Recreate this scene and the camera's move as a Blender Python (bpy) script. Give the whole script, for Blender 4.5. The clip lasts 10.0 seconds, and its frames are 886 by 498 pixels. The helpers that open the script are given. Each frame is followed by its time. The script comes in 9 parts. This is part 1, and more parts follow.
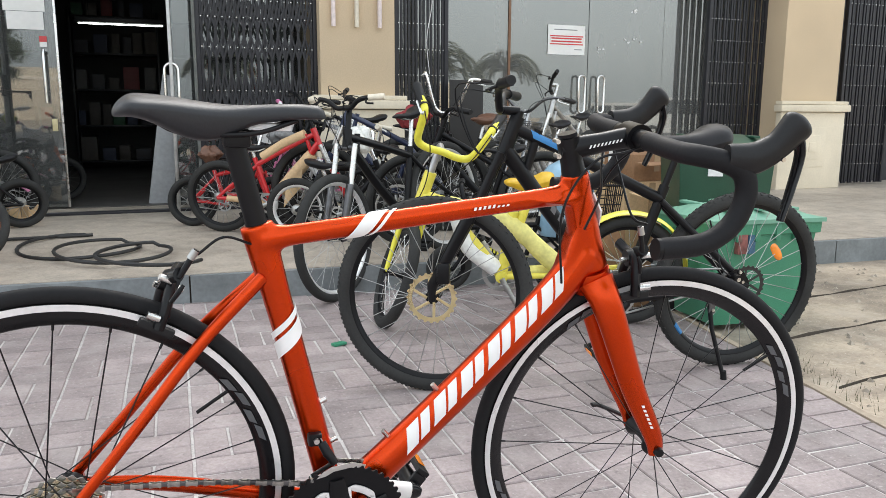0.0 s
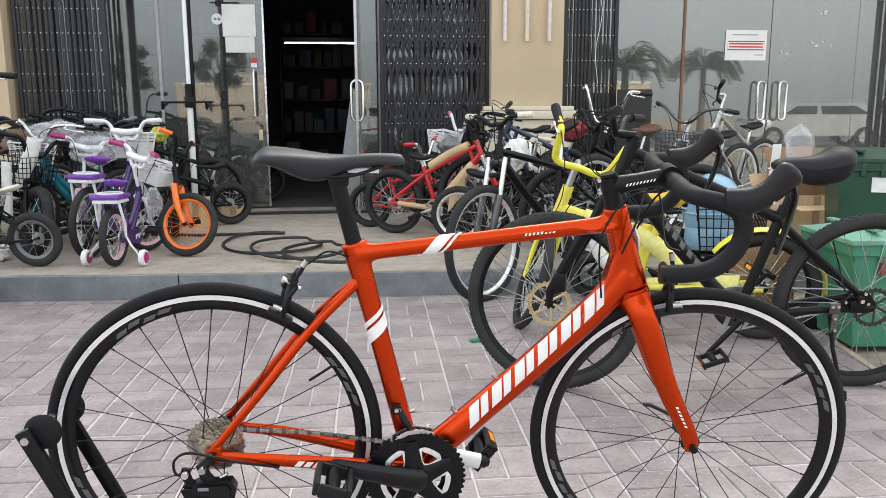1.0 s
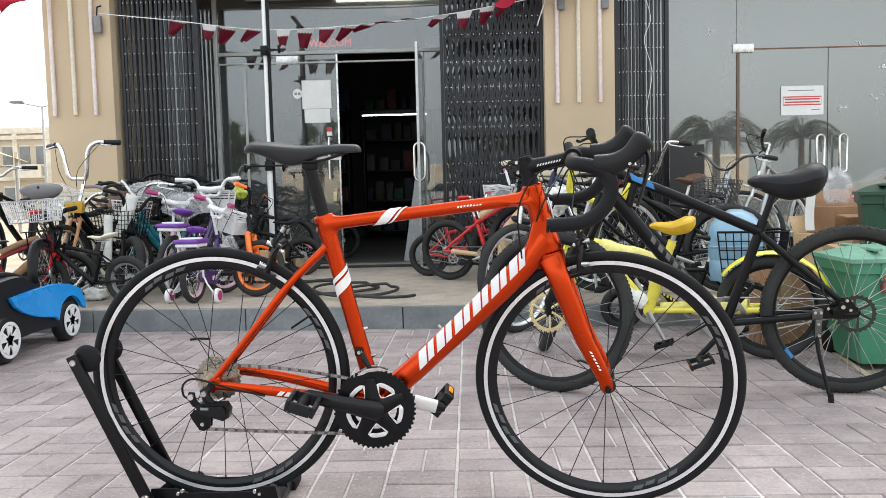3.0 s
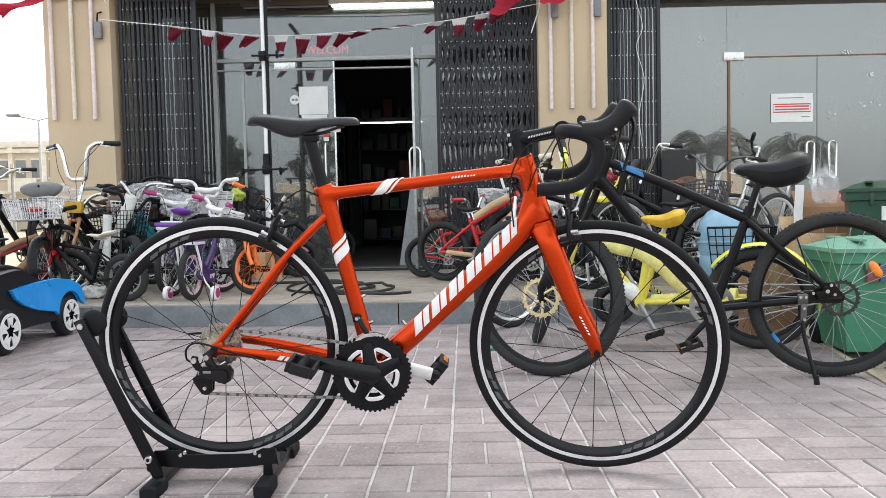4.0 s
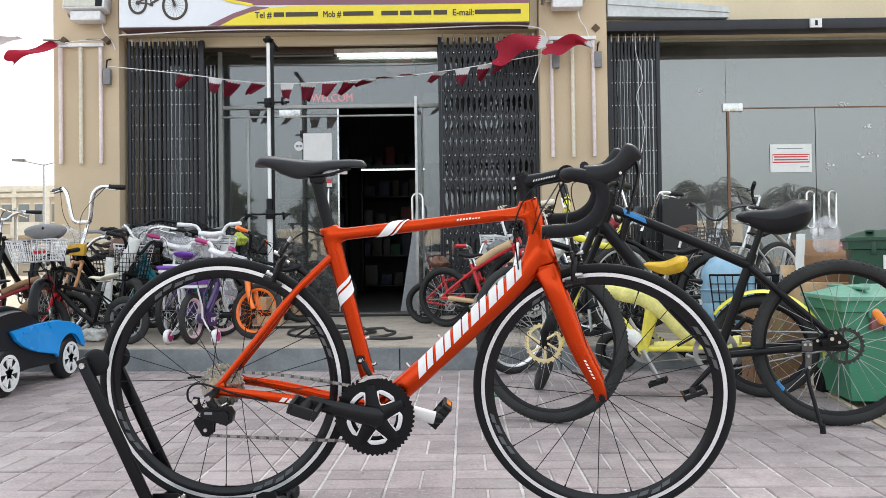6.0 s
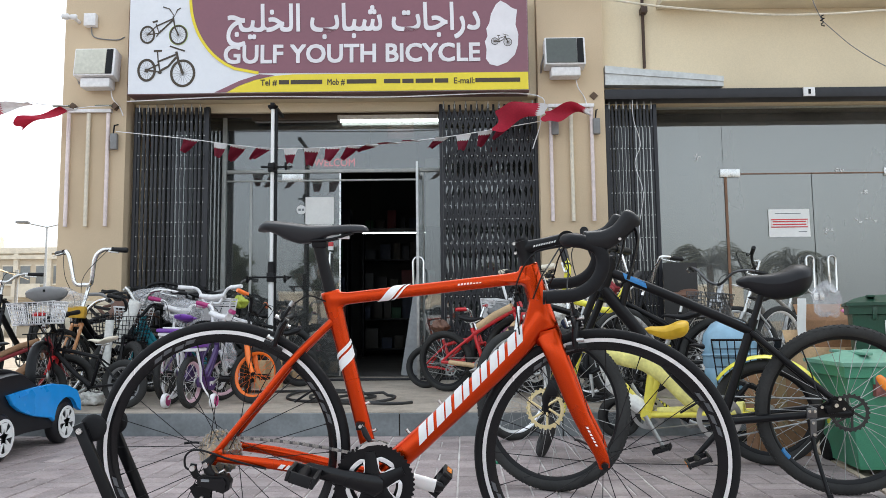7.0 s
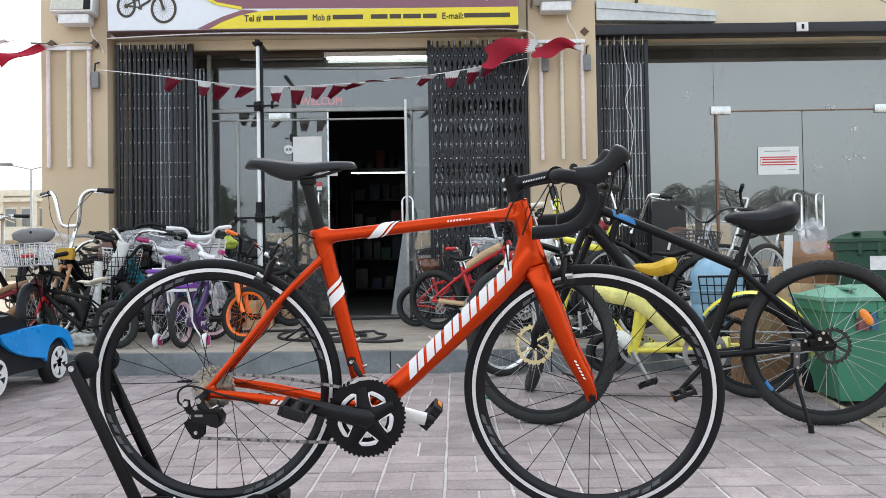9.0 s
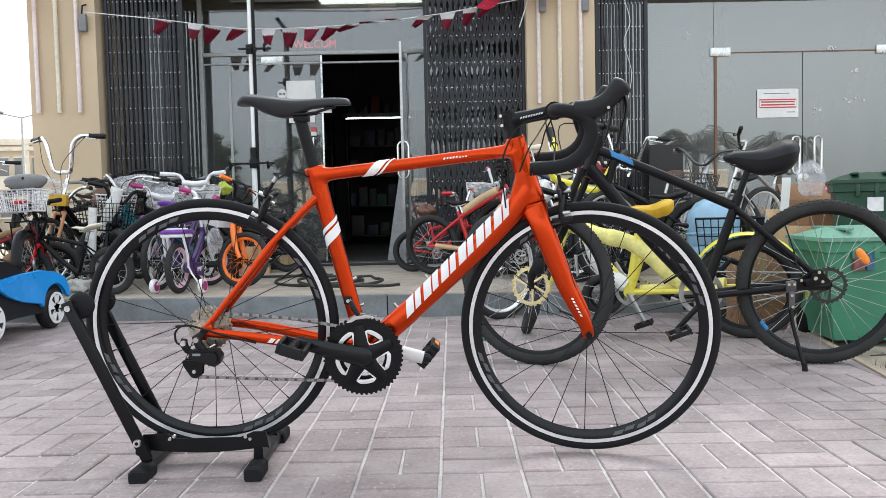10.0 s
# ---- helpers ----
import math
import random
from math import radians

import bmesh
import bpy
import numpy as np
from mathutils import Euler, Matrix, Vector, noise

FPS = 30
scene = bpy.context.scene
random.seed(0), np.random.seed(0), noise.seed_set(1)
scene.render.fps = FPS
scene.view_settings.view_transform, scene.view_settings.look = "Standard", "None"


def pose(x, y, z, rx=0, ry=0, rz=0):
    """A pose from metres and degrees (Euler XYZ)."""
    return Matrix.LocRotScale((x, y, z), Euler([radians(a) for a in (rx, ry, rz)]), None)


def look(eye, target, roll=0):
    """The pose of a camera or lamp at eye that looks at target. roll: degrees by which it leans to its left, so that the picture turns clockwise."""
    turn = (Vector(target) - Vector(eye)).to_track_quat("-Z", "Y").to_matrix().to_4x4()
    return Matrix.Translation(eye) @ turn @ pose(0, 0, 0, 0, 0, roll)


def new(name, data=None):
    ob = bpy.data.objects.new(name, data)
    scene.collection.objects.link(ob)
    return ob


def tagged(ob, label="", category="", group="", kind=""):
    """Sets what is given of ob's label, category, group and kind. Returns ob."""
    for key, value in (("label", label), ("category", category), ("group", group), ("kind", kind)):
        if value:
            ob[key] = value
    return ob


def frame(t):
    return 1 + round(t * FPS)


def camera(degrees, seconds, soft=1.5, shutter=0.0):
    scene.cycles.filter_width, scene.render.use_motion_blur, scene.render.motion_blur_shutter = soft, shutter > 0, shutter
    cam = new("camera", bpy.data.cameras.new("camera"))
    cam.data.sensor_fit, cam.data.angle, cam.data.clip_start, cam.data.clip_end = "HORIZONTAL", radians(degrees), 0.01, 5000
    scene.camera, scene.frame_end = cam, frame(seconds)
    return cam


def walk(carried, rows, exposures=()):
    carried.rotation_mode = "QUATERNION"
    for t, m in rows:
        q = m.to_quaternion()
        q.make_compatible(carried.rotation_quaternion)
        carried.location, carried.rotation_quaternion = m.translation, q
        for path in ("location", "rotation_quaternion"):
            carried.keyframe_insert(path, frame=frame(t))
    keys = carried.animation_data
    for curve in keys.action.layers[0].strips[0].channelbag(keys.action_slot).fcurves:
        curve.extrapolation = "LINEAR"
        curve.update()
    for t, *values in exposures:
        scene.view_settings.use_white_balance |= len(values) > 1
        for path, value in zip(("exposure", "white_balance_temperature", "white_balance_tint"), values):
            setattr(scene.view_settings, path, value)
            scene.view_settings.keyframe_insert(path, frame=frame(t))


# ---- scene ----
cam = camera(60.4, 10.0, soft=0.5)
PATH = [
    (0, (1.146, 0.654, 0.933), (1.853, 2.493, 0.587), 0.2),
    (0.5, (1.208, 0.462, 1.013), (1.646, 2.379, 0.645), -0.1),
    (1, (1.287, 0.309, 1.017), (1.519, 2.266, 0.672), -0.2),
    (1.5, (1.436, 0.147, 1.016), (1.53, 2.122, 0.715), -0.6),
    (2, (1.52, 0.045, 0.998), (1.54, 2.028, 0.744), -1.0),
    (2.2, (1.524, -0.006, 0.996), (1.532, 1.98, 0.763), -1.2),
    (3.3, (1.61, -0.135, 0.745), (1.593, 1.862, 0.638), -1.4),
    (3.5, (1.605, -0.156, 0.723), (1.594, 1.841, 0.627), -1.3),
    (4, (1.594, -0.191, 0.7), (1.592, 1.807, 0.604), -1.3),
    (4.5, (1.595, -0.185, 0.681), (1.598, 1.812, 0.578), -1.2),
    (5, (1.587, -0.187, 0.673), (1.589, 1.811, 0.573), -1.1),
    (5.5, (1.583, -0.194, 0.675), (1.583, 1.805, 0.619), -1.0),
    (6, (1.583, -0.196, 0.686), (1.582, 1.804, 0.715), -0.8),
    (6.2, (1.585, -0.199, 0.685), (1.583, 1.8, 0.755), -0.8),
    (7.3, (1.578, -0.207, 0.694), (1.578, 1.781, 0.906), -0.6),
    (7.5, (1.576, -0.201, 0.696), (1.576, 1.787, 0.91), -0.6),
    (8, (1.577, -0.199, 0.691), (1.582, 1.792, 0.878), -0.6),
    (8.5, (1.578, -0.203, 0.688), (1.592, 1.793, 0.81), -0.7),
    (9, (1.582, -0.201, 0.68), (1.607, 1.799, 0.718), -1.0),
    (9.5, (1.582, -0.189, 0.663), (1.612, 1.811, 0.622), -1.2),
    (10, (1.581, -0.185, 0.655), (1.613, 1.812, 0.556), -1.3),
]
EXPOSURES = [(0.0, 1.73, 6350, 10), (2.0, 1.74, 6350, 10), (4.5, 1.70, 6250, 10), (6.0, 1.65, 6200, 10), (7.5, 1.40, 6050, 10), (9.0, 1.56, 6050, 10), (10.0, 1.66, 6150, 10)]
walk(cam, [(t, look(eye, target, roll)) for t, eye, target, roll in PATH], EXPOSURES)

# ---- light ----
world = bpy.data.worlds.new("world")
scene.world = world
world.use_nodes = True
wn = world.node_tree.nodes
wl = world.node_tree.links
wn.clear()
sky = wn.new("ShaderNodeTexSky")
sky.sky_type = "NISHITA"
sky.sun_disc = False
sky.sun_elevation = radians(42)
sky.sun_rotation = radians(20)
sky.air_density = 1.0
sky.dust_density = 6.0
sky.ozone_density = 1.0
haze = wn.new("ShaderNodeHueSaturation")
haze.inputs["Saturation"].default_value = 0.30
haze.inputs["Value"].default_value = 1.25
backg = wn.new("ShaderNodeBackground")
backg.inputs["Strength"].default_value = 0.15
wout = wn.new("ShaderNodeOutputWorld")
wl.new(sky.outputs[0], haze.inputs["Color"])
veil = wn.new("ShaderNodeMixRGB")
veil.inputs[0].default_value = 0.55
veil.inputs[2].default_value = (3.5, 3.75, 3.75, 1)
wl.new(haze.outputs[0], veil.inputs[1])
wl.new(veil.outputs[0], backg.inputs["Color"])
wl.new(backg.outputs[0], wout.inputs["Surface"])

sun_data = bpy.data.lights.new("sun", "SUN")
sun_data.energy = 0.7
sun_data.angle = radians(30)
sun_data.color = (1.0, 0.95, 0.88)
sun = new("sun", sun_data)
sun.matrix_world = look((3.6, 10.0, 9.0), (0.0, 0.0, 0.0))

# ---- materials ----
MATS = {}


def mat(name, color, rough=0.5, metal=0.0, vary=0.12, scale=30.0, stain=0.12, stain_scale=2.5, bump=0.0, coat=0.0,
        emit=0.0, island=0.0, random=0.0, trans=0.0, alpha=1.0, spec=0.5, sheer=0.0):
    """A surface with fine grain, broad stains and, where asked, relief, lacquer or piece-to-piece change."""
    if name in MATS:
        return MATS[name]
    m = bpy.data.materials.new(name)
    m.use_nodes = True
    n, l = m.node_tree.nodes, m.node_tree.links
    b = n["Principled BSDF"]
    co = n.new("ShaderNodeTexCoord")
    fine = n.new("ShaderNodeTexNoise")
    fine.inputs["Scale"].default_value = scale
    fine.inputs["Detail"].default_value = 6
    broad = n.new("ShaderNodeTexNoise")
    broad.inputs["Scale"].default_value = stain_scale
    broad.inputs["Detail"].default_value = 4
    l.new(co.outputs["Object"], fine.inputs["Vector"])
    l.new(co.outputs["Object"], broad.inputs["Vector"])

    def span(sock, lo, hi, width=0.5):
        r = n.new("ShaderNodeMapRange")
        r.inputs["From Min"].default_value = 0.5 - width / 2
        r.inputs["From Max"].default_value = 0.5 + width / 2
        r.inputs["To Min"].default_value = lo
        r.inputs["To Max"].default_value = hi
        l.new(sock, r.inputs["Value"])
        return r.outputs[0]

    def times(a, c):
        q = n.new("ShaderNodeMath")
        q.operation = "MULTIPLY"
        l.new(a, q.inputs[0])
        l.new(c, q.inputs[1])
        return q.outputs[0]

    value = times(span(fine.outputs[0], 1 - vary, 1 + vary), span(broad.outputs[0], 1 - stain, 1 + stain))
    if island:
        g = n.new("ShaderNodeNewGeometry")
        value = times(value, span(g.outputs["Random Per Island"], 1 - island, 1 + island, 1.0))
    if random:
        g = n.new("ShaderNodeObjectInfo")
        value = times(value, span(g.outputs["Random"], 1 - random, 1 + random, 1.0))
    hs = n.new("ShaderNodeHueSaturation")
    hs.inputs["Color"].default_value = (*color, 1)
    l.new(value, hs.inputs["Value"])
    l.new(hs.outputs[0], b.inputs["Base Color"])
    l.new(span(broad.outputs[0], max(rough - 0.08, 0.02), min(rough + 0.08, 1.0)), b.inputs["Roughness"])
    b.inputs["Metallic"].default_value = metal
    b.inputs["Specular IOR Level"].default_value = spec
    b.inputs["Coat Weight"].default_value = coat
    b.inputs["Coat Roughness"].default_value = 0.06
    b.inputs["Transmission Weight"].default_value = trans
    b.inputs["Alpha"].default_value = alpha
    if emit:
        b.inputs["Emission Color"].default_value = (*color, 1)
        b.inputs["Emission Strength"].default_value = emit
    if bump:
        bp = n.new("ShaderNodeBump")
        bp.inputs["Strength"].default_value = 0.6
        bp.inputs["Distance"].default_value = bump
        l.new(fine.outputs[0], bp.inputs["Height"])
        l.new(bp.outputs[0], b.inputs["Normal"])
    if sheer:
        tl = n.new("ShaderNodeBsdfTranslucent")
        l.new(hs.outputs[0], tl.inputs["Color"])
        mx = n.new("ShaderNodeMixShader")
        mx.inputs[0].default_value = sheer
        l.new(b.outputs[0], mx.inputs[1])
        l.new(tl.outputs[0], mx.inputs[2])
        l.new(mx.outputs[0], n["Material Output"].inputs["Surface"])
    MATS[name] = m
    return m


def glass(name, tint, mirror, gloss=(0.9, 0.93, 0.93), dust=0.1):
    """A thin pane: lets light through tinted, and mirrors by its film and by Fresnel."""
    m = bpy.data.materials.new(name)
    m.use_nodes = True
    n, l = m.node_tree.nodes, m.node_tree.links
    n.clear()
    out = n.new("ShaderNodeOutputMaterial")
    mix = n.new("ShaderNodeMixShader")
    tr = n.new("ShaderNodeBsdfTransparent")
    tr.inputs[0].default_value = (*tint, 1)
    gl = n.new("ShaderNodeBsdfGlossy")
    gl.inputs["Color"].default_value = (*gloss, 1)
    gl.inputs["Roughness"].default_value = 0.015
    fr = n.new("ShaderNodeFresnel")
    fr.inputs["IOR"].default_value = 1.5
    ad = n.new("ShaderNodeMath")
    ad.operation = "ADD"
    ad.use_clamp = True
    ad.inputs[1].default_value = mirror
    l.new(fr.outputs[0], ad.inputs[0])
    l.new(ad.outputs[0], mix.inputs[0])
    l.new(tr.outputs[0], mix.inputs[1])
    l.new(gl.outputs[0], mix.inputs[2])
    # an uneven, run-down grey diffuse veil over the pane; dust sets its share
    geo = n.new("ShaderNodeNewGeometry")
    mp = n.new("ShaderNodeMapping")
    mp.inputs["Scale"].default_value = (2.4, 2.4, 0.7)
    nz = n.new("ShaderNodeTexNoise")
    nz.inputs["Scale"].default_value = 1.0
    nz.inputs["Detail"].default_value = 6
    nz.inputs["Roughness"].default_value = 0.6
    rg = n.new("ShaderNodeMapRange")
    for key, v in zip(("From Min", "From Max", "To Min", "To Max"), (0.3, 0.7, dust * 0.6, dust * 1.4)):
        rg.inputs[key].default_value = v
    df = n.new("ShaderNodeBsdfDiffuse")
    df.inputs["Color"].default_value = (0.50, 0.50, 0.485, 1)
    veil = n.new("ShaderNodeMixShader")
    l.new(geo.outputs["Position"], mp.inputs["Vector"])
    l.new(mp.outputs[0], nz.inputs["Vector"])
    l.new(nz.outputs[0], rg.inputs["Value"])
    l.new(rg.outputs[0], veil.inputs[0])
    l.new(mix.outputs[0], veil.inputs[1])
    l.new(df.outputs[0], veil.inputs[2])
    l.new(veil.outputs[0], out.inputs[0])
    return m


RUBBER = mat("tyre rubber", (0.010, 0.010, 0.011), 0.72, spec=0.20, bump=0.0006, scale=160, stain=0.25)
RUBBER_DUSTY = mat("dusty tyre rubber", (0.032, 0.032, 0.031), 0.8, spec=0.25, bump=0.001, scale=120, stain=0.35, stain_scale=8)
BLACK = mat("black satin paint", (0.005, 0.005, 0.006), 0.34, stain=0.2, spec=0.22)
BLACK_GLOSS = mat("black gloss", (0.006, 0.006, 0.007), 0.25, spec=0.3)
PLASTIC_BLACK = mat("black plastic", (0.010, 0.010, 0.011), 0.48, spec=0.26, bump=0.0003, scale=220)
TAPE = mat("black bar tape", (0.008, 0.008, 0.0095), 0.65, spec=0.22, bump=0.0006, scale=150, stain=0.2, stain_scale=14)
SADDLE = mat("racing saddle cover", (0.016, 0.017, 0.020), 0.46, spec=0.38, bump=0.0003, scale=300, stain=0.15, stain_scale=9)
LEATHER = mat("saddle cover", (0.011, 0.011, 0.013), 0.5, spec=0.28, bump=0.0004, scale=260, stain=0.2, stain_scale=9)
STEEL = mat("bright steel", (0.62, 0.62, 0.60), 0.28, 1.0, stain=0.2, stain_scale=20)
STEEL_DULL = mat("dull steel", (0.42, 0.42, 0.41), 0.42, 1.0, stain=0.25, stain_scale=16)
STEEL_DARK = mat("darkened steel", (0.14, 0.14, 0.145), 0.4, 1.0, stain=0.2, stain_scale=20)
CHROME = mat("chrome", (0.78, 0.78, 0.77), 0.12, 1.0, vary=0.04, stain=0.08)
ALLOY = mat("machined alloy", (0.80, 0.80, 0.80), 0.30, 0.55, vary=0.06, scale=90)
CHAIN = mat("oiled chain steel", (0.36, 0.35, 0.33), 0.30, 1.0, vary=0.4, scale=160)
CASSETTE = mat("oiled sprocket steel", (0.58, 0.50, 0.36), 0.26, 1.0, vary=0.3, scale=120)
# steel coloured yellow: the yellow bicycle's reflection is put into the base colour
ROTOR_TINT = mat("steel tinted by yellow reflection", (0.76, 0.64, 0.36), 0.3, 1.0)
ORANGE_PAINT = mat("orange-red metallic lacquer", (0.52, 0.040, 0.001), 0.27, 0.93, vary=0.08, scale=420, stain=0.05, coat=0.22, spec=0.3)
WHITE_PAINT = mat("white lacquer", (0.80, 0.80, 0.79), 0.35, coat=0.3, vary=0.04, stain=0.05)
RIM_PRINT = mat("smoke grey rim print", (0.085, 0.088, 0.094), 0.35)
GREY_DECAL = mat("grey decal", (0.20, 0.21, 0.22), 0.4)
LEMON_PALE = mat("pale lemon paint", (0.80, 0.70, 0.09), 0.4, coat=0.2)
LEMON = mat("lemon yellow paint", (0.80, 0.74, 0.06), 0.35, coat=0.3)
FOAM = mat("pale yellow foam wrap", (0.78, 0.72, 0.24), 0.8, bump=0.002, scale=60, stain=0.2, stain_scale=14)
RED = mat("red paint", (0.55, 0.014, 0.018), 0.32, coat=0.4)
MAROON = mat("maroon cloth", (0.25, 0.03, 0.035), 0.8, bump=0.001)
PURPLE = mat("purple plastic", (0.17, 0.05, 0.34), 0.4)
VIOLET = mat("violet paint", (0.055, 0.022, 0.12), 0.35, coat=0.3)
PINK = mat("pink plastic", (0.72, 0.22, 0.42), 0.42)
PINK_PALE = mat("pale pink plastic", (0.72, 0.48, 0.55), 0.45)
MAGENTA = mat("magenta plastic", (0.38, 0.025, 0.15), 0.4)
WHITE_PLASTIC = mat("white plastic", (0.78, 0.77, 0.77), 0.42, stain=0.08)
ORANGE = mat("bright orange paint", (0.85, 0.17, 0.01), 0.35, coat=0.3)
BLUE = mat("bright blue plastic", (0.012, 0.30, 0.80), 0.3, coat=0.3, vary=0.05)
BLUE_DARK = mat("deep blue paint", (0.02, 0.03, 0.07), 0.35, coat=0.3)
BLUE_FLASH = mat("blue decal", (0.02, 0.17, 0.42), 0.4)
TEAL = mat("teal paint", (0.02, 0.25, 0.32), 0.35, coat=0.3)
CARD = mat("cardboard", (0.60, 0.42, 0.24), 0.85, bump=0.0006, scale=70, stain=0.18, stain_scale=7)
CARD_DARK = mat("brown cardboard", (0.30, 0.17, 0.09), 0.85, bump=0.0006, scale=70, stain=0.2, stain_scale=5)
PAPER = mat("white paper", (0.80, 0.80, 0.78), 0.8, vary=0.03)
FILM_WHITE = mat("white foam sleeve", (0.78, 0.78, 0.74), 0.8, bump=0.002, scale=60, stain=0.15, stain_scale=14)
FILM = mat("clear plastic film", (0.74, 0.74, 0.76), 0.16, stain=0.3, stain_scale=18, bump=0.008, scale=22, alpha=0.26)
GREEN_BIN = mat("green bin plastic", (0.055, 0.24, 0.14), 0.5, bump=0.0004, scale=180, stain=0.2, stain_scale=4)
GREEN_DARK = mat("dark green bin plastic", (0.014, 0.062, 0.035), 0.45, bump=0.0004, scale=180, stain=0.25, stain_scale=4)
JUG = mat("pale blue water jug", (0.30, 0.50, 0.66), 0.18, coat=0.4, alpha=0.85)
GREY_PLASTIC = mat("grey plastic", (0.20, 0.20, 0.20), 0.5)
CREAM = mat("cream vinyl", (0.68, 0.62, 0.50), 0.5)
BROWN = mat("brown vinyl", (0.13, 0.06, 0.035), 0.5)
AMBER = mat("amber reflector", (0.95, 0.28, 0.02), 0.2, coat=0.6)
SKIN_TUBE = mat("silver paint", (0.45, 0.46, 0.47), 0.3, 0.7)

# ---- mesh kit ----


def V(*a):
    return Vector(a)


def spline(pts, n=6):
    """A smooth run through the points, n steps a span."""
    p = [Vector(q) for q in pts]
    p = [p[0] * 2 - p[1], *p, p[-1] * 2 - p[-2]]
    out = []
    for i in range(1, len(p) - 2):
        a, b, c, d = p[i - 1:i + 3]
        for k in range(n):
            t = k / n
            out.append(0.5 * (2 * b + (c - a) * t + (2 * a - 5 * b + 4 * c - d) * t * t + (3 * b - a - 3 * c + d) * t ** 3))
    out.append(p[-2])
    return out


class Geo:
    """Collects faces for one mesh."""

    def __init__(self):
        self.v, self.f = [], []

    def add(self, verts, faces, m=None):
        k = len(self.v)
        self.v += [tuple(m @ Vector(q)) if m else tuple(q) for q in verts]
        self.f += [tuple(i + k for i in q) for q in faces]
        return self

    def tube(self, pts, r, seg=8, flat=None, up=None, caps=True, closed=False):
        """A swept tube; r one radius or one a point; flat: (side, up) factors of an oval section."""
        p = [Vector(q) for q in pts]
        rs = r if isinstance(r, (list, tuple)) else [r] * len(p)
        n = len(p)
        t = (p[1] - p[0]).normalized()
        u = Vector(up) if up else (V(0, 1, 0) if abs(t.y) < 0.9 else V(0, 0, 1))
        verts, faces = [], []
        for i in range(n):
            a = p[(i - 1) % n] if closed or i else p[0]
            b = p[(i + 1) % n] if closed or i < n - 1 else p[-1]
            t = (b - a).normalized()
            s = (u - t * u.dot(t))
            s = s.normalized() if s.length > 1e-6 else t.orthogonal().normalized()
            w = t.cross(s)
            if not up:
                u = s
            fs, fw = flat if flat else (1, 1)
            if isinstance(fs, (list, tuple)):
                fs, fw = flat[0][i], flat[1][i]
            for k in range(seg):
                ang = 2 * math.pi * k / seg
                verts.append(p[i] + rs[i] * (math.cos(ang) * fs * s + math.sin(ang) * fw * w))
        for i in range(n if closed else n - 1):
            for k in range(seg):
                a, b = i * seg + k, i * seg + (k + 1) % seg
                c, d = ((i + 1) % n) * seg + (k + 1) % seg, ((i + 1) % n) * seg + k
                faces.append((a, b, c, d))
        if caps and not closed:
            faces.append(tuple(range(seg))[::-1])
            faces.append(tuple((n - 1) * seg + k for k in range(seg)))
        return self.add(verts, faces)

    def cyl(self, a, b, r, seg=12, r2=None):
        return self.tube([a, b], [r, r if r2 is None else r2], seg)

    def lathe(self, prof, seg=32, axis="y", at=(0, 0, 0), closed=False, start=0.0, sweep=2 * math.pi):
        """Turns (radius, along) pairs about an axis."""
        full = abs(sweep - 2 * math.pi) < 1e-6
        cnt = seg if full else seg + 1
        verts, faces, m = [], [], len(prof)
        for k in range(cnt):
            a = start + sweep * k / seg
            c, s = math.cos(a), math.sin(a)
            for r, h in prof:
                q = (r * c, h, r * s) if axis == "y" else (r * c, r * s, h) if axis == "z" else (h, r * c, r * s)
                verts.append((q[0] + at[0], q[1] + at[1], q[2] + at[2]))
        for k in range(seg):
            k2 = (k + 1) % cnt
            for j in range(m if closed else m - 1):
                j2 = (j + 1) % m
                faces.append((k * m + j, k * m + j2, k2 * m + j2, k2 * m + j))
        return self.add(verts, faces)

    def torus(self, R, r, seg=48, sec=10, axis="y", at=(0, 0, 0), flat=1.0):
        return self.lathe([(R + r * math.cos(2 * math.pi * k / sec), flat * r * math.sin(2 * math.pi * k / sec)) for k in range(sec)],
                          seg, axis, at, closed=True)

    def box(self, lo, hi, bev=0.0, m=None):
        (x0, y0, z0), (x1, y1, z1) = lo, hi
        b = min(bev, (x1 - x0) / 2.01, (y1 - y0) / 2.01, (z1 - z0) / 2.01)
        if b <= 0:
            vs = [(x, y, z) for z in (z0, z1) for y in (y0, y1) for x in (x0, x1)]
            fs = [(0, 2, 3, 1), (4, 5, 7, 6), (0, 1, 5, 4), (2, 6, 7, 3), (0, 4, 6, 2), (1, 3, 7, 5)]
            return self.add(vs, fs, m)
        bm = bmesh.new()
        bmesh.ops.create_cube(bm, size=1)
        for q in bm.verts:
            q.co = Vector(((x0 + x1) / 2 + q.co.x * (x1 - x0), (y0 + y1) / 2 + q.co.y * (y1 - y0), (z0 + z1) / 2 + q.co.z * (z1 - z0)))
        bmesh.ops.bevel(bm, geom=bm.edges[:], offset=b, segments=2, profile=0.6, affect="EDGES")
        bm.verts.index_update()
        self.add([q.co[:] for q in bm.verts], [[q.index for q in f.verts] for f in bm.faces], m)
        bm.free()
        return self

    def prism(self, outline, d0, d1, axis="y", m=None):
        """An outline pulled from d0 to d1 along an axis; outline in the two other axes."""
        k = len(outline)

        def at(q, d):
            return (q[0], d, q[1]) if axis == "y" else (q[0], q[1], d) if axis == "z" else (d, q[0], q[1])
        vs = [at(q, d0) for q in outline] + [at(q, d1) for q in outline]
        fs = [tuple(range(k)), tuple(range(2 * k - 1, k - 1, -1))] + [(i, k + i, k + (i + 1) % k, (i + 1) % k) for i in range(k)]
        return self.add(vs, fs, m)

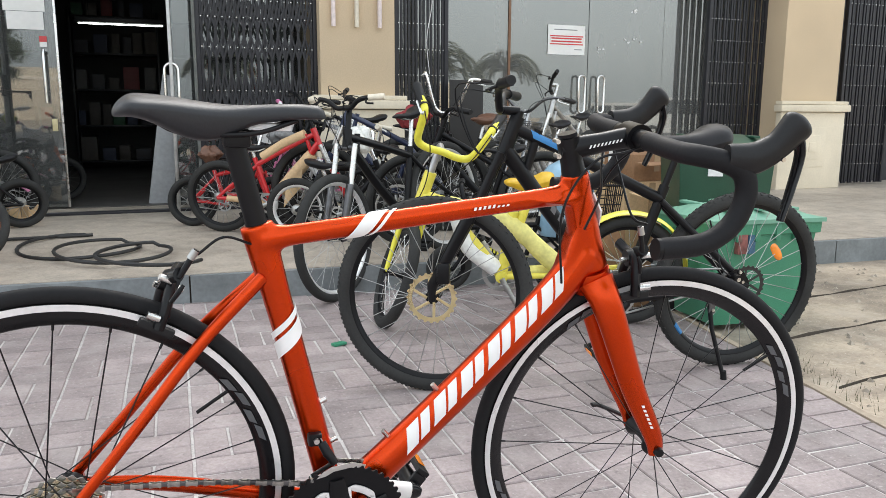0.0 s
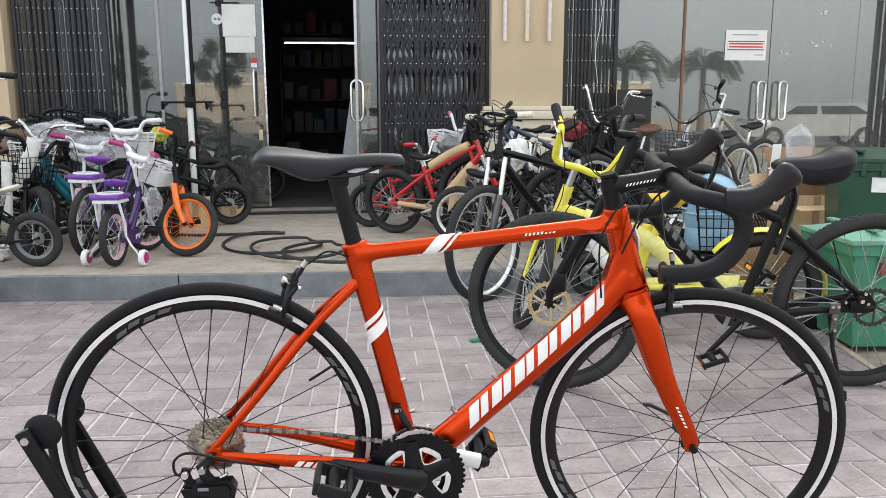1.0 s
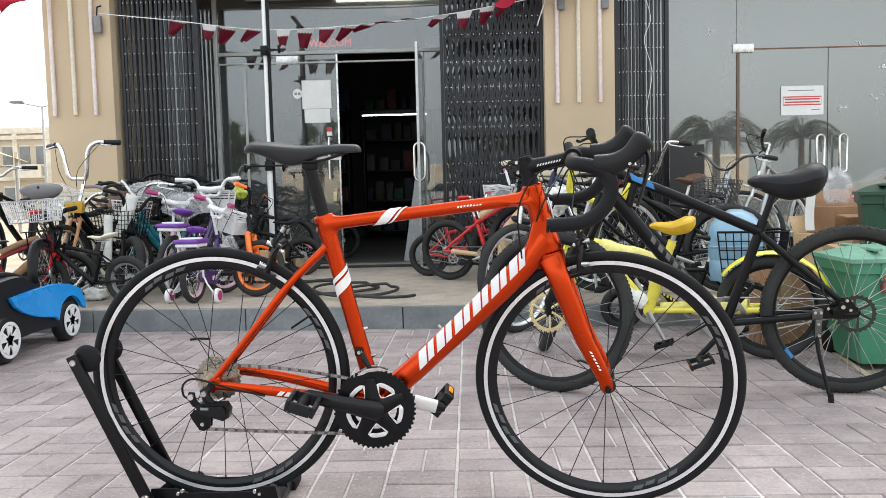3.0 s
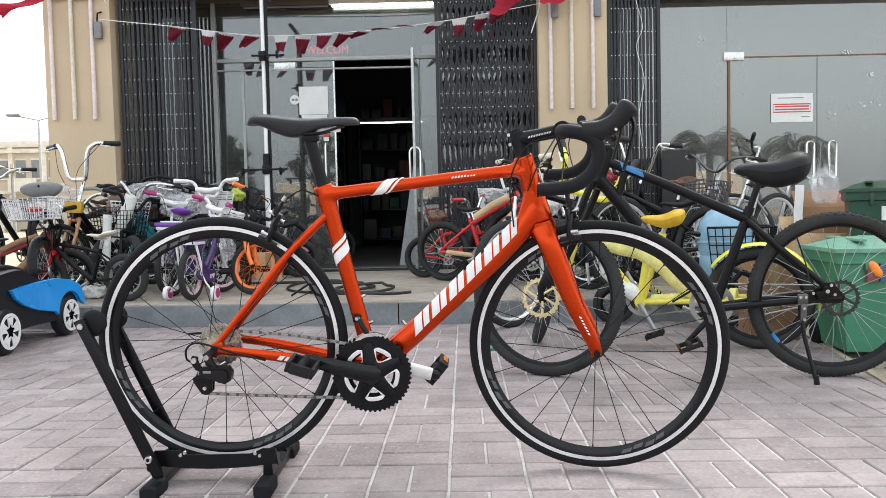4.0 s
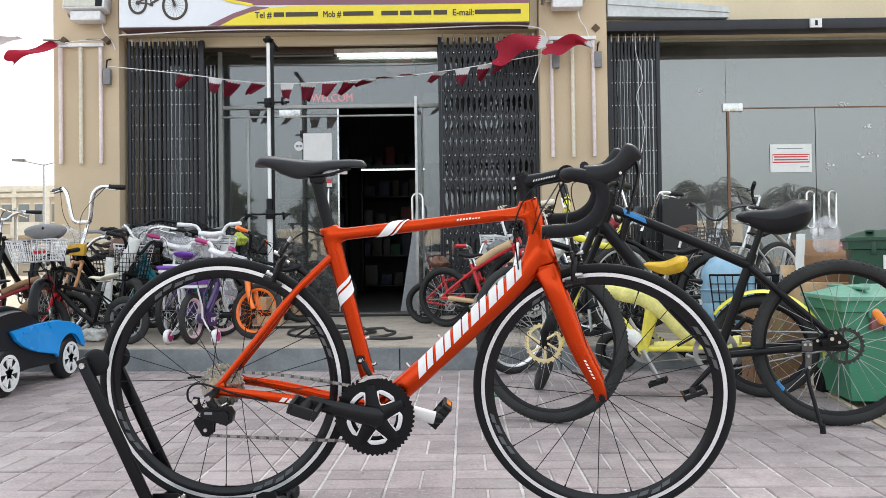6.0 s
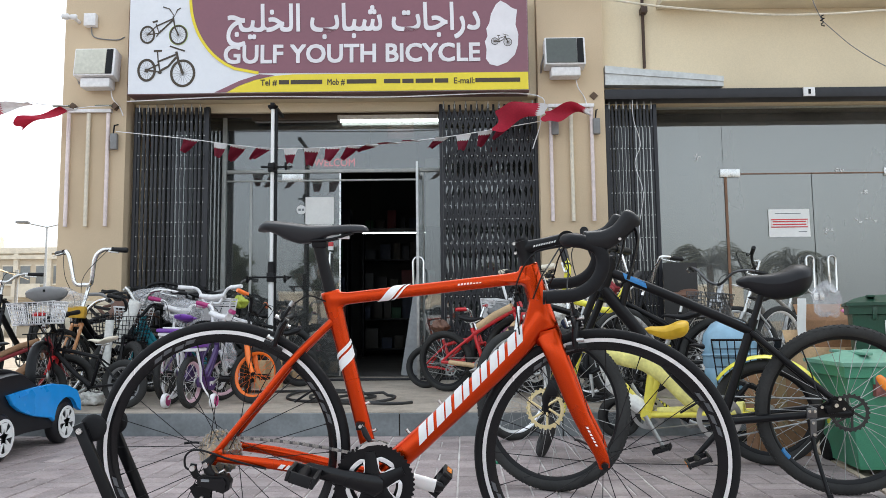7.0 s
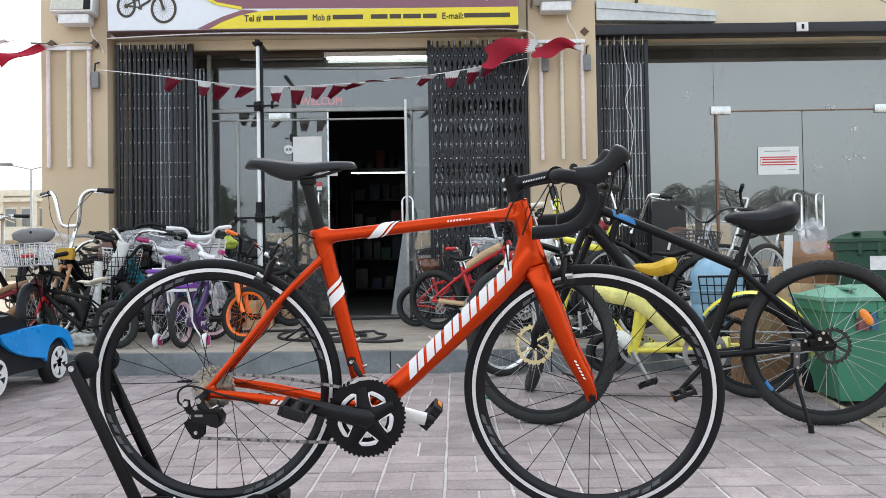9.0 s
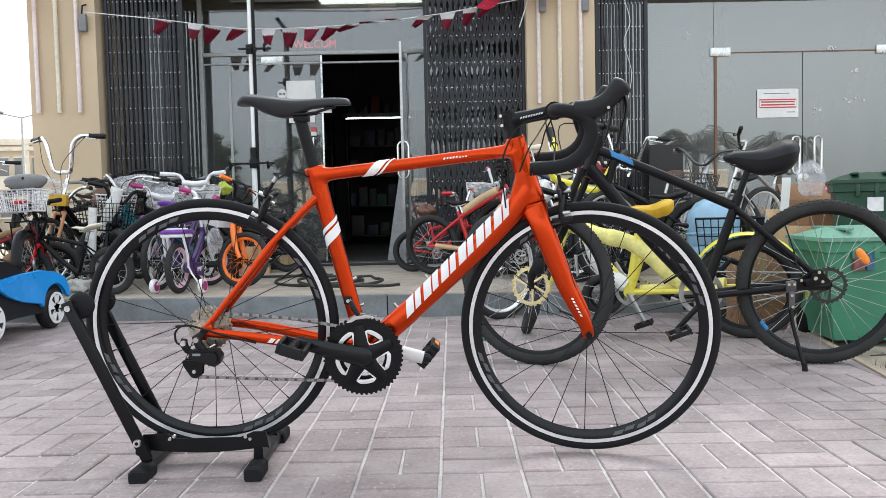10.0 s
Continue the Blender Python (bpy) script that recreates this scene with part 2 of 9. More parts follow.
    def grid(self, fn, nu, nv):
        vs = [fn(i / nu, j / nv) for j in range(nv + 1) for i in range(nu + 1)]
        fs = [(j * (nu + 1) + i, j * (nu + 1) + i + 1, (j + 1) * (nu + 1) + i + 1, (j + 1) * (nu + 1) + i) for j in range(nv) for i in range(nu)]
        return self.add(vs, fs)

    def shell(self, fn, nu, nv, thick):
        """A bent sheet with thickness: fn(u, v) gives a point, thick a vector."""
        th = Vector(thick)
        a = [Vector(fn(i / nu, j / nv)) for j in range(nv + 1) for i in range(nu + 1)]
        k = len(a)
        self_f = []
        for j in range(nv):
            for i in range(nu):
                q = (j * (nu + 1) + i, j * (nu + 1) + i + 1, (j + 1) * (nu + 1) + i + 1, (j + 1) * (nu + 1) + i)
                self_f += [q, tuple(k + i2 for i2 in q[::-1])]
        rim = [i for i in range(nu)] + [j * (nu + 1) + nu for j in range(nv)] + [nv * (nu + 1) + i for i in range(nu, 0, -1)] + [j * (nu + 1) for j in range(nv, 0, -1)]
        for i in range(len(rim)):
            p, q = rim[i], rim[(i + 1) % len(rim)]
            self_f.append((p, k + p, k + q, q))
        return self.add(a + [q + th for q in a], self_f)

    def mesh(self, name, material, sharp=46):
        me = bpy.data.meshes.new(name)
        me.from_pydata(self.v, [], self.f)
        me.materials.append(material)
        me.shade_smooth()
        me.set_sharp_from_angle(angle=radians(sharp))
        return me


def fixnormals(me):
    bm = bmesh.new()
    bm.from_mesh(me)
    bmesh.ops.recalc_face_normals(bm, faces=bm.faces[:])
    bm.to_mesh(me)
    bm.free()


def part(name, geo, material, parent=None, label="", m=None, sharp=46):
    """One mesh object under a thing or under a part."""
    me = geo if isinstance(geo, bpy.types.Mesh) else geo.mesh(name, material, sharp)
    if not isinstance(geo, bpy.types.Mesh):
        fixnormals(me)
    ob = new(name, me)
    ob.parent = parent
    if m:
        ob.matrix_basis = m
    return tagged(ob, label)


def thing(name, label, category, at=None, group="", kind=""):
    ob = new(name)
    ob.empty_display_size = 0.1
    if at is not None:
        ob.matrix_basis = at
    return tagged(ob, label, category, group, kind)


def solid(name, geo, material, label, category, at=None, group="", kind="", sharp=38):
    return tagged(part(name, geo, material, None, m=at, sharp=sharp), label, category, group, kind)


def structure(name, geo, material, label="", category="", sharp=38):
    return tagged(part(name, geo, material, None, sharp=sharp), label, category or name.split("_")[0], kind="structure")


def letters(body, size, width=None, depth=0.002):
    """Built-in font lettering as a mesh in the xy plane, from x = 0; scaled to a width where one is given."""
    cu = bpy.data.curves.new("lettering", "FONT")
    cu.body, cu.size, cu.extrude = body, size, depth / 2
    cu.resolution_u = 3
    ob = bpy.data.objects.new("lettering", cu)
    scene.collection.objects.link(ob)
    dg = bpy.context.evaluated_depsgraph_get()
    me = bpy.data.meshes.new_from_object(ob.evaluated_get(dg))
    bpy.data.objects.remove(ob)
    xs = [v.co.x for v in me.vertices]
    x0, x1 = min(xs), max(xs)
    k = width / (x1 - x0) if width else 1.0
    for v in me.vertices:
        v.co.x = (v.co.x - x0) * k
    return me

# ---- the setting ----
STUCCO = mat("beige stucco", (0.59, 0.465, 0.315), 0.85, bump=0.0012, scale=90, vary=0.06, stain=0.10, stain_scale=1.2)
STUCCO_PALE = mat("pale beige paint", (0.70, 0.60, 0.425), 0.85, bump=0.001, scale=80, vary=0.05, stain=0.08, stain_scale=0.9)
STONE_TRIM = mat("light stone trim", (0.70, 0.62, 0.48), 0.8, bump=0.0008, scale=60, vary=0.05)
CONCRETE = mat("worn concrete", (0.38, 0.31, 0.235), 0.85, bump=0.001, scale=40, vary=0.12, stain=0.22, stain_scale=1.6)
KERB = mat("grey kerb", (0.19, 0.205, 0.21), 0.75, bump=0.001, scale=50, vary=0.12, stain=0.35, stain_scale=5)
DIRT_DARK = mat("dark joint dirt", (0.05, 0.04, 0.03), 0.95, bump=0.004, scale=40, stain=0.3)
DIRT = mat("sandy dirt", (0.33, 0.26, 0.18), 0.95, bump=0.006, scale=14, vary=0.2, stain=0.3, stain_scale=1.4)


def worn(name, color, dust, rough, fine_scale, bump, piece="", spread=0.12, dusty=0.5, muddy=0.0):
    """A trodden mineral surface in place: grain, palm-sized blotches, broad stains, pale dust and dark spots, each piece a little different."""
    m = bpy.data.materials.new(name)
    m.use_nodes = True
    n, l = m.node_tree.nodes, m.node_tree.links
    b = n["Principled BSDF"]
    geo = n.new("ShaderNodeNewGeometry")

    def noise(scale, detail, lo, hi, a, z, rough_=0.55):
        q = n.new("ShaderNodeTexNoise")
        q.inputs["Scale"].default_value = scale
        q.inputs["Detail"].default_value = detail
        q.inputs["Roughness"].default_value = rough_
        l.new(geo.outputs["Position"], q.inputs["Vector"])
        r = n.new("ShaderNodeMapRange")
        for k, v in zip(("From Min", "From Max", "To Min", "To Max"), (lo, hi, a, z)):
            r.inputs[k].default_value = v
        l.new(q.outputs[0], r.inputs["Value"])
        return q.outputs[0], r.outputs[0]

    def times(p, q):
        k = n.new("ShaderNodeMath")
        k.operation = "MULTIPLY"
        l.new(p, k.inputs[0])
        l.new(q, k.inputs[1])
        return k.outputs[0]
    grain, g1 = noise(fine_scale, 5, 0.3, 0.7, 0.80, 1.20, 0.7)
    blotch, g2 = noise(9.0, 4, 0.35, 0.65, 0.86, 1.12)
    broad, g3 = noise(0.9 + 0.9 * (muddy > 0), 4, 0.35, 0.65, 0.84 - muddy, 1.14)
    _, spots = noise(34.0, 2, 0.28, 0.34, 0.72, 1.0)
    value = times(times(g1, g2), times(g3, spots))
    if piece:
        src = n.new("ShaderNodeObjectInfo").outputs["Random"] if piece == "object" else geo.outputs["Random Per Island"]
        r = n.new("ShaderNodeMapRange")
        r.inputs["To Min"].default_value = 1 - spread
        r.inputs["To Max"].default_value = 1 + spread
        l.new(src, r.inputs["Value"])
        value = times(value, r.outputs[0])
    hs = n.new("ShaderNodeHueSaturation")
    hs.inputs["Color"].default_value = (*color, 1)
    l.new(value, hs.inputs["Value"])
    _, d1 = noise(3.2, 6, 0.50, 0.72, 0.0, dusty, 0.65)
    _, d2 = noise(70.0, 2, 0.62, 0.70, 0.0, 0.7)
    mx = n.new("ShaderNodeMath")
    mx.operation = "MAXIMUM"
    l.new(d1, mx.inputs[0])
    l.new(d2, mx.inputs[1])
    mix = n.new("ShaderNodeMixRGB")
    mix.inputs[2].default_value = (*dust, 1)
    l.new(mx.outputs[0], mix.inputs[0])
    l.new(hs.outputs[0], mix.inputs[1])
    l.new(mix.outputs[0], b.inputs["Base Color"])
    _, ro = noise(2.0, 4, 0.35, 0.65, rough - 0.10, rough + 0.10)
    l.new(ro, b.inputs["Roughness"])
    bp = n.new("ShaderNodeBump")
    bp.inputs["Strength"].default_value = 0.7
    bp.inputs["Distance"].default_value = bump
    l.new(grain, bp.inputs["Height"])
    l.new(bp.outputs[0], b.inputs["Normal"])
    return m


BRICK = worn("mauve-grey paver", (0.290, 0.241, 0.237), (0.42, 0.380, 0.362), 0.68, 75, 0.0018, "object", 0.16)
BRICK_MANY = worn("mauve-grey pavers", (0.290, 0.241, 0.237), (0.42, 0.380, 0.362), 0.68, 75, 0.0018, "island", 0.16)
JOINT = worn("cement joint", (0.50, 0.47, 0.455), (0.64, 0.61, 0.58), 0.85, 110, 0.003, dusty=0.9)
PLATFORM = worn("beige platform concrete", (0.40, 0.345, 0.285), (0.47, 0.42, 0.36), 0.6, 60, 0.0015)
# interior colours kept very dark: the unlit room's shade is put into them
INSIDE = mat("shade-darkened shop wall", (0.06, 0.06, 0.06), 0.8)
INSIDE_FLOOR = mat("shade-darkened shop floor", (0.10, 0.095, 0.09), 0.45)
GATE = mat("black gate steel", (0.020, 0.020, 0.024), 0.42, stain=0.3, stain_scale=6, spec=0.38)
FRAME_GREY = mat("anodised alloy section", (0.42, 0.43, 0.41), 0.4, 0.15)
SIGN_WHITE = mat("sign white", (0.74, 0.76, 0.80), 0.4, vary=0.02, stain=0.04)
SIGN_PLUM = mat("sign faded plum", (0.23, 0.095, 0.125), 0.45, vary=0.03, stain=0.08, stain_scale=1.5)
SIGN_YELLOW = mat("sign yellow", (0.80, 0.65, 0.03), 0.45, vary=0.03, stain=0.05)
PANE_TINTED = glass("film-tinted glass", (0.20, 0.22, 0.21), 0.195, (0.93, 0.94, 0.90), 0.16)
PANE_CLEAR = glass("shop glass", (0.55, 0.58, 0.57), 0.085, (0.93, 0.94, 0.94), 0.075)
PLAT = 0.14


def edge(x):
    """The platform's front edge."""
    return 4.74 - 0.07 * (x + 0.36)


def side(y):
    """The paving's edge towards the slabs."""
    return 3.25 + 0.2 * (y - 2.75)


structure("ground", Geo().box((-300, -300, -0.30), (300, 300, -0.045)), DIRT, "sandy ground to the horizon", "ground")
# the bed under the pavers
bed = Geo().prism([(-14, -9), (side(-9) + 0.044, -9), (side(4.46) + 0.044, 4.46), (-14, 5.7)], -0.0449, -0.005, axis="z")
pavement = structure("pavement", bed, JOINT, "pinkish-grey block paving with pale cement joints", "pavement")
slab = Geo().prism([(side(0.4) + 0.076, 0.4), (14, 0.4), (14, 4.2), (side(4.4) + 0.076, 4.4)], -0.0445, -0.012, axis="z")
structure("ground_slab", slab, worn("muddy slab concrete", (0.40, 0.325, 0.245), (0.52, 0.45, 0.37), 0.62, 60, 0.004, dusty=0.7, muddy=0.34), "stained concrete slabs with dirt in the joints", "ground")
structure("road", Geo().box((-120, -34, -0.044), (120, -9.2, -0.036)), mat("worn asphalt", (0.075, 0.073, 0.070), 0.85, bump=0.004, scale=30, stain=0.25, stain_scale=0.5), "grey asphalt road across from the shops", "road")
structure("kerb", Geo().prism([(side(-9) + 0.046, -9), (side(-9) + 0.074, -9), (side(4.4) + 0.074, 4.4), (side(4.4) + 0.046, 4.4)], -0.0440, 0.004, axis="z"), CONCRETE, "flush concrete edging beside the paving", "kerb")
rj = random.Random(77)
for k, yy in enumerate((2.35, 2.85, 3.35, 3.85)):
    line = [(side(yy) + 0.10 + 0.16 * i, yy - 0.3 * (1 - i / 26) ** 1.5 + rj.gauss(0, 0.006), -0.0115) for i in range(27)]
    structure("trim_joint", Geo().tube(line, [max(0.004, rj.gauss(0.009, 0.003)) for _ in line], 6, flat=(1, 0.3), up=(0, 0, 1)), DIRT_DARK,
              "dark dirt-filled slab joint", "joint")
plat = Geo().prism([(-14, edge(-14)), (14, edge(14)), (14, 13.5), (-2.2, 13.5), (-2.2, 8.2), (-14, 8.2)], -0.044, PLAT, axis="z")
structure("floor_platform", plat, PLATFORM, "raised beige concrete platform before the shops", "platform")
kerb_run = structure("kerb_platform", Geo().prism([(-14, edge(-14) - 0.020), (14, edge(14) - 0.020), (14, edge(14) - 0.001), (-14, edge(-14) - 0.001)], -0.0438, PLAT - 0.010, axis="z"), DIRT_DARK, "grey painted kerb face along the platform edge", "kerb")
for k in range(28):
    a, b = -14 + k + 0.30 + 0.004, -14 + k + 1.30 - 0.004
    out = [(a, edge(a) - 0.040), (b, edge(b) - 0.040), (b, edge(b) - 0.0015), (a, edge(a) - 0.0015)]
    part("kerb_stone", Geo().prism(out, -0.0435, PLAT - 0.004, axis="z"), KERB, kerb_run)

# left corner pier, middle pier, right pier with their stone bases
for nm, x0, x1 in (("wall_pier_left", -2.205, -1.56), ("wall_pier_middle", 2.545, 3.21), ("wall_pier_right", 7.60, 8.40)):
    structure(nm, Geo().box((x0, 7.21, PLAT), (x1, 8.1, 6.5), 0.012), STUCCO, "beige rendered pier between the shopfronts", "pier")
    lo = 0.16 if nm == "wall_pier_left" else 0.0
    g = Geo().box((x0 - 0.06, 7.13, PLAT), (x1 + 0.06, 7.209, 0.98 - lo), 0.008)
    g.box((x0 - 0.10, 7.09, 0.985 - lo), (x1 + 0.10, 7.205, 1.06 - lo), 0.012)
    g.box((x0 - 0.08, 7.11, 1.063 - lo), (x1 + 0.08, 7.205, 1.10 - lo), 0.008)
    cx = (x0 + x1) / 2
    for w, d in ((0.20, 7.122), (0.12, 7.115), (0.05, 7.108)):
        g.box((cx - w, d, 0.60 - w * 1.1), (cx + w, 7.14, 0.60 + w * 1.1), 0.006)
    structure("trim_base", g, STONE_TRIM, "pale moulded stone base of a pier", "trim")
structure("wall_upper_left", Geo().box((-1.555, 7.28, 2.955), (2.54, 8.1, 6.5)), STUCCO_PALE, "beige wall above the bicycle shop", "wall")
structure("wall_upper_right", Geo().box((3.215, 7.32, 3.02), (7.595, 8.1, 6.5)), STUCCO_PALE, "pale yellow wall above the empty shop", "wall")
structure("wall_far_right", Geo().box((8.405, 7.30, 3.02), (16, 8.1, 6.5)), STUCCO_PALE, "pale wall above the next shop", "wall")
structure("trim_ledge", Geo().box((3.79, 7.10, 3.86), (9.5, 7.318, 3.94), 0.008), STONE_TRIM, "projecting ledge on the upper wall", "trim")
lint = Geo().box((3.215, 7.22, 2.90), (7.595, 7.40, 3.0), 0.006)
structure("trim_lintel", lint, GATE, "black steel gate track over the shopfront", "trim")
structure("trim_lintel_head", Geo().box((3.215, 7.70, 2.966), (7.595, 7.81, 3.018), 0.004), STUCCO_PALE, "beige head over the tinted glazing", "trim")
structure("trim_lintel_left", Geo().box((-1.555, 7.41, 2.857), (2.54, 7.46, 2.953), 0.004), STUCCO_PALE, "beige soffit edge below the sign", "trim")
structure("trim_track", Geo().box((-1.555, 7.29, PLAT), (2.54, 7.37, PLAT + 0.022), 0.004), GATE, "black steel floor track of the gate", "trim")
structure("trim_track_right", Geo().box((3.215, 7.29, PLAT), (7.595, 7.37, PLAT + 0.022), 0.004), GATE, "black steel floor track of the gate", "trim")

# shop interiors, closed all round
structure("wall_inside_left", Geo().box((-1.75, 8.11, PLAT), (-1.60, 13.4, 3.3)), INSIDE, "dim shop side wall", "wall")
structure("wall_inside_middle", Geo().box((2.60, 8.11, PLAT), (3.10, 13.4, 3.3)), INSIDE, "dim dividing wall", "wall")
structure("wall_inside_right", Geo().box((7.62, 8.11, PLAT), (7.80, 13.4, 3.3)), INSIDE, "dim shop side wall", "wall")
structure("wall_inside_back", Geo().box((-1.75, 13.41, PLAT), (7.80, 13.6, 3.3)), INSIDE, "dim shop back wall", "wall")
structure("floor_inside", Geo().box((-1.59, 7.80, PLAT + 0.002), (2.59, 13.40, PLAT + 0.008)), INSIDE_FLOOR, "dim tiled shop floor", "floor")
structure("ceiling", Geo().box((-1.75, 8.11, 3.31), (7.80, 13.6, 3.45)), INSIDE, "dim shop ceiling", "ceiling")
structure("wall_side", Geo().box((-2.205, 8.11, PLAT), (-1.76, 13.6, 6.5)), STUCCO, "beige side wall of the building", "wall")
structure("wall_right_shop", Geo().box((8.405, 7.7, PLAT), (16, 8.1, 3.01)), GATE, "dark closed front of the next shop", "wall")

# ---- shopfront glazing ----


def glazing(name, label, x0, x1, z0, z1, y, pane, bars, panes):
    g = Geo()
    ob = None
    for k, (a, b, c, d, w) in enumerate(bars):
        g.box((a, y - w, c), (b, y + w, d), 0.003)
    ob = tagged(part(name, g, FRAME_GREY), label, "window", kind="structure")
    for a, b, c, d in panes:
        p = part("pane", Geo().box((a, y - 0.005, c), (b, y + 0.005, d)), pane, ob)
        p.visible_shadow = False
    return ob


glazing("window_1", "shopfront glazing with alloy sections", -0.74, 1.56, PLAT, 2.86, 7.78, PANE_CLEAR,
        [(-0.755, -0.715, PLAT, 2.90, 0.03), (-0.71, 1.55, 2.295, 2.33, 0.025), (1.355, 1.385, PLAT, 2.29, 0.025), (1.555, 1.60, PLAT, 2.90, 0.03), (-0.462, -0.436, PLAT, 2.204, 0.016), (-0.71, 1.35, 2.205, 2.222, 0.018)],
        [(-0.715, 0.485, PLAT + 0.02, 2.29), (-0.715, 1.555, 2.332, 2.898), (1.387, 1.553, PLAT, 2.29), (-1.50, -0.757, PLAT, 2.898), (1.602, 2.54, PLAT, 2.898)])
HEAD_BROWN = mat("brown section", (0.10, 0.075, 0.055), 0.5)
structure("trim_head", Geo().box((-1.555, 7.76, 2.902), (2.54, 7.81, 2.953), 0.003), HEAD_BROWN, "dark brown head section over the shop glass", "trim")
dr = part("door_1", Geo().box((0.487, 7.765, PLAT + 0.02), (0.505, 7.795, 2.29), 0.002).box((-0.12, 7.768, 2.20), (0.10, 7.795, 2.285), 0.003), STEEL)
tagged(dr, "frameless glass shop door standing shut, steel patch fittings", "door", kind="structure")
part("door_handle", Geo().tube(spline([(0.40, 7.69, 1.02), (0.40, 7.69, 1.40), (0.405, 7.74, 1.43), (0.41, 7.775, 1.43)], 3), 0.014, 8), CHROME, dr)
# the open leaf, swung outwards on its pivot
leaf = new("door_2")
leaf.matrix_basis = pose(1.37, 7.76, PLAT, 0, 0, -92)
tagged(leaf, "frameless glass shop door standing open", "door", kind="structure")
pl = part("pane", Geo().box((0.0, -0.006, 0.03), (0.82, 0.006, 2.08)), PANE_CLEAR, leaf)
pl.visible_shadow = False
part("door_handle", Geo().tube([(0.76, 0.048 * math.cos(radians(a)), (1.13 if a < 180 else 0.88) + 0.048 * math.sin(radians(a))) for a in (1, 25, 50, 75, 105, 130, 155, 179, 181, 205, 230, 255, 285, 310, 335, 359)], 0.013, 8, closed=True), CHROME, leaf)
part("edge_profile", Geo().box((0.821, -0.012, 0.02), (0.838, 0.012, 2.09), 0.002), STEEL_DULL, leaf)

glazing("window_2", "tinted mirror-film shopfront glazing", 3.75, 7.6, PLAT, 2.84, 7.78, PANE_TINTED,
        [(3.22, 7.59, 2.943, 2.964, 0.02)],
        [(3.22, 4.568, PLAT, 2.941), (4.572, 7.59, 2.232, 2.941), (6.442, 7.59, PLAT, 2.228)])
part("mullion", Geo().box((4.335, 7.788, PLAT), (4.425, 7.84, 2.941), 0.003), mat("dull bronze section", (0.34, 0.29, 0.21), 0.5, stain=0.2), bpy.data.objects["window_2"])
for nm, a, b, hx in (("door_3", 4.572, 5.498, 5.36), ("door_4", 5.506, 6.438, 5.59)):
    d = part(nm, Geo().box((a, 7.775, PLAT + 0.015), (b, 7.785, 2.226)), PANE_TINTED)
    d.visible_shadow = False
    tagged(d, "shut tinted glass door with a long steel pull", "door", kind="structure")
    part("door_handle", Geo().tube([(hx + 0.0375 + 0.0375 * math.cos(radians(a)), 7.70, (1.31 if a < 180 else 1.0) + 0.0375 * math.sin(radians(a))) for a in (0, 30, 60, 90, 120, 150, 179, 181, 210, 240, 270, 300, 330, 359)], 0.014, 8, closed=True), CHROME, d)
    part("edge_strip", Geo().box((a, 7.768, 2.227), (b, 7.774, 2.24)), mat("brown edge", (0.20, 0.10, 0.05), 0.5), d)
part("edge_strip", Geo().box((4.574, 7.766, PLAT + 0.02), (4.60, 7.774, 2.226)), mat("brown edge", (0.20, 0.10, 0.05), 0.5), bpy.data.objects["door_3"])
part("patch_fitting", Geo().box((4.53, 7.755, 2.20), (4.74, 7.774, 2.285), 0.003), STEEL, bpy.data.objects["door_3"])
part("patch_fitting", Geo().box((6.27, 7.755, 2.20), (6.436, 7.774, 2.285), 0.003), STEEL, bpy.data.objects["door_4"])

part("lock_case", Geo().box((5.445, 7.755, 0.885), (5.495, 7.774, 0.965), 0.004), STEEL, bpy.data.objects["door_3"])
part("lock_case", Geo().box((5.509, 7.755, 0.885), (5.56, 7.774, 0.965), 0.004), STEEL, bpy.data.objects["door_4"])

# ---- collapsible gates ----


def gate(label, x0, x1, n, y=7.33, z0=PLAT + 0.025, z1=2.895, front=0.024, half=0.011, rows=(0.35, 0.62, 0.95, 1.13, 1.48, 1.72, 1.86, 2.10, 2.36, 2.52, 2.74), links=True):
    """A folded scissor gate: upright channels, riveted lattice links between them."""
    t = thing("collapsible_gate", label, "gate", pose(x0, y, 0), group="shop gates")
    w = (x1 - x0) / (n - 1)
    me = Geo().box((-half, -0.010, z0), (half, 0.010, z1), 0.003).mesh("bar", GATE)
    hook = Geo().box((-0.005, -0.014, z1 - 0.045), (0.005, -0.0105, z1 + 0.03)).mesh("hanger", STEEL_DULL)
    for i in range(n):
        part("bar", me, GATE, t, m=pose(i * w, 0.012 * (i % 2), 0))
        if i % 2 == 0:
            part("hanger", hook, STEEL_DULL, t, m=pose(i * w, 0, 0))
    g, dots = Geo(), Geo()
    for j, z in enumerate(rows):
        for i in range(n - 1):
            dz = 0.10 if j % 3 else 0.16
            for s in (-1, 1):
                a, b = V(i * w, front - 0.003 * s, z - s * dz), V((i + 1) * w, front - 0.003 * s, z + s * dz)
                if links:
                    g.tube([a, b], min(0.008, half * 0.8), 4, flat=(0.25, 1))
        for i in range(n):
            dots.cyl((i * w, -0.020, z), (i * w, -0.0105, z), 0.0048, 6)
    if links:
        tagged(part("lattice", g, GATE, t), kind="stuff")
    tagged(part("rivets", dots, STEEL, t), kind="stuff")
    part("end_post", Geo().box((-0.045, -0.022, z0), (-0.013, 0.03, z1), 0.003), GATE, t)
    part("end_post", Geo().box(((n - 1) * w + 0.013, -0.022, z0), ((n - 1) * w + 0.05, 0.03, z1), 0.003), GATE, t)
    return t


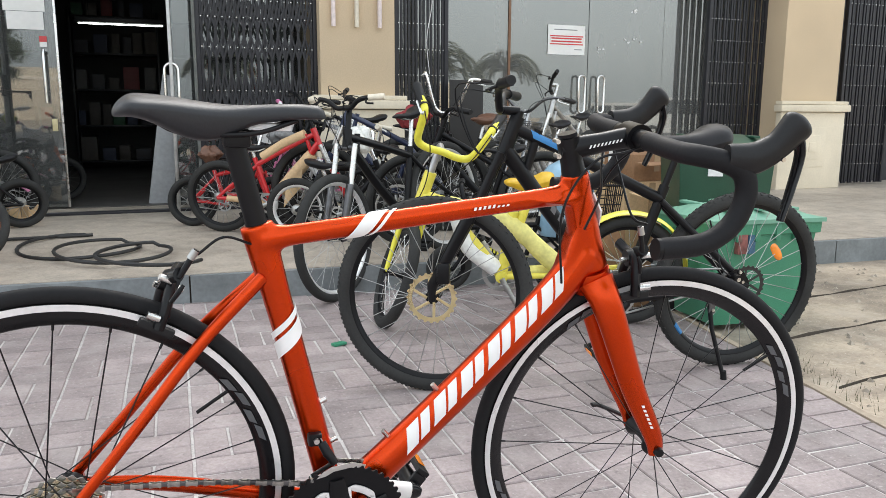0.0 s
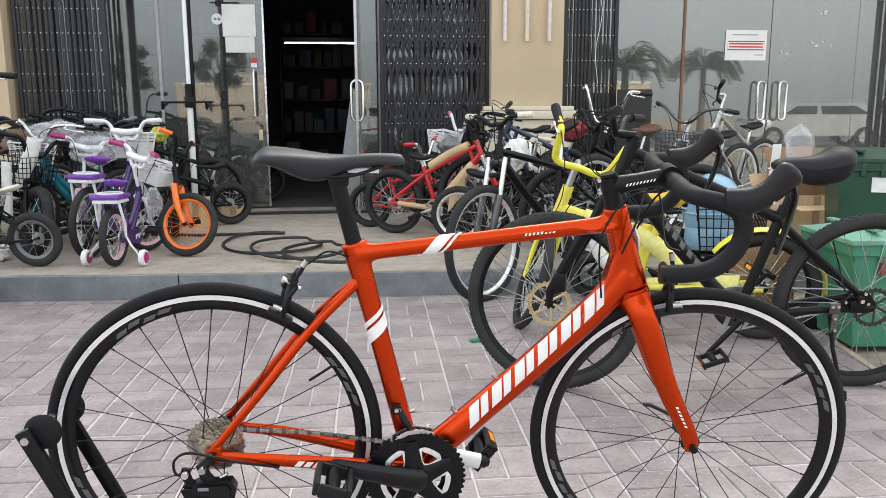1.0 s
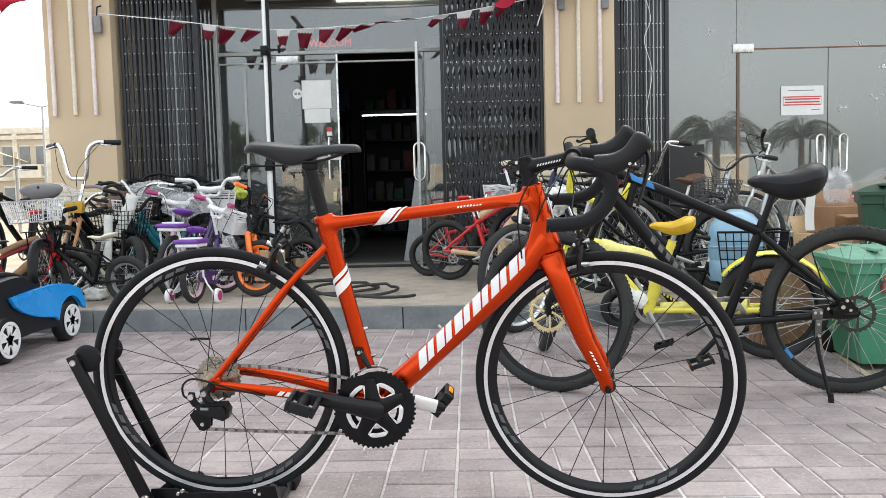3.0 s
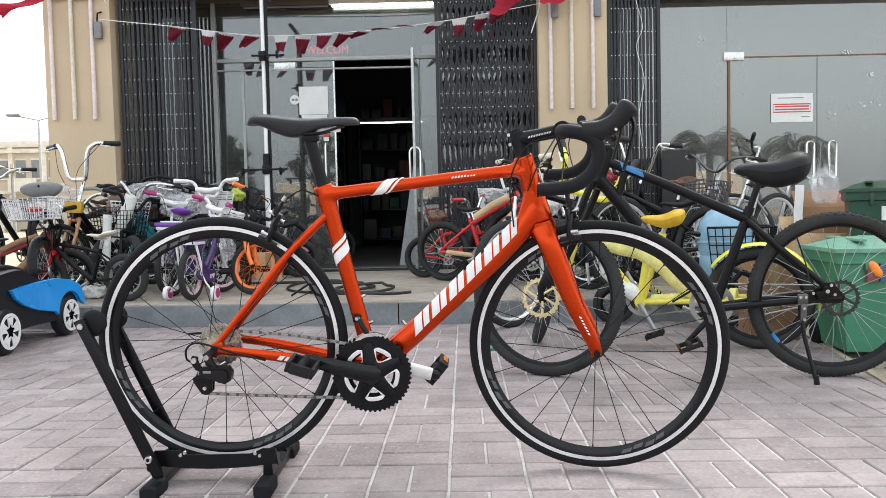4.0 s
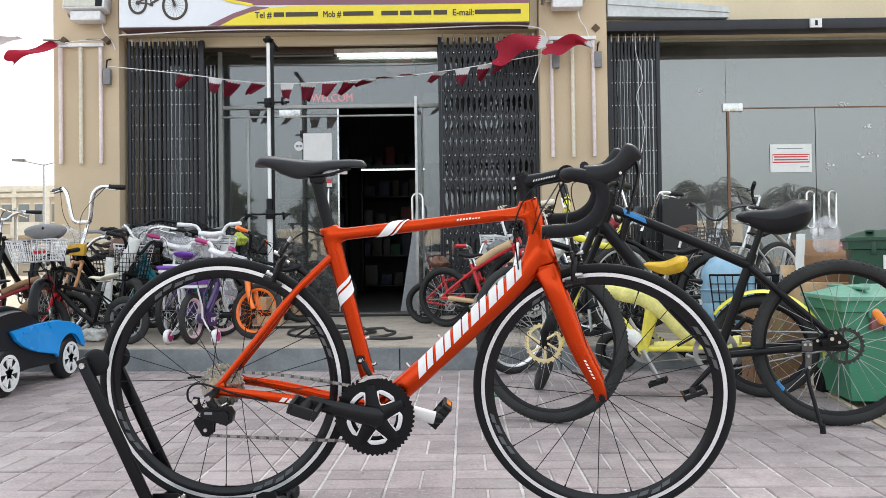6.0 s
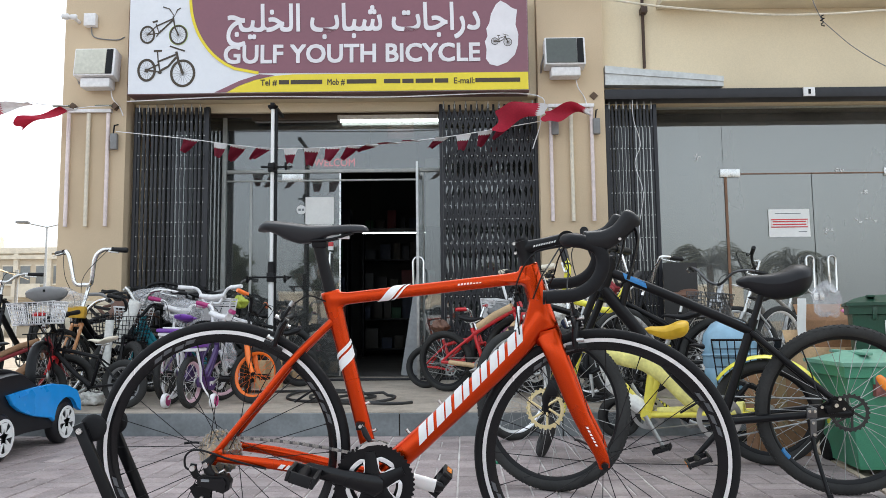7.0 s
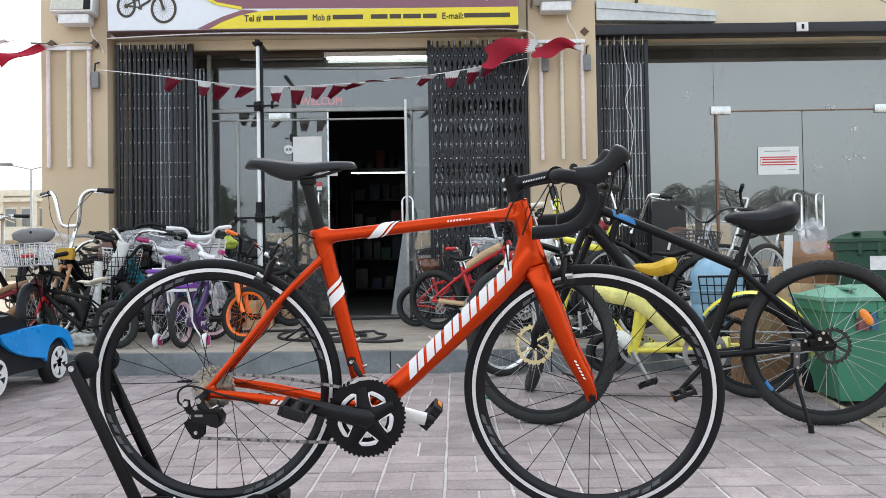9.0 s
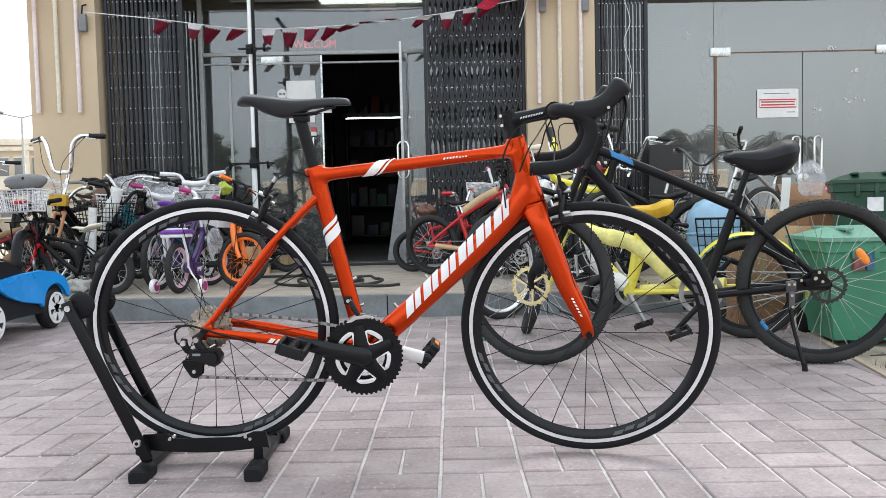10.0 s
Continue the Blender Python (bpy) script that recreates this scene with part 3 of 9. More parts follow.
gate("black folded scissor gate beside the bicycle shop door", -1.475, -0.815, 16, half=0.013, rows=[2.74 - 0.34 * k for k in range(8)] + [2.60 - 0.34 * k for k in range(8)], links=False)
gate("black half-folded scissor gate with diamond gaps", 1.60, 2.50, 17, front=-0.013)
gate("black tightly folded scissor gate before tinted glass", 3.275, 3.70, 13, z1=2.87, rows=[2.64 - 0.225 * k for k in range(11)], links=False)
gate("black folded scissor gate beside the stone-based pier", 6.86, 7.55, 17, y=7.52, half=0.011, rows=[2.64 - 0.225 * k for k in range(11)], links=False)
gate("black folded scissor gate of the neighbouring shop", 8.62, 9.3, 14, rows=[2.64 - 0.225 * k for k in range(11)], links=False)

# ---- signboard ----
sb = thing("shop_sign", "large plum, white and yellow lightbox shop sign", "sign", pose(-1.50, 7.05, 2.95))
W, H = 3.945, 0.985
part("case", Geo().box((0, 0.022, 0), (W, 0.22, H), 0.006), mat("sign case", (0.18, 0.10, 0.10), 0.5), sb)


def arc_edge(v, x_top=0.62, x_low=1.30, low=0.20):
    """Where the white field ends at height v."""
    k = max(0.0, min(1.0, (v - low) / (1 - low)))
    return x_top + (x_low - x_top) * (1 - math.sqrt(max(0.0, 1 - (1 - k) ** 2)))


part("white_field", Geo().box((0.008, 0.014, 0.008), (W - 0.008, 0.021, H - 0.008)), SIGN_WHITE, sb)
pl = [(arc_edge(v / 20), v / 20 * (H - 0.02) + 0.01) for v in range(4, 21)]
part("plum_field", Geo().prism([(W - 0.01, H * 0.185), (W - 0.01, H - 0.01)] + [(x, min(z, H - 0.01)) for x, z in pl[::-1]], 0.0125, 0.0095), SIGN_PLUM, sb)
edge_pts = [(x - 0.012, 0.008, z) for x, z in pl]
part("yellow_rim", Geo().tube(edge_pts, 0.016, 6, flat=(0.12, 1), up=(0, 1, 0)), SIGN_YELLOW, sb)
band = [(0.98, 0.01), (1.10, 0.075), (1.25, 0.13), (1.45, 0.172), (1.62, 0.185), (W - 0.01, 0.185), (W - 0.01, 0.01)]
part("yellow_band", Geo().prism(band, 0.0085, 0.0055), SIGN_YELLOW, sb)
part("plum_tail", Geo().prism([(0.86, 0.012), (0.975, 0.012), (1.10, 0.080), (1.25, 0.135), (1.45, 0.178), (1.30, 0.19), (1.10, 0.125)], 0.0085, 0.0060), SIGN_PLUM, sb)
INK = mat("sign dark ink", (0.05, 0.035, 0.02), 0.5)
LET = mat("sign white letters", (0.76, 0.74, 0.77), 0.4, vary=0.02)


def on_sign(body, x, z, size, width, material, name, bold=0.0):
    me = letters(body, size, width, 0.003)
    me.materials.clear()
    me.materials.append(material)
    for k, (dx, dz) in enumerate(((0, 0), (bold, 0), (0, bold), (bold, bold))[:4 if bold else 1]):
        part(name, me, material, sb, m=Matrix.Translation((x + dx, 0.004 - 0.0004 * k, z + dz)) @ pose(0, 0, 0, 90))


on_sign("GULF YOUTH BICYCLE", 0.945, 0.298, 0.258, 2.51, LET, "lettering", 0.012)
on_sign("\ufe9e\ufef4\ufee0\ufea8\ufedf\ufe8d \ufe8f\ufe8e\ufe92\ufeb7 \ufe95\ufe8e\ufe9f\ufe8d\ufead\ufea9", 0.97, 0.618, 0.385, 2.49, LET, "arabic_lettering", 0.012)
for body, x, w in (("Tel #", 1.31, 0.16), ("Mob #", 1.965, 0.17), ("E-mail:", 3.205, 0.20)):
    on_sign(body, x, 0.075, 0.085, w, INK, "contact_lettering", 0.002)
for x, w in ((1.49, 0.10), (1.605, 0.31), (2.155, 0.29), (2.52, 0.16), (2.70, 0.11), (2.83, 0.17), (3.02, 0.13), (3.415, 0.44)):
    part("contact_bar", Geo().box((x, 0.0035, 0.085), (x + w, 0.0050, 0.128), 0.0), INK, sb)


def flat_bike(lines, wheels):
    """A small printed bicycle, as flat line work: lines of (radius, points), wheels of (x, z, rx, rz, radius)."""
    g = Geo()
    for r, pts in lines:
        g.tube([(x, 0.010, z) for x, z in pts], r, 5, flat=(0.05, 1), up=(0, 1, 0))
    for x, z, rx, rz, r in wheels:
        g.tube([(x + rx * math.cos(k * math.pi / 16), 0.0102, z + rz * math.sin(k * math.pi / 16)) for k in range(32)], r, 5, flat=(0.04, 1), up=(0, 1, 0), closed=True)
        for k in range(9):
            c = k * math.pi / 9
            g.tube([(x - rx * math.cos(c), 0.0104, z - rz * math.sin(c)), (x + rx * math.cos(c), 0.0104, z + rz * math.sin(c))], 0.0009, 4, flat=(0.3, 1), up=(0, 1, 0))
    return g


stunt = [(0.007, [(0.19, 0.605), (0.30, 0.62), (0.27, 0.715)]), (0.006, [(0.19, 0.605), (0.272, 0.69)]), (0.008, [(0.272, 0.69), (0.435, 0.765)]), (0.009, [(0.30, 0.62), (0.44, 0.755)]),
         (0.008, [(0.492, 0.60), (0.455, 0.68), (0.437, 0.79)]), (0.010, [(0.235, 0.732), (0.285, 0.745)]), (0.006, [(0.335, 0.888), (0.40, 0.865), (0.45, 0.79), (0.478, 0.855), (0.51, 0.875)]), (0.006, [(0.275, 0.585), (0.32, 0.65)])]
trail = [(0.010, [(0.188, 0.245), (0.318, 0.225), (0.30, 0.34)]), (0.008, [(0.188, 0.245), (0.30, 0.30)]), (0.012, [(0.318, 0.235), (0.40, 0.28), (0.478, 0.375)]), (0.010, [(0.30, 0.33), (0.47, 0.40)]),
         (0.013, [(0.543, 0.21), (0.50, 0.33), (0.475, 0.43)]), (0.006, [(0.30, 0.33), (0.29, 0.435)]), (0.011, [(0.255, 0.438), (0.335, 0.440)]), (0.008, [(0.41, 0.487), (0.48, 0.462), (0.56, 0.435)]), (0.018, [(0.17, 0.245), (0.205, 0.235)]), (0.014, [(0.30, 0.225), (0.335, 0.215)])]
part("printed_bicycle", flat_bike(stunt, [(0.187, 0.605, 0.066, 0.083, 0.010), (0.492, 0.600, 0.080, 0.092, 0.010)]), INK, sb)
part("printed_tyre", Geo().tube([(0.492 + 0.090 * math.cos(k * math.pi / 16), 0.0104, 0.600 + 0.101 * math.sin(k * math.pi / 16)) for k in range(32)], 0.004, 5, flat=(0.04, 1), up=(0, 1, 0), closed=True), mat("lime print", (0.36, 0.48, 0.12), 0.5), sb)
part("printed_bicycle", flat_bike(trail, [(0.188, 0.245, 0.080, 0.104, 0.013), (0.543, 0.21, 0.112, 0.128, 0.013)]), INK, sb)
coast = [(150, 30), (165, 38), (180, 50), (193, 55), (190, 75), (188, 95), (195, 120), (193, 150), (185, 175), (165, 195), (140, 205), (120, 200), (110, 185), (112, 160), (108, 140), (115, 125), (112, 105), (120, 90), (125, 65), (138, 40)]
part("white_emblem", Geo().prism([(3.945 - (221 - x) / 263, (270 - z) / 263) for x, z in coast][::-1], 0.0088, 0.0060), LET, sb)
small = [(r * 0.36, [(3.545 + x * 0.36, 0.425 + z * 0.30) for x, z in pts]) for r, pts in trail]
cruiser_print = flat_bike(small, [(3.613, 0.4985, 0.034, 0.034, 0.0032), (3.740, 0.488, 0.039, 0.039, 0.0032)])
part("printed_bicycle", Geo().add([(q[0], q[1] - 0.006, q[2]) for q in cruiser_print.v], cruiser_print.f), INK, sb)

# ---- floodlights, boxes, tubes and flags on the piers ----


def floodlight(x, z, lensmat, label):
    t = thing("floodlight", label, "floodlight", pose(x, 7.06, z), group="wall floodlights")
    part("housing", Geo().box((-0.20, -0.05, 0.07), (0.20, 0.10, 0.36), 0.012, pose(0, 0, 0, -8)), WHITE_PLASTIC, t)
    part("lens", Geo().box((-0.185, -0.058, 0.085), (0.115, -0.051, 0.345), 0.002, pose(0, 0, 0, -8)), lensmat, t)
    part("cooling_fin", Geo().box((0.118, -0.059, 0.085), (0.180, -0.0505, 0.345), 0.002, pose(0, 0, 0, -8)), BLACK, t)
    part("gear_box", Geo().box((-0.14, -0.01, -0.03), (0.15, 0.13, 0.062), 0.015), WHITE_PLASTIC, t)
    part("bracket", Geo().tube([(-0.205, 0.03, 0.2), (-0.22, 0.10, 0.12), (-0.22, 0.148, 0.05)], 0.01, 6), STEEL_DULL, t)
    part("cable", Geo().tube(spline([(0.12, 0.1, -0.03), (0.14, 0.1, -0.12), (0.20, 0.13, -0.2), (0.23, 0.145, -0.28)], 4), 0.006, 6), WHITE_PLASTIC, t)


# pale lens: dust, and reflected brightness put into the colour
LENS = mat("floodlight lens", (0.56, 0.55, 0.46), 0.12, coat=0.5)
floodlight(-1.82, 3.06, LENS, "white wall floodlight on the corner pier")
floodlight(2.80, 3.12, mat("dark lens", (0.06, 0.07, 0.06), 0.10, coat=0.5), "weathered white floodlight with a dark lens")
jb = thing("junction_box", "small white junction box under the roof edge", "box", pose(-1.93, 7.14, 3.69))
part("box", Geo().box((-0.06, 0, 0), (0.06, 0.069, 0.13), 0.010), WHITE_PLASTIC, jb)
part("cable", Geo().tube(spline([(0, 0.05, 0), (0.03, 0.06, -0.10), (0.25, 0.062, -0.13), (0.33, 0.066, -0.10)], 5), 0.006, 6), GREY_PLASTIC, jb)
sc = thing("security_camera", "small white bullet camera at the pier corner", "camera", pose(-2.07, 7.10, 3.735))
part("housing", Geo().tube([(-0.105, -0.03, 0.022), (-0.098, -0.028, 0.022), (-0.05, -0.01, 0.026), (-0.035, -0.005, 0.026), (-0.02, 0, 0.027), (0.02, 0.015, 0.03), (0.03, 0.02, 0.03)], [0.015, 0.03, 0.034, 0.020, 0.026, 0.030, 0.018], 12), WHITE_PLASTIC, sc)
part("mount", Geo().cyl((0.0, 0.015, 0.025), (0.01, 0.108, 0.015), 0.018, 8), WHITE_PLASTIC, sc)
TUBE = mat("pale pink-white tube", (0.72, 0.62, 0.60), 0.35)
for xs in ((-2.116, -1.92, -1.725), (2.66, 2.862, 3.065)):
    for k, x in enumerate(xs):
        tl = Geo().cyl((x, 7.178, 1.67), (x, 7.178, 2.80), 0.019, 10)
        solid("light_tube", tl, CREAM if k == 1 else TUBE, "thin vertical tube lamp clipped to a pier", "lamp", group="pier tubes")
    solid("tube_bar", Geo().box((xs[0] - 0.02, 7.168, 2.81), (xs[2] + 0.03, 7.205, 2.845), 0.004), WHITE_PLASTIC, "white cable duct above the tube lamps", "duct", group="pier ducts")
for x, z in ((-1.655, 2.45), (2.70, 2.55), (3.11, 2.55)):
    t = thing("dropper_clamp", "dark cable clamp hanging on a pier", "clamp", pose(x, 7.16, z), group="cable clamps")
    part("arm", Geo().tube([(0.02, 0.04, 0.24), (0.0, 0, 0.22), (-0.01, 0, 0.12)], 0.008, 6), BLACK, t)
    part("weight", Geo().box((-0.035, -0.02, -0.02), (0.035, 0.03, 0.14), 0.012), GREY_PLASTIC, t)

FLAG = mat("maroon flag cloth", (0.24, 0.008, 0.034), 0.7, sheer=0.6, bump=0.0008, scale=60, vary=0.1)
FLAG_W = mat("white flag cloth", (0.76, 0.74, 0.74), 0.7, sheer=0.45, vary=0.05)


def teeth(u, count, deep):
    """Zigzag offset along an edge."""
    return deep * abs((u * count) % 1.0 * 2 - 1)


def flag_string(label, pts, flags, seed):
    """A cord with pennants: (x, degrees blown off the vertical, share of the white band)."""
    rng = random.Random(seed)
    t = thing("bunting", label, "bunting")
    run = spline(pts, 14)
    part("cord", Geo().tube(run, 0.0045, 5), WHITE_PLASTIC, t)
    for i, (x, blown, band) in enumerate(flags):
        k = min(range(len(run) - 1), key=lambda j: abs(run[j].x - x))
        p, d = run[k].copy(), (run[k + 1] - run[k]).normalized()
        ang, wide, drop = radians(blown), rng.uniform(0.068, 0.080), rng.uniform(0.145, 0.175)
        down = V(-math.sin(ang), -0.25 * math.sin(i * 2.3), -math.cos(ang)).normalized()
        side_ = (d * math.cos(ang * 0.45) + V(0, 1, 0) * math.sin(ang * 0.9 + rng.uniform(-0.3, 0.3))).normalized()

        def sheet(u, v, p=p, down=down, side_=side_, wide=wide, drop=drop, i=i):
            return p + side_ * ((u - 0.5) * 2 * wide * (1 - 0.58 * v)) + down * (drop * v) + V(0, 0.014 * math.sin(5 * u + 4 * v + i) * v, 0.006 * math.sin(7 * u + i) * v)
        fl = part("flag", Geo().shell(lambda u, v: sheet(u, (band + teeth(u, 5, 0.09)) * (1 - v) + v), 10, 5, (0, 0.0015, 0)), FLAG, t)
        part("white_band", Geo().shell(lambda u, v: sheet(u, (band + teeth(u, 5, 0.09) - 0.004) * v), 10, 3, (0, 0.0015, 0)), FLAG_W, fl)


flag_string("string of small maroon and white pennants", [(-1.62, 7.12, 2.60), (-0.908, 7.05, 2.503), (-0.071, 7.0, 2.387), (0.857, 6.98, 2.401), (1.586, 6.98, 2.47), (2.112, 7.0, 2.553), (2.60, 7.1, 2.66), (2.72, 7.15, 2.70)],
            [(-0.85, 32, 0.05), (-0.57, 6, 0.33), (-0.38, 30, 0.10), (-0.16, 45, 0.06), (0.10, 5, 0.36), (0.31, 12, 0.18), (0.51, 20, 0.08), (0.71, 40, 0.10), (0.94, 66, 0.14), (1.15, 84, 0.14), (1.37, 92, 0.10), (1.58, 50, 0.30), (1.80, 8, 0.35), (2.02, 20, 0.22), (2.20, 40, 0.12)], 4)
# brighter copy of the maroon cloth: the strong light is in its colour
FLAG_LIT = mat("strongly lit flag cloth", (0.46, 0.012, 0.042), 0.7, sheer=0.35, bump=0.0008, scale=60)


def streamer(label, pts, widths, white, seed):
    """A flag stretched out by the wind along its cord, white with a zigzag edge at the tied end."""
    t = thing("hanging_flag", label, "flag", group="windblown flags")
    run = spline(pts, 8)
    n = len(run) - 1

    def fn(u, v):
        k = min(n - 1, int(u * n))
        p = run[k].lerp(run[k + 1], u * n - k)
        w = widths[0] + (widths[1] - widths[0]) * min(1.0, u * 1.6) + 0.012 * math.sin(9 * u + seed)
        return p + V(0.02 * math.sin(4 * v + seed), 0.035 * math.sin(6 * u + 3 * v + seed), w * (0.5 - v) + 0.012 * math.sin(11 * u + 2 * v + seed))
    part("cloth", Geo().shell(lambda u, v: fn(white + teeth(v, 7, 0.06) + (0.94 + 0.06 * math.sin(7 * v + seed) - white - teeth(v, 7, 0.06)) * u, v), 14, 14, (0, 0.002, 0)), FLAG_LIT, t)
    part("white_edge", Geo().shell(lambda u, v: fn((white + teeth(v, 7, 0.06) - 0.003) * u, v), 5, 14, (0, 0.002, 0)), FLAG_W, t)


streamer("crumpled maroon flag at the end of the pennants", [(2.60, 7.02, 2.745), (2.42, 6.98, 2.735), (2.22, 6.95, 2.66), (2.08, 6.95, 2.62)], (0.09, 0.23), 0.14, 1)
streamer("small maroon flag caught on the pier bracket", [(3.04, 7.07, 2.725), (2.88, 7.02, 2.755), (2.70, 7.0, 2.70), (2.55, 7.0, 2.655)], (0.05, 0.14), 0.10, 2.4)
streamer("maroon flag streaming from the pier anchor", [(-1.99, 7.0, 2.80), (-2.15, 6.98, 2.76), (-2.35, 6.95, 2.685), (-2.53, 6.95, 2.63)], (0.03, 0.10), 0.16, 5)
streamer("maroon and white flag streaming off the corner pier", [(-2.36, 6.95, 2.85), (-2.55, 6.9, 2.80), (-2.80, 6.85, 2.73), (-3.15, 6.8, 2.68)], (0.03, 0.10), 0.42, 3.3)
RUST = mat("rusty brown iron", (0.11, 0.070, 0.045), 0.75)
for ax, pts in ((-2.075, [(-2.11, 7.13, 2.868), (-2.30, 7.02, 2.850), (-2.37, 6.95, 2.85)]), (-1.66, [(-1.70, 7.13, 2.862), (-1.86, 7.06, 2.835), (-1.98, 7.0, 2.80)])):
    an = thing("flag_anchor", "rusty diamond wall anchor with a ribbed tie", "anchor", pose(0, 0, 0), group="flag anchors")
    part("plate", Geo().box((-0.028, -0.03, -0.028), (0.028, 0.03, 0.028), 0.004, pose(ax, 7.179, 2.868, 0, 45, 0)), RUST, an)
    part("ribbed_tie", Geo().tube([(ax - 0.02 - 0.0085 * k, 7.145 - 0.003 * k, 2.868 - 0.0008 * k) for k in range(18)], [0.011 if k % 2 else 0.006 for k in range(18)], 6), mat("green-grey tie", (0.16, 0.17, 0.13), 0.7), an)
    part("cord", Geo().tube(pts, 0.004, 5), WHITE_PLASTIC, an)
solid("diamond_plate", Geo().box((-0.032, -0.008, -0.032), (0.032, 0.0, 0.032), 0.003, pose(3.10, 7.208, 2.93, 0, 45, 0)), RUST, "small brown diamond plate on the pier", "plate")

# wires along the wall
for nm, pts in (("loose white cable down the folded gate", [(3.50, 7.27, 2.93), (3.50, 7.25, 2.70), (3.56, 7.25, 2.45), (3.50, 7.25, 2.25), (3.57, 7.25, 1.95), (3.52, 7.25, 1.6), (3.55, 7.26, 1.3)]),
                ("slack white cable along the upper wall", [(2.2, 7.1, 4.01), (2.478, 7.1, 3.978), (3.125, 7.1, 3.901), (3.697, 7.1, 3.812), (4.264, 7.1, 3.753), (4.83, 7.1, 3.706), (5.4, 7.1, 3.705), (6.014, 7.1, 3.74), (7.5, 7.12, 3.85)]),
                ("thin knotted grey wire on the upper wall", [(5.24, 7.08, 3.98), (5.29, 7.08, 3.80), (5.36, 7.08, 3.634), (5.38, 7.07, 3.60), (5.44, 7.08, 3.552), (5.66, 7.09, 3.36), (5.961, 7.09, 3.165), (6.3, 7.1, 3.03)]),
                ("white cable below the sign", [(-1.52, 7.12, 2.90), (-0.4, 7.1, 2.93), (1.0, 7.1, 2.91), (2.45, 7.12, 2.93), (2.56, 7.15, 2.70), (2.48, 7.2, 2.40)])):
    solid("cable", Geo().tube(spline(pts, 8), 0.003 if "loose" in nm else 0.0045 if "knotted" in nm else 0.011 if "slack" in nm else 0.006, 6), GREY_PLASTIC if "knotted" in nm else CREAM if "slack" in nm else WHITE_PLASTIC, nm, "cable")
solid("wire_knot", Geo().tube([(5.36 + 0.016 * math.cos(k * 1.3), 7.078 + 0.010 * math.sin(k * 2.1), 3.69 - 0.008 * k) for k in range(16)], 0.006, 6), BLACK, "dark tape knot on a wire", "knot")
solid("wall_bracket", Geo().box((3.630, 7.28, 3.24), (3.655, 7.315, 4.03), 0.004).box((3.612, 7.22, 3.80), (3.675, 7.315, 3.86), 0.004).box((3.640, 7.19, 3.98), (3.690, 7.315, 4.03), 0.004), mat("rusty bracket steel", (0.06, 0.035, 0.025), 0.7), "rusty dark steel wall bracket", "bracket")
aw = thing("awning_strip", "faded blue-grey metal rain strip on the wall", "awning")
SHEET = mat("blue-grey sheet", (0.56, 0.58, 0.58), 0.5, stain=0.15, stain_scale=5)
for k, (za, zb) in enumerate(((3.235, 3.145), (3.158, 3.092))):
    part("slat", Geo().prism([(3.22, za), (4.40, zb - 0.03), (4.40, zb - (0.075 if k else 0.082)), (3.22, za - (0.115 if k else 0.076))], 7.19 + 0.012 * k, 7.315, "y"), SHEET, aw)
solid("number_plate", Geo().box((5.193, 7.195, 2.905), (5.306, 7.218, 2.993), 0.003), WHITE_PLASTIC, "small white plate on the gate track", "plate")
solid("plate_mark", Geo().box((5.238, 7.190, 2.925), (5.262, 7.1945, 2.973)), BLACK, "dark mark on the white plate", "mark")

# papers on the glass
nt = thing("notice", "white notice with a red framed line on tinted glass", "notice", pose(5.02, 7.765, 1.555))
part("sheet", Geo().box((0, 0, 0), (0.435, 0.003, 0.295)), PAPER, nt)
part("red_frame", Geo().tube([(0.025, -0.002, 0.105), (0.41, -0.002, 0.105), (0.41, -0.002, 0.185), (0.025, -0.002, 0.185)], 0.006, 4, flat=(0.2, 1), up=(0, 1, 0), closed=True), RED, nt)
for z in (0.125, 0.155):
    part("red_line", Geo().box((0.04, -0.002, z), (0.395, -0.0005, z + 0.014)), RED, nt)
for x0, z0, w in ((0.07, 0.245, 0.27), (0.31, 0.05, 0.09)):
    part("grey_line", Geo().box((x0, -0.002, z0), (x0 + w, -0.0005, z0 + 0.008)), GREY_DECAL, nt)
for x0, z0, w, h in ((0.130, 1.745, 0.300, 0.288), (0.150, 1.602, 0.265, 0.140)):
    solid("paper_sheet", Geo().box((x0, 7.762, z0), (x0 + w, 7.7645, z0 + h)), PAPER, "white paper sheet stuck on the shop glass", "paper", group="papers on the glass")
rs = thing("round_sticker", "round white sticker on the shop glass", "sticker", pose(0.085, 7.762, 1.90))
part("disc", Geo().lathe([(0.0, 0.0), (0.05, 0.0), (0.05, 0.003), (0.0, 0.003)], 24), WHITE_PAINT, rs)
part("mark", Geo().box((-0.03, -0.002, -0.012), (-0.004, -0.0003, 0.012)).box((0.006, -0.002, -0.012), (0.03, -0.0003, 0.012)), GREY_DECAL, rs)
stk = thing("small_sticker", "small red and white sticker on the shop glass", "sticker", pose(0.372, 7.762, 1.468))
part("sheet", Geo().box((0, 0, 0), (0.055, 0.002, 0.085)), PAPER, stk)
part("red_band", Geo().box((0, -0.002, 0.040), (0.055, -0.0005, 0.085)), RED, stk)
solid("lock_plate", Geo().box((0.417, 7.752, 0.793), (0.457, 7.7645, 0.893), 0.003), mat("yellowed plastic", (0.62, 0.54, 0.30), 0.5), "yellowed lock plate on the glass door edge", "lock")
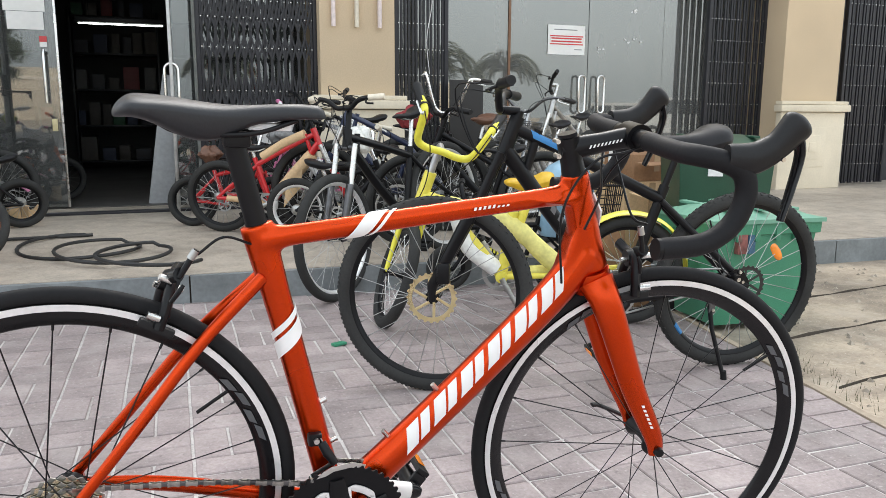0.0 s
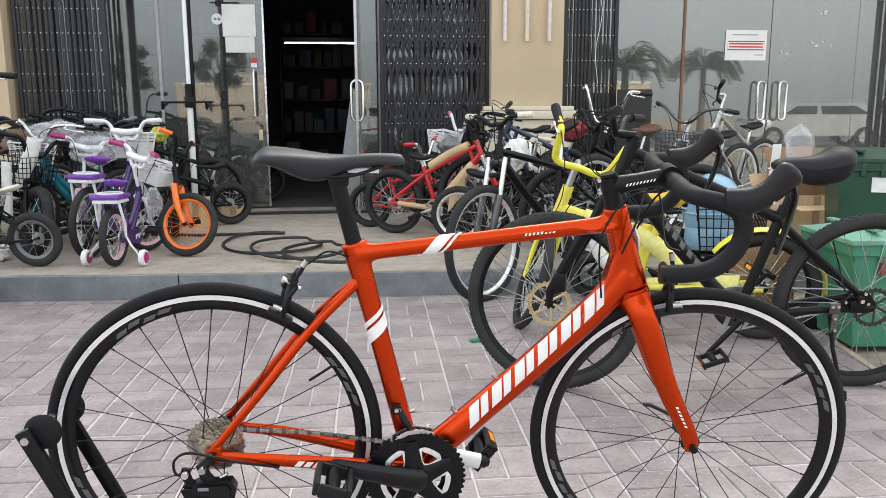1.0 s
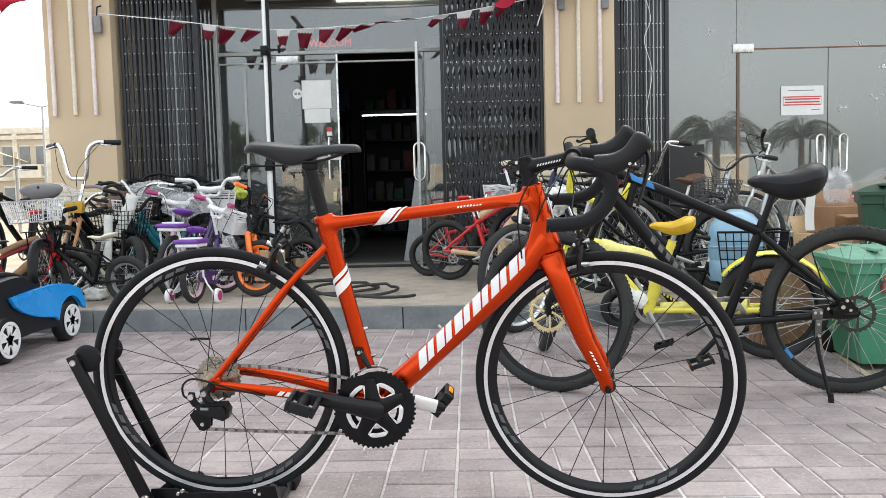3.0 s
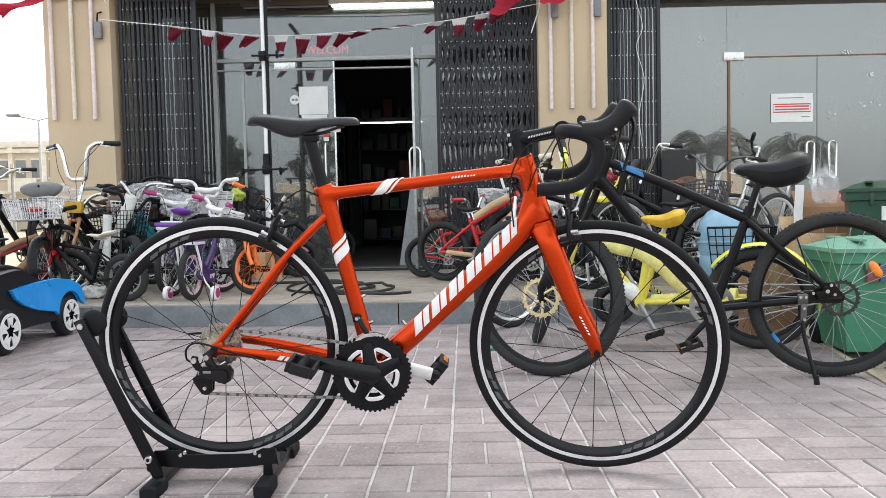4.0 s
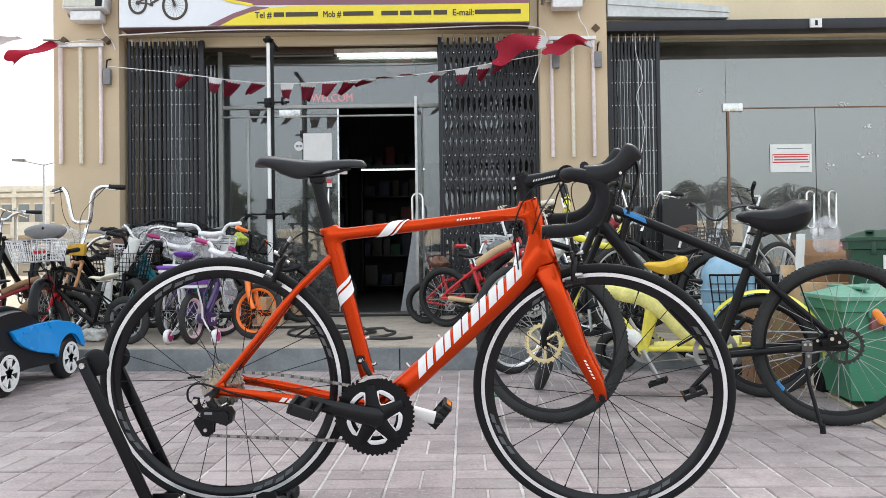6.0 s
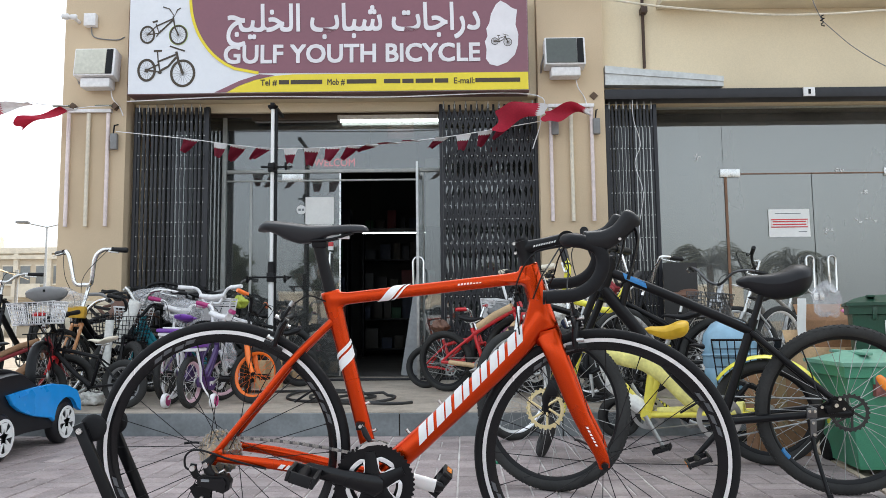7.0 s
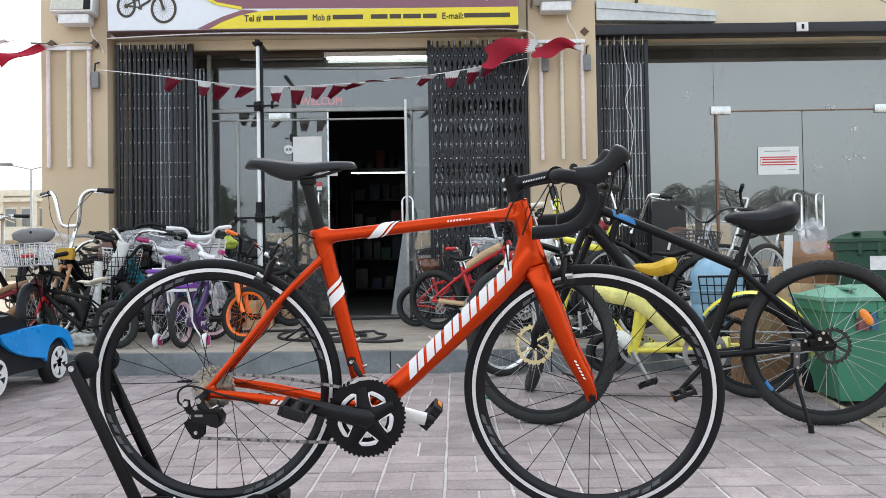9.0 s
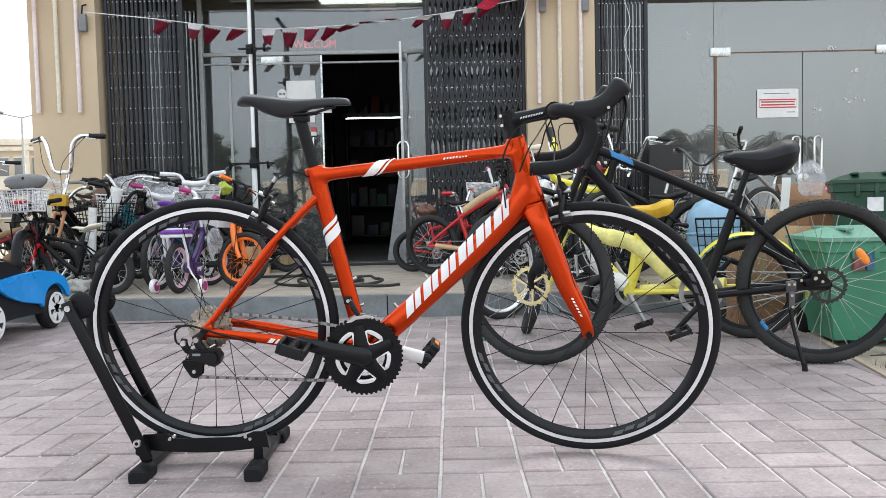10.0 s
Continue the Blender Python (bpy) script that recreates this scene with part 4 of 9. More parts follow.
for x, z, w in ((5.72, 2.26, 0.14), (6.02, 2.04, 0.07), (5.96, 1.72, 0.22), (4.28, 2.40, 0.05), (5.62, 1.60, 0.07)):
    g = Geo()
    rng = random.Random(int(x * 100))
    for k in range(7):
        a = V(x + rng.uniform(0, w), 7.7695, z + rng.uniform(-0.02, 0.03))
        g.tube([a, a + V(rng.uniform(-0.03, 0.03), 0, rng.uniform(-0.02, 0.03))], 0.006, 5, flat=(0.2, 1), up=(0, 1, 0))
    solid("tape_scrap", g, WHITE_PAINT, "torn scrap of white tape on tinted glass", "tape", group="tape scraps")

# ---- inside the shop ----
LAMP = mat("lit tube lamp", (0.95, 1.0, 0.90), 0.3, emit=2.0, vary=0.0, stain=0.0)
for a, b, lab in (((0.505, 7.715, 2.838), (1.545, 7.715, 2.838), "lit fluorescent tube under the shop soffit"), ((0.55, 9.5, 1.85), (1.36, 9.5, 1.85), "lit fluorescent tube over a shelf")):
    t = thing("tube_light", lab, "lamp", group="shop tube lights")
    part("tube", Geo().cyl(a, b, 0.013 if a[1] < 8 else 0.008, 10), LAMP, t)
    part("batten", Geo().box((a[0] - 0.03, a[1] - 0.02, a[2] + 0.014), (b[0] + (0.0 if a[1] < 8 else 0.03), a[1] + 0.03, a[2] + 0.063), 0.004), WHITE_PLASTIC if a[1] < 8 else BLACK, t)
    if a[1] < 8:
        continue
    part("hanger", Geo().cyl((a[0] + 0.1, a[1] + 0.01, a[2] + 0.05), (a[0] + 0.1, a[1] + 0.01, 3.31), 0.004, 6), BLACK, t)
    part("hanger", Geo().cyl((b[0] - 0.1, a[1] + 0.01, a[2] + 0.05), (b[0] - 0.1, a[1] + 0.01, 3.31), 0.004, 6), BLACK, t)
ut = thing("tube_light", "unlit brown-ended tube light under the shop soffit", "lamp", group="shop tube lights")
part("tube", Geo().cyl((-0.40, 7.715, 2.838), (0.46, 7.715, 2.838), 0.011, 10), GREY_PLASTIC, ut)
part("batten", Geo().box((-0.43, 7.695, 2.852), (0.470, 7.745, 2.9015), 0.004), HEAD_BROWN, ut)
solid("poster", Geo().box((1.00, 7.795, 2.665), (1.28, 7.799, 2.862)), mat("faded pink poster", (0.55, 0.20, 0.20), 0.6, stain=0.3, stain_scale=8), "faded pink poster behind the upper glass", "poster")
solid("window_board", Geo().box((1.40, 7.86, 1.72), (1.552, 7.87, 2.46)), CREAM, "cream board behind the shop glass", "board")
# an added fill lamp high in the middle of the room, without a fitting
ld = bpy.data.lights.new("room_fill", "AREA")
ld.energy, ld.shape, ld.size, ld.size_y = 0.45, "RECTANGLE", 1.2, 0.05
new("room_fill", ld).matrix_world = look((0.95, 9.4, 2.9), (0.95, 9.4, 0))
rng = random.Random(12)
# stock colours lowered as well, carrying the room's dimness
GOODS = [mat("goods %d" % i, c, 0.5) for i, c in enumerate(((0.20, 0.025, 0.025), (0.02, 0.10, 0.04), (0.04, 0.04, 0.05), (0.10, 0.10, 0.10), (0.03, 0.04, 0.08), (0.06, 0.05, 0.04)))]
for sx, sy in ((-1.2, 12.6), (0.2, 12.6), (1.5, 12.6)):
    t = thing("shop_shelf", "dark steel shelf stocked with bicycle parts", "shelf", pose(sx, sy, PLAT + 0.01), group="shop shelves")
    for px in (0.0, 1.14):
        part("upright", Geo().box((px, 0, 0), (px + 0.04, 0.4, 2.2), 0.002), BLACK, t)
    for z in (0.1, 0.6, 1.1, 1.6, 2.1):
        part("board", Geo().box((0.041, 0, z), (1.139, 0.4, z + 0.03), 0.002), BLACK, t)
    t0 = t
    for z in (0.131, 0.631, 1.131, 1.631, 2.131):
        x = 0.06
        while x < 1.0:
            w, h = rng.uniform(0.08, 0.22), rng.uniform(0.12, 0.36)
            solid("carton", Geo().box((sx + x, sy + 0.04, PLAT + 0.011 + z), (sx + x + w, sy + 0.36, PLAT + 0.011 + z + h), 0.004), rng.choice(GOODS), "stock carton on a shop shelf", "carton", group="shelf cartons")
            x += w + rng.uniform(0.01, 0.08)
LED = mat("red lit letters", (1.0, 0.05, 0.07), 0.4, emit=0.8, vary=0.0, stain=0.0)
wl_sign = thing("lit_word_sign", "red glowing word sign behind the window", "sign", pose(0.20, 7.86, 2.385))
part("panel", Geo().box((-0.05, 0.012, -0.03), (0.55, 0.02, 0.13), 0.004), BLACK, wl_sign)
part("bracket", Geo().box((0.2, -0.056, -0.088), (0.24, 0.0118, -0.056)).box((0.2, 0.0122, -0.088), (0.24, 0.0198, -0.031)), BLACK, wl_sign)
me = letters("WELCOM", 0.12, 0.44, 0.004)
me.materials.clear()
me.materials.append(LED)
part("lettering", me, LED, wl_sign, m=pose(0, 0, 0, 90))
solid("leaning_board", Geo().box((0, 0, 0), (0.20, 0.03, 1.15), 0.004, pose(1.12, 7.9, PLAT + 0.012, -4, 9, 0)), mat("grey board", (0.36, 0.37, 0.38), 0.5), "grey boards leaning in the doorway", "board")

solid("dark_board", Geo().box((3.72, 7.19, PLAT), (4.05, 7.205, 1.25), 0.004), mat("dark brown board", (0.013, 0.011, 0.010), 0.6, stain=0.3), "dark brown board leaning before the tinted glass", "board")
dsp = thing("display_rack", "low rack of bottles and packets behind the shop gate", "shelf", pose(1.66, 8.05, PLAT + 0.012))
for z in (0.55, 1.0, 1.42):
    part("board", Geo().box((0.0, 0, z), (0.84, 0.22, z + 0.02), 0.002), BLACK, dsp)
for x in (-0.022, 0.841):
    part("upright", Geo().box((x, 0, 0), (x + 0.02, 0.22, 1.9), 0.002), BLACK, dsp)
rng = random.Random(8)
for i in range(18):
    z = (0.571, 1.021, 1.441)[i % 3] + PLAT + 0.012
    x = 1.72 + 0.13 * (i // 3) + rng.uniform(-0.02, 0.02)
    r = rng.uniform(0.03, 0.042)
    h = rng.uniform(0.16, 0.26)
    mt_ = (WHITE_PLASTIC, RED, GREEN_DARK, GREY_PLASTIC, WHITE_PLASTIC)[rng.randrange(5)]
    if i % 2:
        solid("spray_bottle", Geo().lathe([(0.0, 0), (r, 0), (r, h * 0.7), (r * 0.45, h * 0.82), (r * 0.45, h), (0, h)], 14, "z"), mt_, "small plastic bottle on a display rack", "bottle", pose(x, 8.16, z), group="rack bottles")
    else:
        solid("packet", Geo().box((-r * 1.2, -0.03, 0), (r * 1.2, 0.03, h), 0.006), mt_, "boxed packet standing on a display rack", "packet", pose(x, 8.16, z), group="rack packets")

# the tension pole on the platform with its hanging arms
pole = thing("display_pole", "floor-to-soffit pole with black bicycle cradles", "pole", pose(-0.03, 6.9, PLAT))
part("lower_tube", Geo().cyl((0, 0, 0.03), (0, 0, 1.05), 0.026, 14), WHITE_PAINT, pole)
part("upper_tube", Geo().cyl((0, 0, 1.05), (0, 0, 2.60), 0.017, 14), WHITE_PAINT, pole)
# black tube added for the pole's shadow side, shade given a solid shape
part("rear_tube", Geo().cyl((0.032, 0.012, 0.03), (0.032, 0.012, 2.60), 0.015, 12), BLACK, pole)
part("collar", Geo().cyl((0, 0, 1.02), (0, 0, 1.14), 0.032, 14), BLACK, pole)
part("foot", Geo().lathe([(0.0, 0), (0.07, 0), (0.06, 0.02), (0.03, 0.04)], 16, "z"), BLACK, pole)
part("top_pad", Geo().lathe([(0.0, 2.60), (0.03, 2.60), (0.05, 2.625), (0.05, 2.633), (0, 2.633)], 16, "z"), BLACK, pole)
part("top_bracket", Geo().box((-0.02, -0.03, 2.634), (0.02, 0.42, 2.66), 0.004), BLACK, pole)
for z in (0.98, 2.02):
    arm = part("cradle", Geo().box((-0.20 if z < 2 else -0.10, -0.052, z + 0.004), (0.20, -0.030, z + 0.022), 0.006).box((-0.034, -0.045, z - 0.03), (0.040, 0.034, z + 0.055), 0.008), BLACK, pole)
    for x in ((-0.17, 0.17) if z < 2 else (0.06, 0.17)):
        part("hook", Geo().tube(spline([(x, -0.045, z), (x, -0.14, z - 0.01), (x, -0.20, z - 0.04), (x, -0.21, z + 0.02)], 4), 0.011, 7), BLACK, arm)

# hose lying in loops
hose = []
for a in range(0, 1000, 12):
    r = 0.36 - 0.0001 * a
    c = V(0.62 + 0.00055 * a, 5.75 - 0.0009 * a, 0)
    hose.append(c + V(r * 0.85 * math.cos(radians(a + 60)), r * 1.05 * math.sin(radians(a + 60)), PLAT + 0.014 + 0.02 * (a // 360) + 0.006 * math.sin(a * 0.03)))
hose = [V(-0.75, 6.3, PLAT + 0.013), V(-0.2, 6.15, PLAT + 0.013), V(0.15, 6.05, PLAT + 0.013)] + hose
solid("garden_hose", Geo().tube(hose, 0.0105, 8), mat("black hose", (0.02, 0.02, 0.02), 0.55), "black rubber hose coiled loosely on the platform", "hose")

# ---- distance ----
FAR = mat("far beige building", (0.55, 0.47, 0.36), 0.9, stain=0.1, stain_scale=0.2)
FAR_GLASS = mat("far window glass", (0.20, 0.21, 0.21), 0.2)


FAR_TRIM = mat("far pale trim", (0.72, 0.66, 0.55), 0.9)


def far_house(label, x0, x1, y0, y1, h, nx):
    """A flat-roofed block: floor bands, corner columns, framed windows, and balconies on every other bay."""
    t = thing("far_building", label, "building", pose(x0, y0, -0.05), group="far buildings")
    w, d = x1 - x0, y1 - y0
    part("wall", Geo().box((0, 0, 0), (w, d, h), 0.05), FAR, t)
    part("parapet", Geo().box((-0.15, -0.15, h + 0.002), (w + 0.15, d + 0.15, h + 0.5), 0.05), FAR_TRIM, t)
    part("roof_box", Geo().box((w * 0.3, d * 0.3, h + 0.51), (w * 0.5, d * 0.6, h + 2.2), 0.05), FAR, t)
    for i in range(nx + 1):
        x = w * i / nx
        part("column", Geo().box((x - 0.18, -0.22, 0), (x + 0.18, -0.002, h)), FAR_TRIM, t)
    for s in range(int(h // 3.2)):
        part("floor_band", Geo().box((-0.1, -0.30, 3.2 * s + 2.95), (w + 0.1, -0.2205, 3.2 * s + 3.25)), FAR_TRIM, t)
        for i in range(nx):
            x = w * (i + 0.5) / nx
            z = 3.2 * s
            for q in (-0.62, 0.62):
                wi = part("window", Geo().box((x + q - 0.38, -0.05, z + 1.0), (x + q + 0.38, -0.002, z + 2.4), 0.01), FAR_GLASS, t)
                part("frame", Geo().box((x + q - 0.46, -0.04, z + 2.405), (x + q + 0.46, -0.002, z + 2.52)).box((x + q - 0.46, -0.14, z + 0.86), (x + q + 0.46, -0.002, z + 0.995)), FAR_TRIM, wi)
            if (i + s) % 2:
                bl = part("balcony", Geo().box((x - 1.1, -1.1, z - 0.10), (x + 1.1, -0.305, z + 0.05)).box((x - 1.1, -1.1, z + 0.051), (x + 1.1, -1.0, z + 0.95)), FAR_TRIM, t)
    return t


far_house("far beige flat-roofed building", -48, -27, 60, 72, 6.6, 8)
far_house("far sand-coloured flat-roofed house", -30, -20, 78, 88, 5.0, 4)
far_house("far low beige block", -62, -46, 52, 62, 9.8, 6)
far_house("low beige villa far across the street", 30, 55, -130, -120, 6.6, 8)
far_house("low beige block far across the street", -30, 5, -140, -130, 6.6, 9)
lampost = thing("street_lamp", "far double-armed grey street lamp", "street lamp", pose(-19.5, 40, -0.05))
part("pole", Geo().tube([(0, 0, 0), (0, 0, 6.1)], [0.09, 0.05], 10), STEEL_DULL, lampost)
for s in (-1, 1):
    arm = part("arm", Geo().tube([(0, 0, 6.05), (0.9 * s, 0, 6.25), (1.6 * s, 0, 6.3)], 0.035, 8), STEEL_DULL, lampost)
    part("head", Geo().box((1.3 * s - 0.35, -0.12, 6.28), (1.3 * s + 0.35, 0.12, 6.40), 0.04), GREY_PLASTIC, arm)
SHADE = mat("tan shade cloth", (0.55, 0.43, 0.27), 0.85)
for k, (cx, cy) in enumerate(((-15.5, 24), (-20.5, 26))):
    t = thing("parking_shade", "tan cloth parking shade on steel posts", "canopy", pose(cx, cy, -0.05), group="parking shades")
    part("canopy", Geo().shell(lambda u, v: (u * 5.0 - 2.5, v * 5 - 2.5, 2.9 - 0.5 * (2 * u - 1) ** 2 + 0.25 * math.sin(3.1 * v)), 10, 6, (0, 0, 0.02)), SHADE, t)
    for sx in (-2.2, 2.2):
        part("post", Geo().cyl((sx, 2.3, 0), (sx, 2.3, 2.75), 0.06, 8), STEEL_DULL, t)
# ---- the road bicycle ----
SPOKES = {}


def spoke_mesh(a, b, r, material):
    """A spoke from hub to rim, shared by its repeats."""
    key = (round(a[0], 3), round(a[2], 3), round(a[1], 3), round(b[0], 3), round(b[2], 3), r, material.name)
    if key not in SPOKES:
        g = Geo().tube([a, b], r, 4, caps=False)
        e = Vector(b) + (Vector(a) - Vector(b)).normalized() * 0.014
        g.tube([b, e], r * 1.8, 4)
        SPOKES[key] = g.mesh("spoke", material)
    return SPOKES[key]


def wheel(name, bike, at, R, tyre_r, depth, track, n, cross, rim_mat, spoke_mat, track_mat=None, hub_r=0.02, hub_w=0.10, hub_mat=None, tyre_mat=None,
          m=None, knobs=False, spoke_r=0.0011, seg=72, label=""):
    """A spoked wheel; the rim is the part, tyre, hub, spokes and brake track sit under it."""
    mm = (m or Matrix()) @ Matrix.Translation(at)
    ro = R - tyre_r * 1.75
    hw = min(tyre_r * 0.85, 0.014)
    prof = [(ro, -hw), (ro - track, -hw), (ro - depth, -hw * 0.45), (ro - depth - 0.003, 0), (ro - depth, hw * 0.45), (ro - track, hw), (ro, hw)]
    w = part(name, Geo().lathe(prof, seg, closed=True), rim_mat, bike, label, m=mm)
    sec = 12
    ty = Geo().lathe([(R - tyre_r + tyre_r * math.cos(2 * math.pi * k / sec), tyre_r * 0.98 * math.sin(2 * math.pi * k / sec)) for k in range(sec)], seg, closed=True)
    if knobs:
        kn = int(2 * math.pi * R / 0.016)
        for i in range(kn):
            for s, (off, dr) in enumerate(((-0.62, 0.80), (0.0, 1.0), (0.62, 0.80))):
                if (i + s) % 2:
                    continue
                a = 2 * math.pi * i / kn
                rr = R - tyre_r + tyre_r * dr
                rot = Matrix.Rotation(-a, 4, "Y") @ Matrix.Translation((rr, off * tyre_r, 0)) @ Matrix.Rotation(math.asin(off), 4, "Z")
                ty.box((-0.004, -0.006, -0.0045), (0.0007, 0.006, 0.0045), 0, rot)
    part("tyre", ty, tyre_mat or RUBBER, w)
    if track_mat:
        for s in (-1, 1):
            part("brake_track", Geo().lathe([(ro - 0.001, s * (hw + 0.0002)), (ro - 0.001, s * (hw + 0.0010)), (ro - track, s * (hw + 0.0010)), (ro - track, s * (hw + 0.0002))], seg, closed=True), track_mat, w)
    h = hub_w / 2
    part("hub", Geo().lathe([(0.004, -h - 0.012), (0.009, -h - 0.01), (0.010, -h + 0.002), (hub_r * 1.25, -h + 0.006), (hub_r * 1.25, -h + 0.010), (hub_r * 0.7, -h + 0.022), (hub_r * 0.6, 0),
                             (hub_r * 0.7, h - 0.022), (hub_r * 1.25, h - 0.010), (hub_r * 1.25, h - 0.006), (0.010, h - 0.002), (0.009, h + 0.01), (0.004, h + 0.012)], 16), hub_mat or PLASTIC_BLACK, w)
    step = 2 * math.pi / n
    for i in range(n):
        s = 1 if i % 2 else -1
        off = cross * (1 if (i // 2) % 2 else -1)
        a = (hub_r * 1.15 * math.cos(off), s * (h - 0.008), hub_r * 1.15 * math.sin(off))
        me = spoke_mesh(a, (ro - depth + 0.004, 0, 0), spoke_r, spoke_mat)
        part("spoke", me, spoke_mat, w, m=Matrix.Rotation(-i * step, 4, "Y"))
    return w


def patch(geo, p0, p1, ra, rb, s0, s1, f0, f1, slant=0.0, n=5, out=0.0012, side=-1):
    """A decal lying on an oval tube: s along it, f the angle round it; ra, rb (side, up) radii at both ends."""
    p0, p1 = Vector(p0), Vector(p1)
    t = (p1 - p0).normalized()
    w = V(0, 1, 0)
    u = (w.cross(t)).normalized()
    if u.z < 0:
        u = -u

    def fn(a, b):
        f = f0 + (f1 - f0) * b
        s = s0 + (s1 - s0) * a + slant * (b - 0.5)
        q = p0 + (p1 - p0) * s
        k1 = ra[0] + (ra[1] - ra[0]) * s + out
        k2 = rb[0] + (rb[1] - rb[0]) * s + out
        return q + w * (side * k1 * math.cos(f)) + u * (k2 * math.sin(f))
    return geo.grid(fn, n, n)


def road_bike():
    bike = thing("road_bicycle", "glossy orange-red road racing bicycle held upright in a floor stand", "bicycle",
                 pose(1.002, 1.818, 0.369) @ pose(0, 0, 0, 0, 0, -1.75) @ pose(0, 0, 0, 4.8) @ pose(0, 0, 0, 0, 1.6))
    BB, ST, HT, HB, FA = V(0.402, 0, -0.066), V(0.277, 0, 0.405), V(0.787, 0, 0.491), V(0.835, 0, 0.331), V(0.986, 0, 0.0)
    ax = (HB - HT).normalized()
    steer = Matrix.Translation(HT) @ Matrix.Rotation(radians(8.0), 4, ax) @ Matrix.Translation(-HT)
    # frame
    g = Geo()
    g.tube(spline([BB + V(0, 0, 0.0), BB.lerp(ST, 0.3), BB.lerp(ST, 0.7), ST + V(-0.004, 0, 0.012)], 4), [0.0195] * 13, 16, flat=([0.95] * 9 + [0.9] * 4, [1.08] * 9 + [1.12, 1.18, 1.25, 1.3]))
    TA, TB = ST + V(0.0, 0, -0.012), HT + V(0.004, 0, -0.030)
    tt = spline([TA, TA.lerp(TB, 0.06), TA.lerp(TB, 0.18), TA.lerp(TB, 0.55), TA.lerp(TB, 0.93), TB], 5)
    k = len(tt)
    g.tube(tt, [0.025 - 0.0085 * min(1, i / 7) + 0.009 * max(0, (i - k + 7) / 7) for i in range(k)], 16, flat=(0.86, 1.0))
    dt = spline([BB + V(-0.01, 0, -0.004), BB.lerp(HB, 0.12), BB.lerp(HB, 0.5) + V(0, 0, 0.003), BB.lerp(HB, 0.85) + V(-0.006, 0, 0.010), HB + V(-0.010, 0, 0.028)], 6)
    k = len(dt)
    g.tube(dt, [0.034 - 0.004 * math.sin(math.pi * i / k) for i in range(k)], 18, flat=(0.86, 1.0))
    g.tube([HT + V(-0.001, 0, 0.004), HT.lerp(HB, 0.3), HT.lerp(HB, 0.7), HB + V(0.001, 0, -0.004)], [0.0245, 0.0255, 0.028, 0.032], 18, flat=(0.84, 1.05))
    g.tube([BB + V(0, -0.043, 0), BB + V(0, 0.043, 0)], 0.026, 20)
    # the soft inner corner behind the head tube
    web = [TB + V(-0.075, 0, -0.012), HT.lerp(HB, 0.30) + V(-0.022, 0, 0), HT.lerp(HB, 0.55) + V(-0.022, 0, 0), BB.lerp(HB, 0.84) + V(-0.002, 0, 0.026), BB.lerp(HB, 0.90), HB + V(0.0, 0, 0.01), HT + V(0.002, 0, -0.03)]
    g.prism([(q.x, q.z) for q in web], -0.021, 0.021, "y")
    fr = part("frame", g, ORANGE_PAINT, bike, "orange-red lacquered carbon frame")
    # one moulded shell: the tubes flow into each other
    rm = fr.modifiers.new("one_shell", "REMESH")
    rm.mode, rm.voxel_size, rm.use_smooth_shade = "VOXEL", 0.0032, True
    sm_ = fr.modifiers.new("flow", "SMOOTH")
    sm_.factor, sm_.iterations = 0.5, 14
    for s in (-1, 1):
        cs = spline([BB + V(-0.02, s * 0.022, 0.002), BB + V(-0.12, s * 0.036, 0.022), V(0.13, s * 0.058, -0.018), V(0.0, s * 0.064, -0.004)], 5)
        part("chainstay", Geo().tube(cs, [0.0165 - 0.006 * i / 15 for i in range(16)], 12, flat=(0.65, 1.05)), ORANGE_PAINT, bike)
        ss = spline([BB.lerp(ST, 0.86) + V(-0.012, s * 0.010, 0), V(0.19, s * 0.030, 0.245), V(0.10, s * 0.050, 0.13), V(0.0, s * 0.062, 0.004)], 5)
        part("seatstay", Geo().tube(ss, [0.0100 - 0.002 * i / 15 for i in range(16)], 12, flat=(0.8, 1.0)), ORANGE_PAINT, bike)
        part("dropout", Geo().tube([V(0.02, s * 0.064, 0.004), V(0, s * 0.065, 0), V(-0.006, s * 0.065, -0.022)], [0.016, 0.015, 0.009], 10, flat=(0.35, 1)), ORANGE_PAINT, bike)
    # decals
    R0, R1 = (0.0275, 0.0268), (0.032, 0.031)
    for i in range(6):
        s0 = 0.262 + i * 0.106
        g = patch(Geo(), BB, HB + V(-0.012, 0, 0.035), R0, R1, s0, s0 + 0.045, -0.66, 0.66, 0.062, 5)
        patch(g, BB, HB + V(-0.012, 0, 0.035), R0, R1, s0 + 0.054, s0 + 0.088, -0.66, 0.66, 0.062, 4)
        part("maker_mark", g, WHITE_PAINT, bike, "slanted white block on the down tube")
    q0, q1 = TA.lerp(TB, 0.18), TA.lerp(TB, 0.55)
    for a, b in ((0.26, 0.42), (0.455, 0.49)):
        st = Geo()
        patch(st, q0, q1, (0.0150, 0.0147), (0.0172, 0.0170), a, b, -1.35, 1.45, 0.26, 8, 0.0014)
        part("white_band", st, WHITE_PAINT, bike)
    for a, b in ((0.625, 0.680), (0.693, 0.715)):
        st = Geo()
        patch(st, BB, ST, (0.0186, 0.0182), (0.0212, 0.0222), a, b, -1.5, 1.5, 0.08, 8, 0.0014)
        part("white_band", st, WHITE_PAINT, bike)
    for i in range(8):
        sm = patch(Geo(), TA.lerp(TB, 0.55), TA.lerp(TB, 0.93), (0.0150, 0.020), (0.0172, 0.024), 0.24 + i * 0.040, 0.262 + i * 0.040, -0.02, 0.22 if i < 5 else 0.12, 0.01, 2)
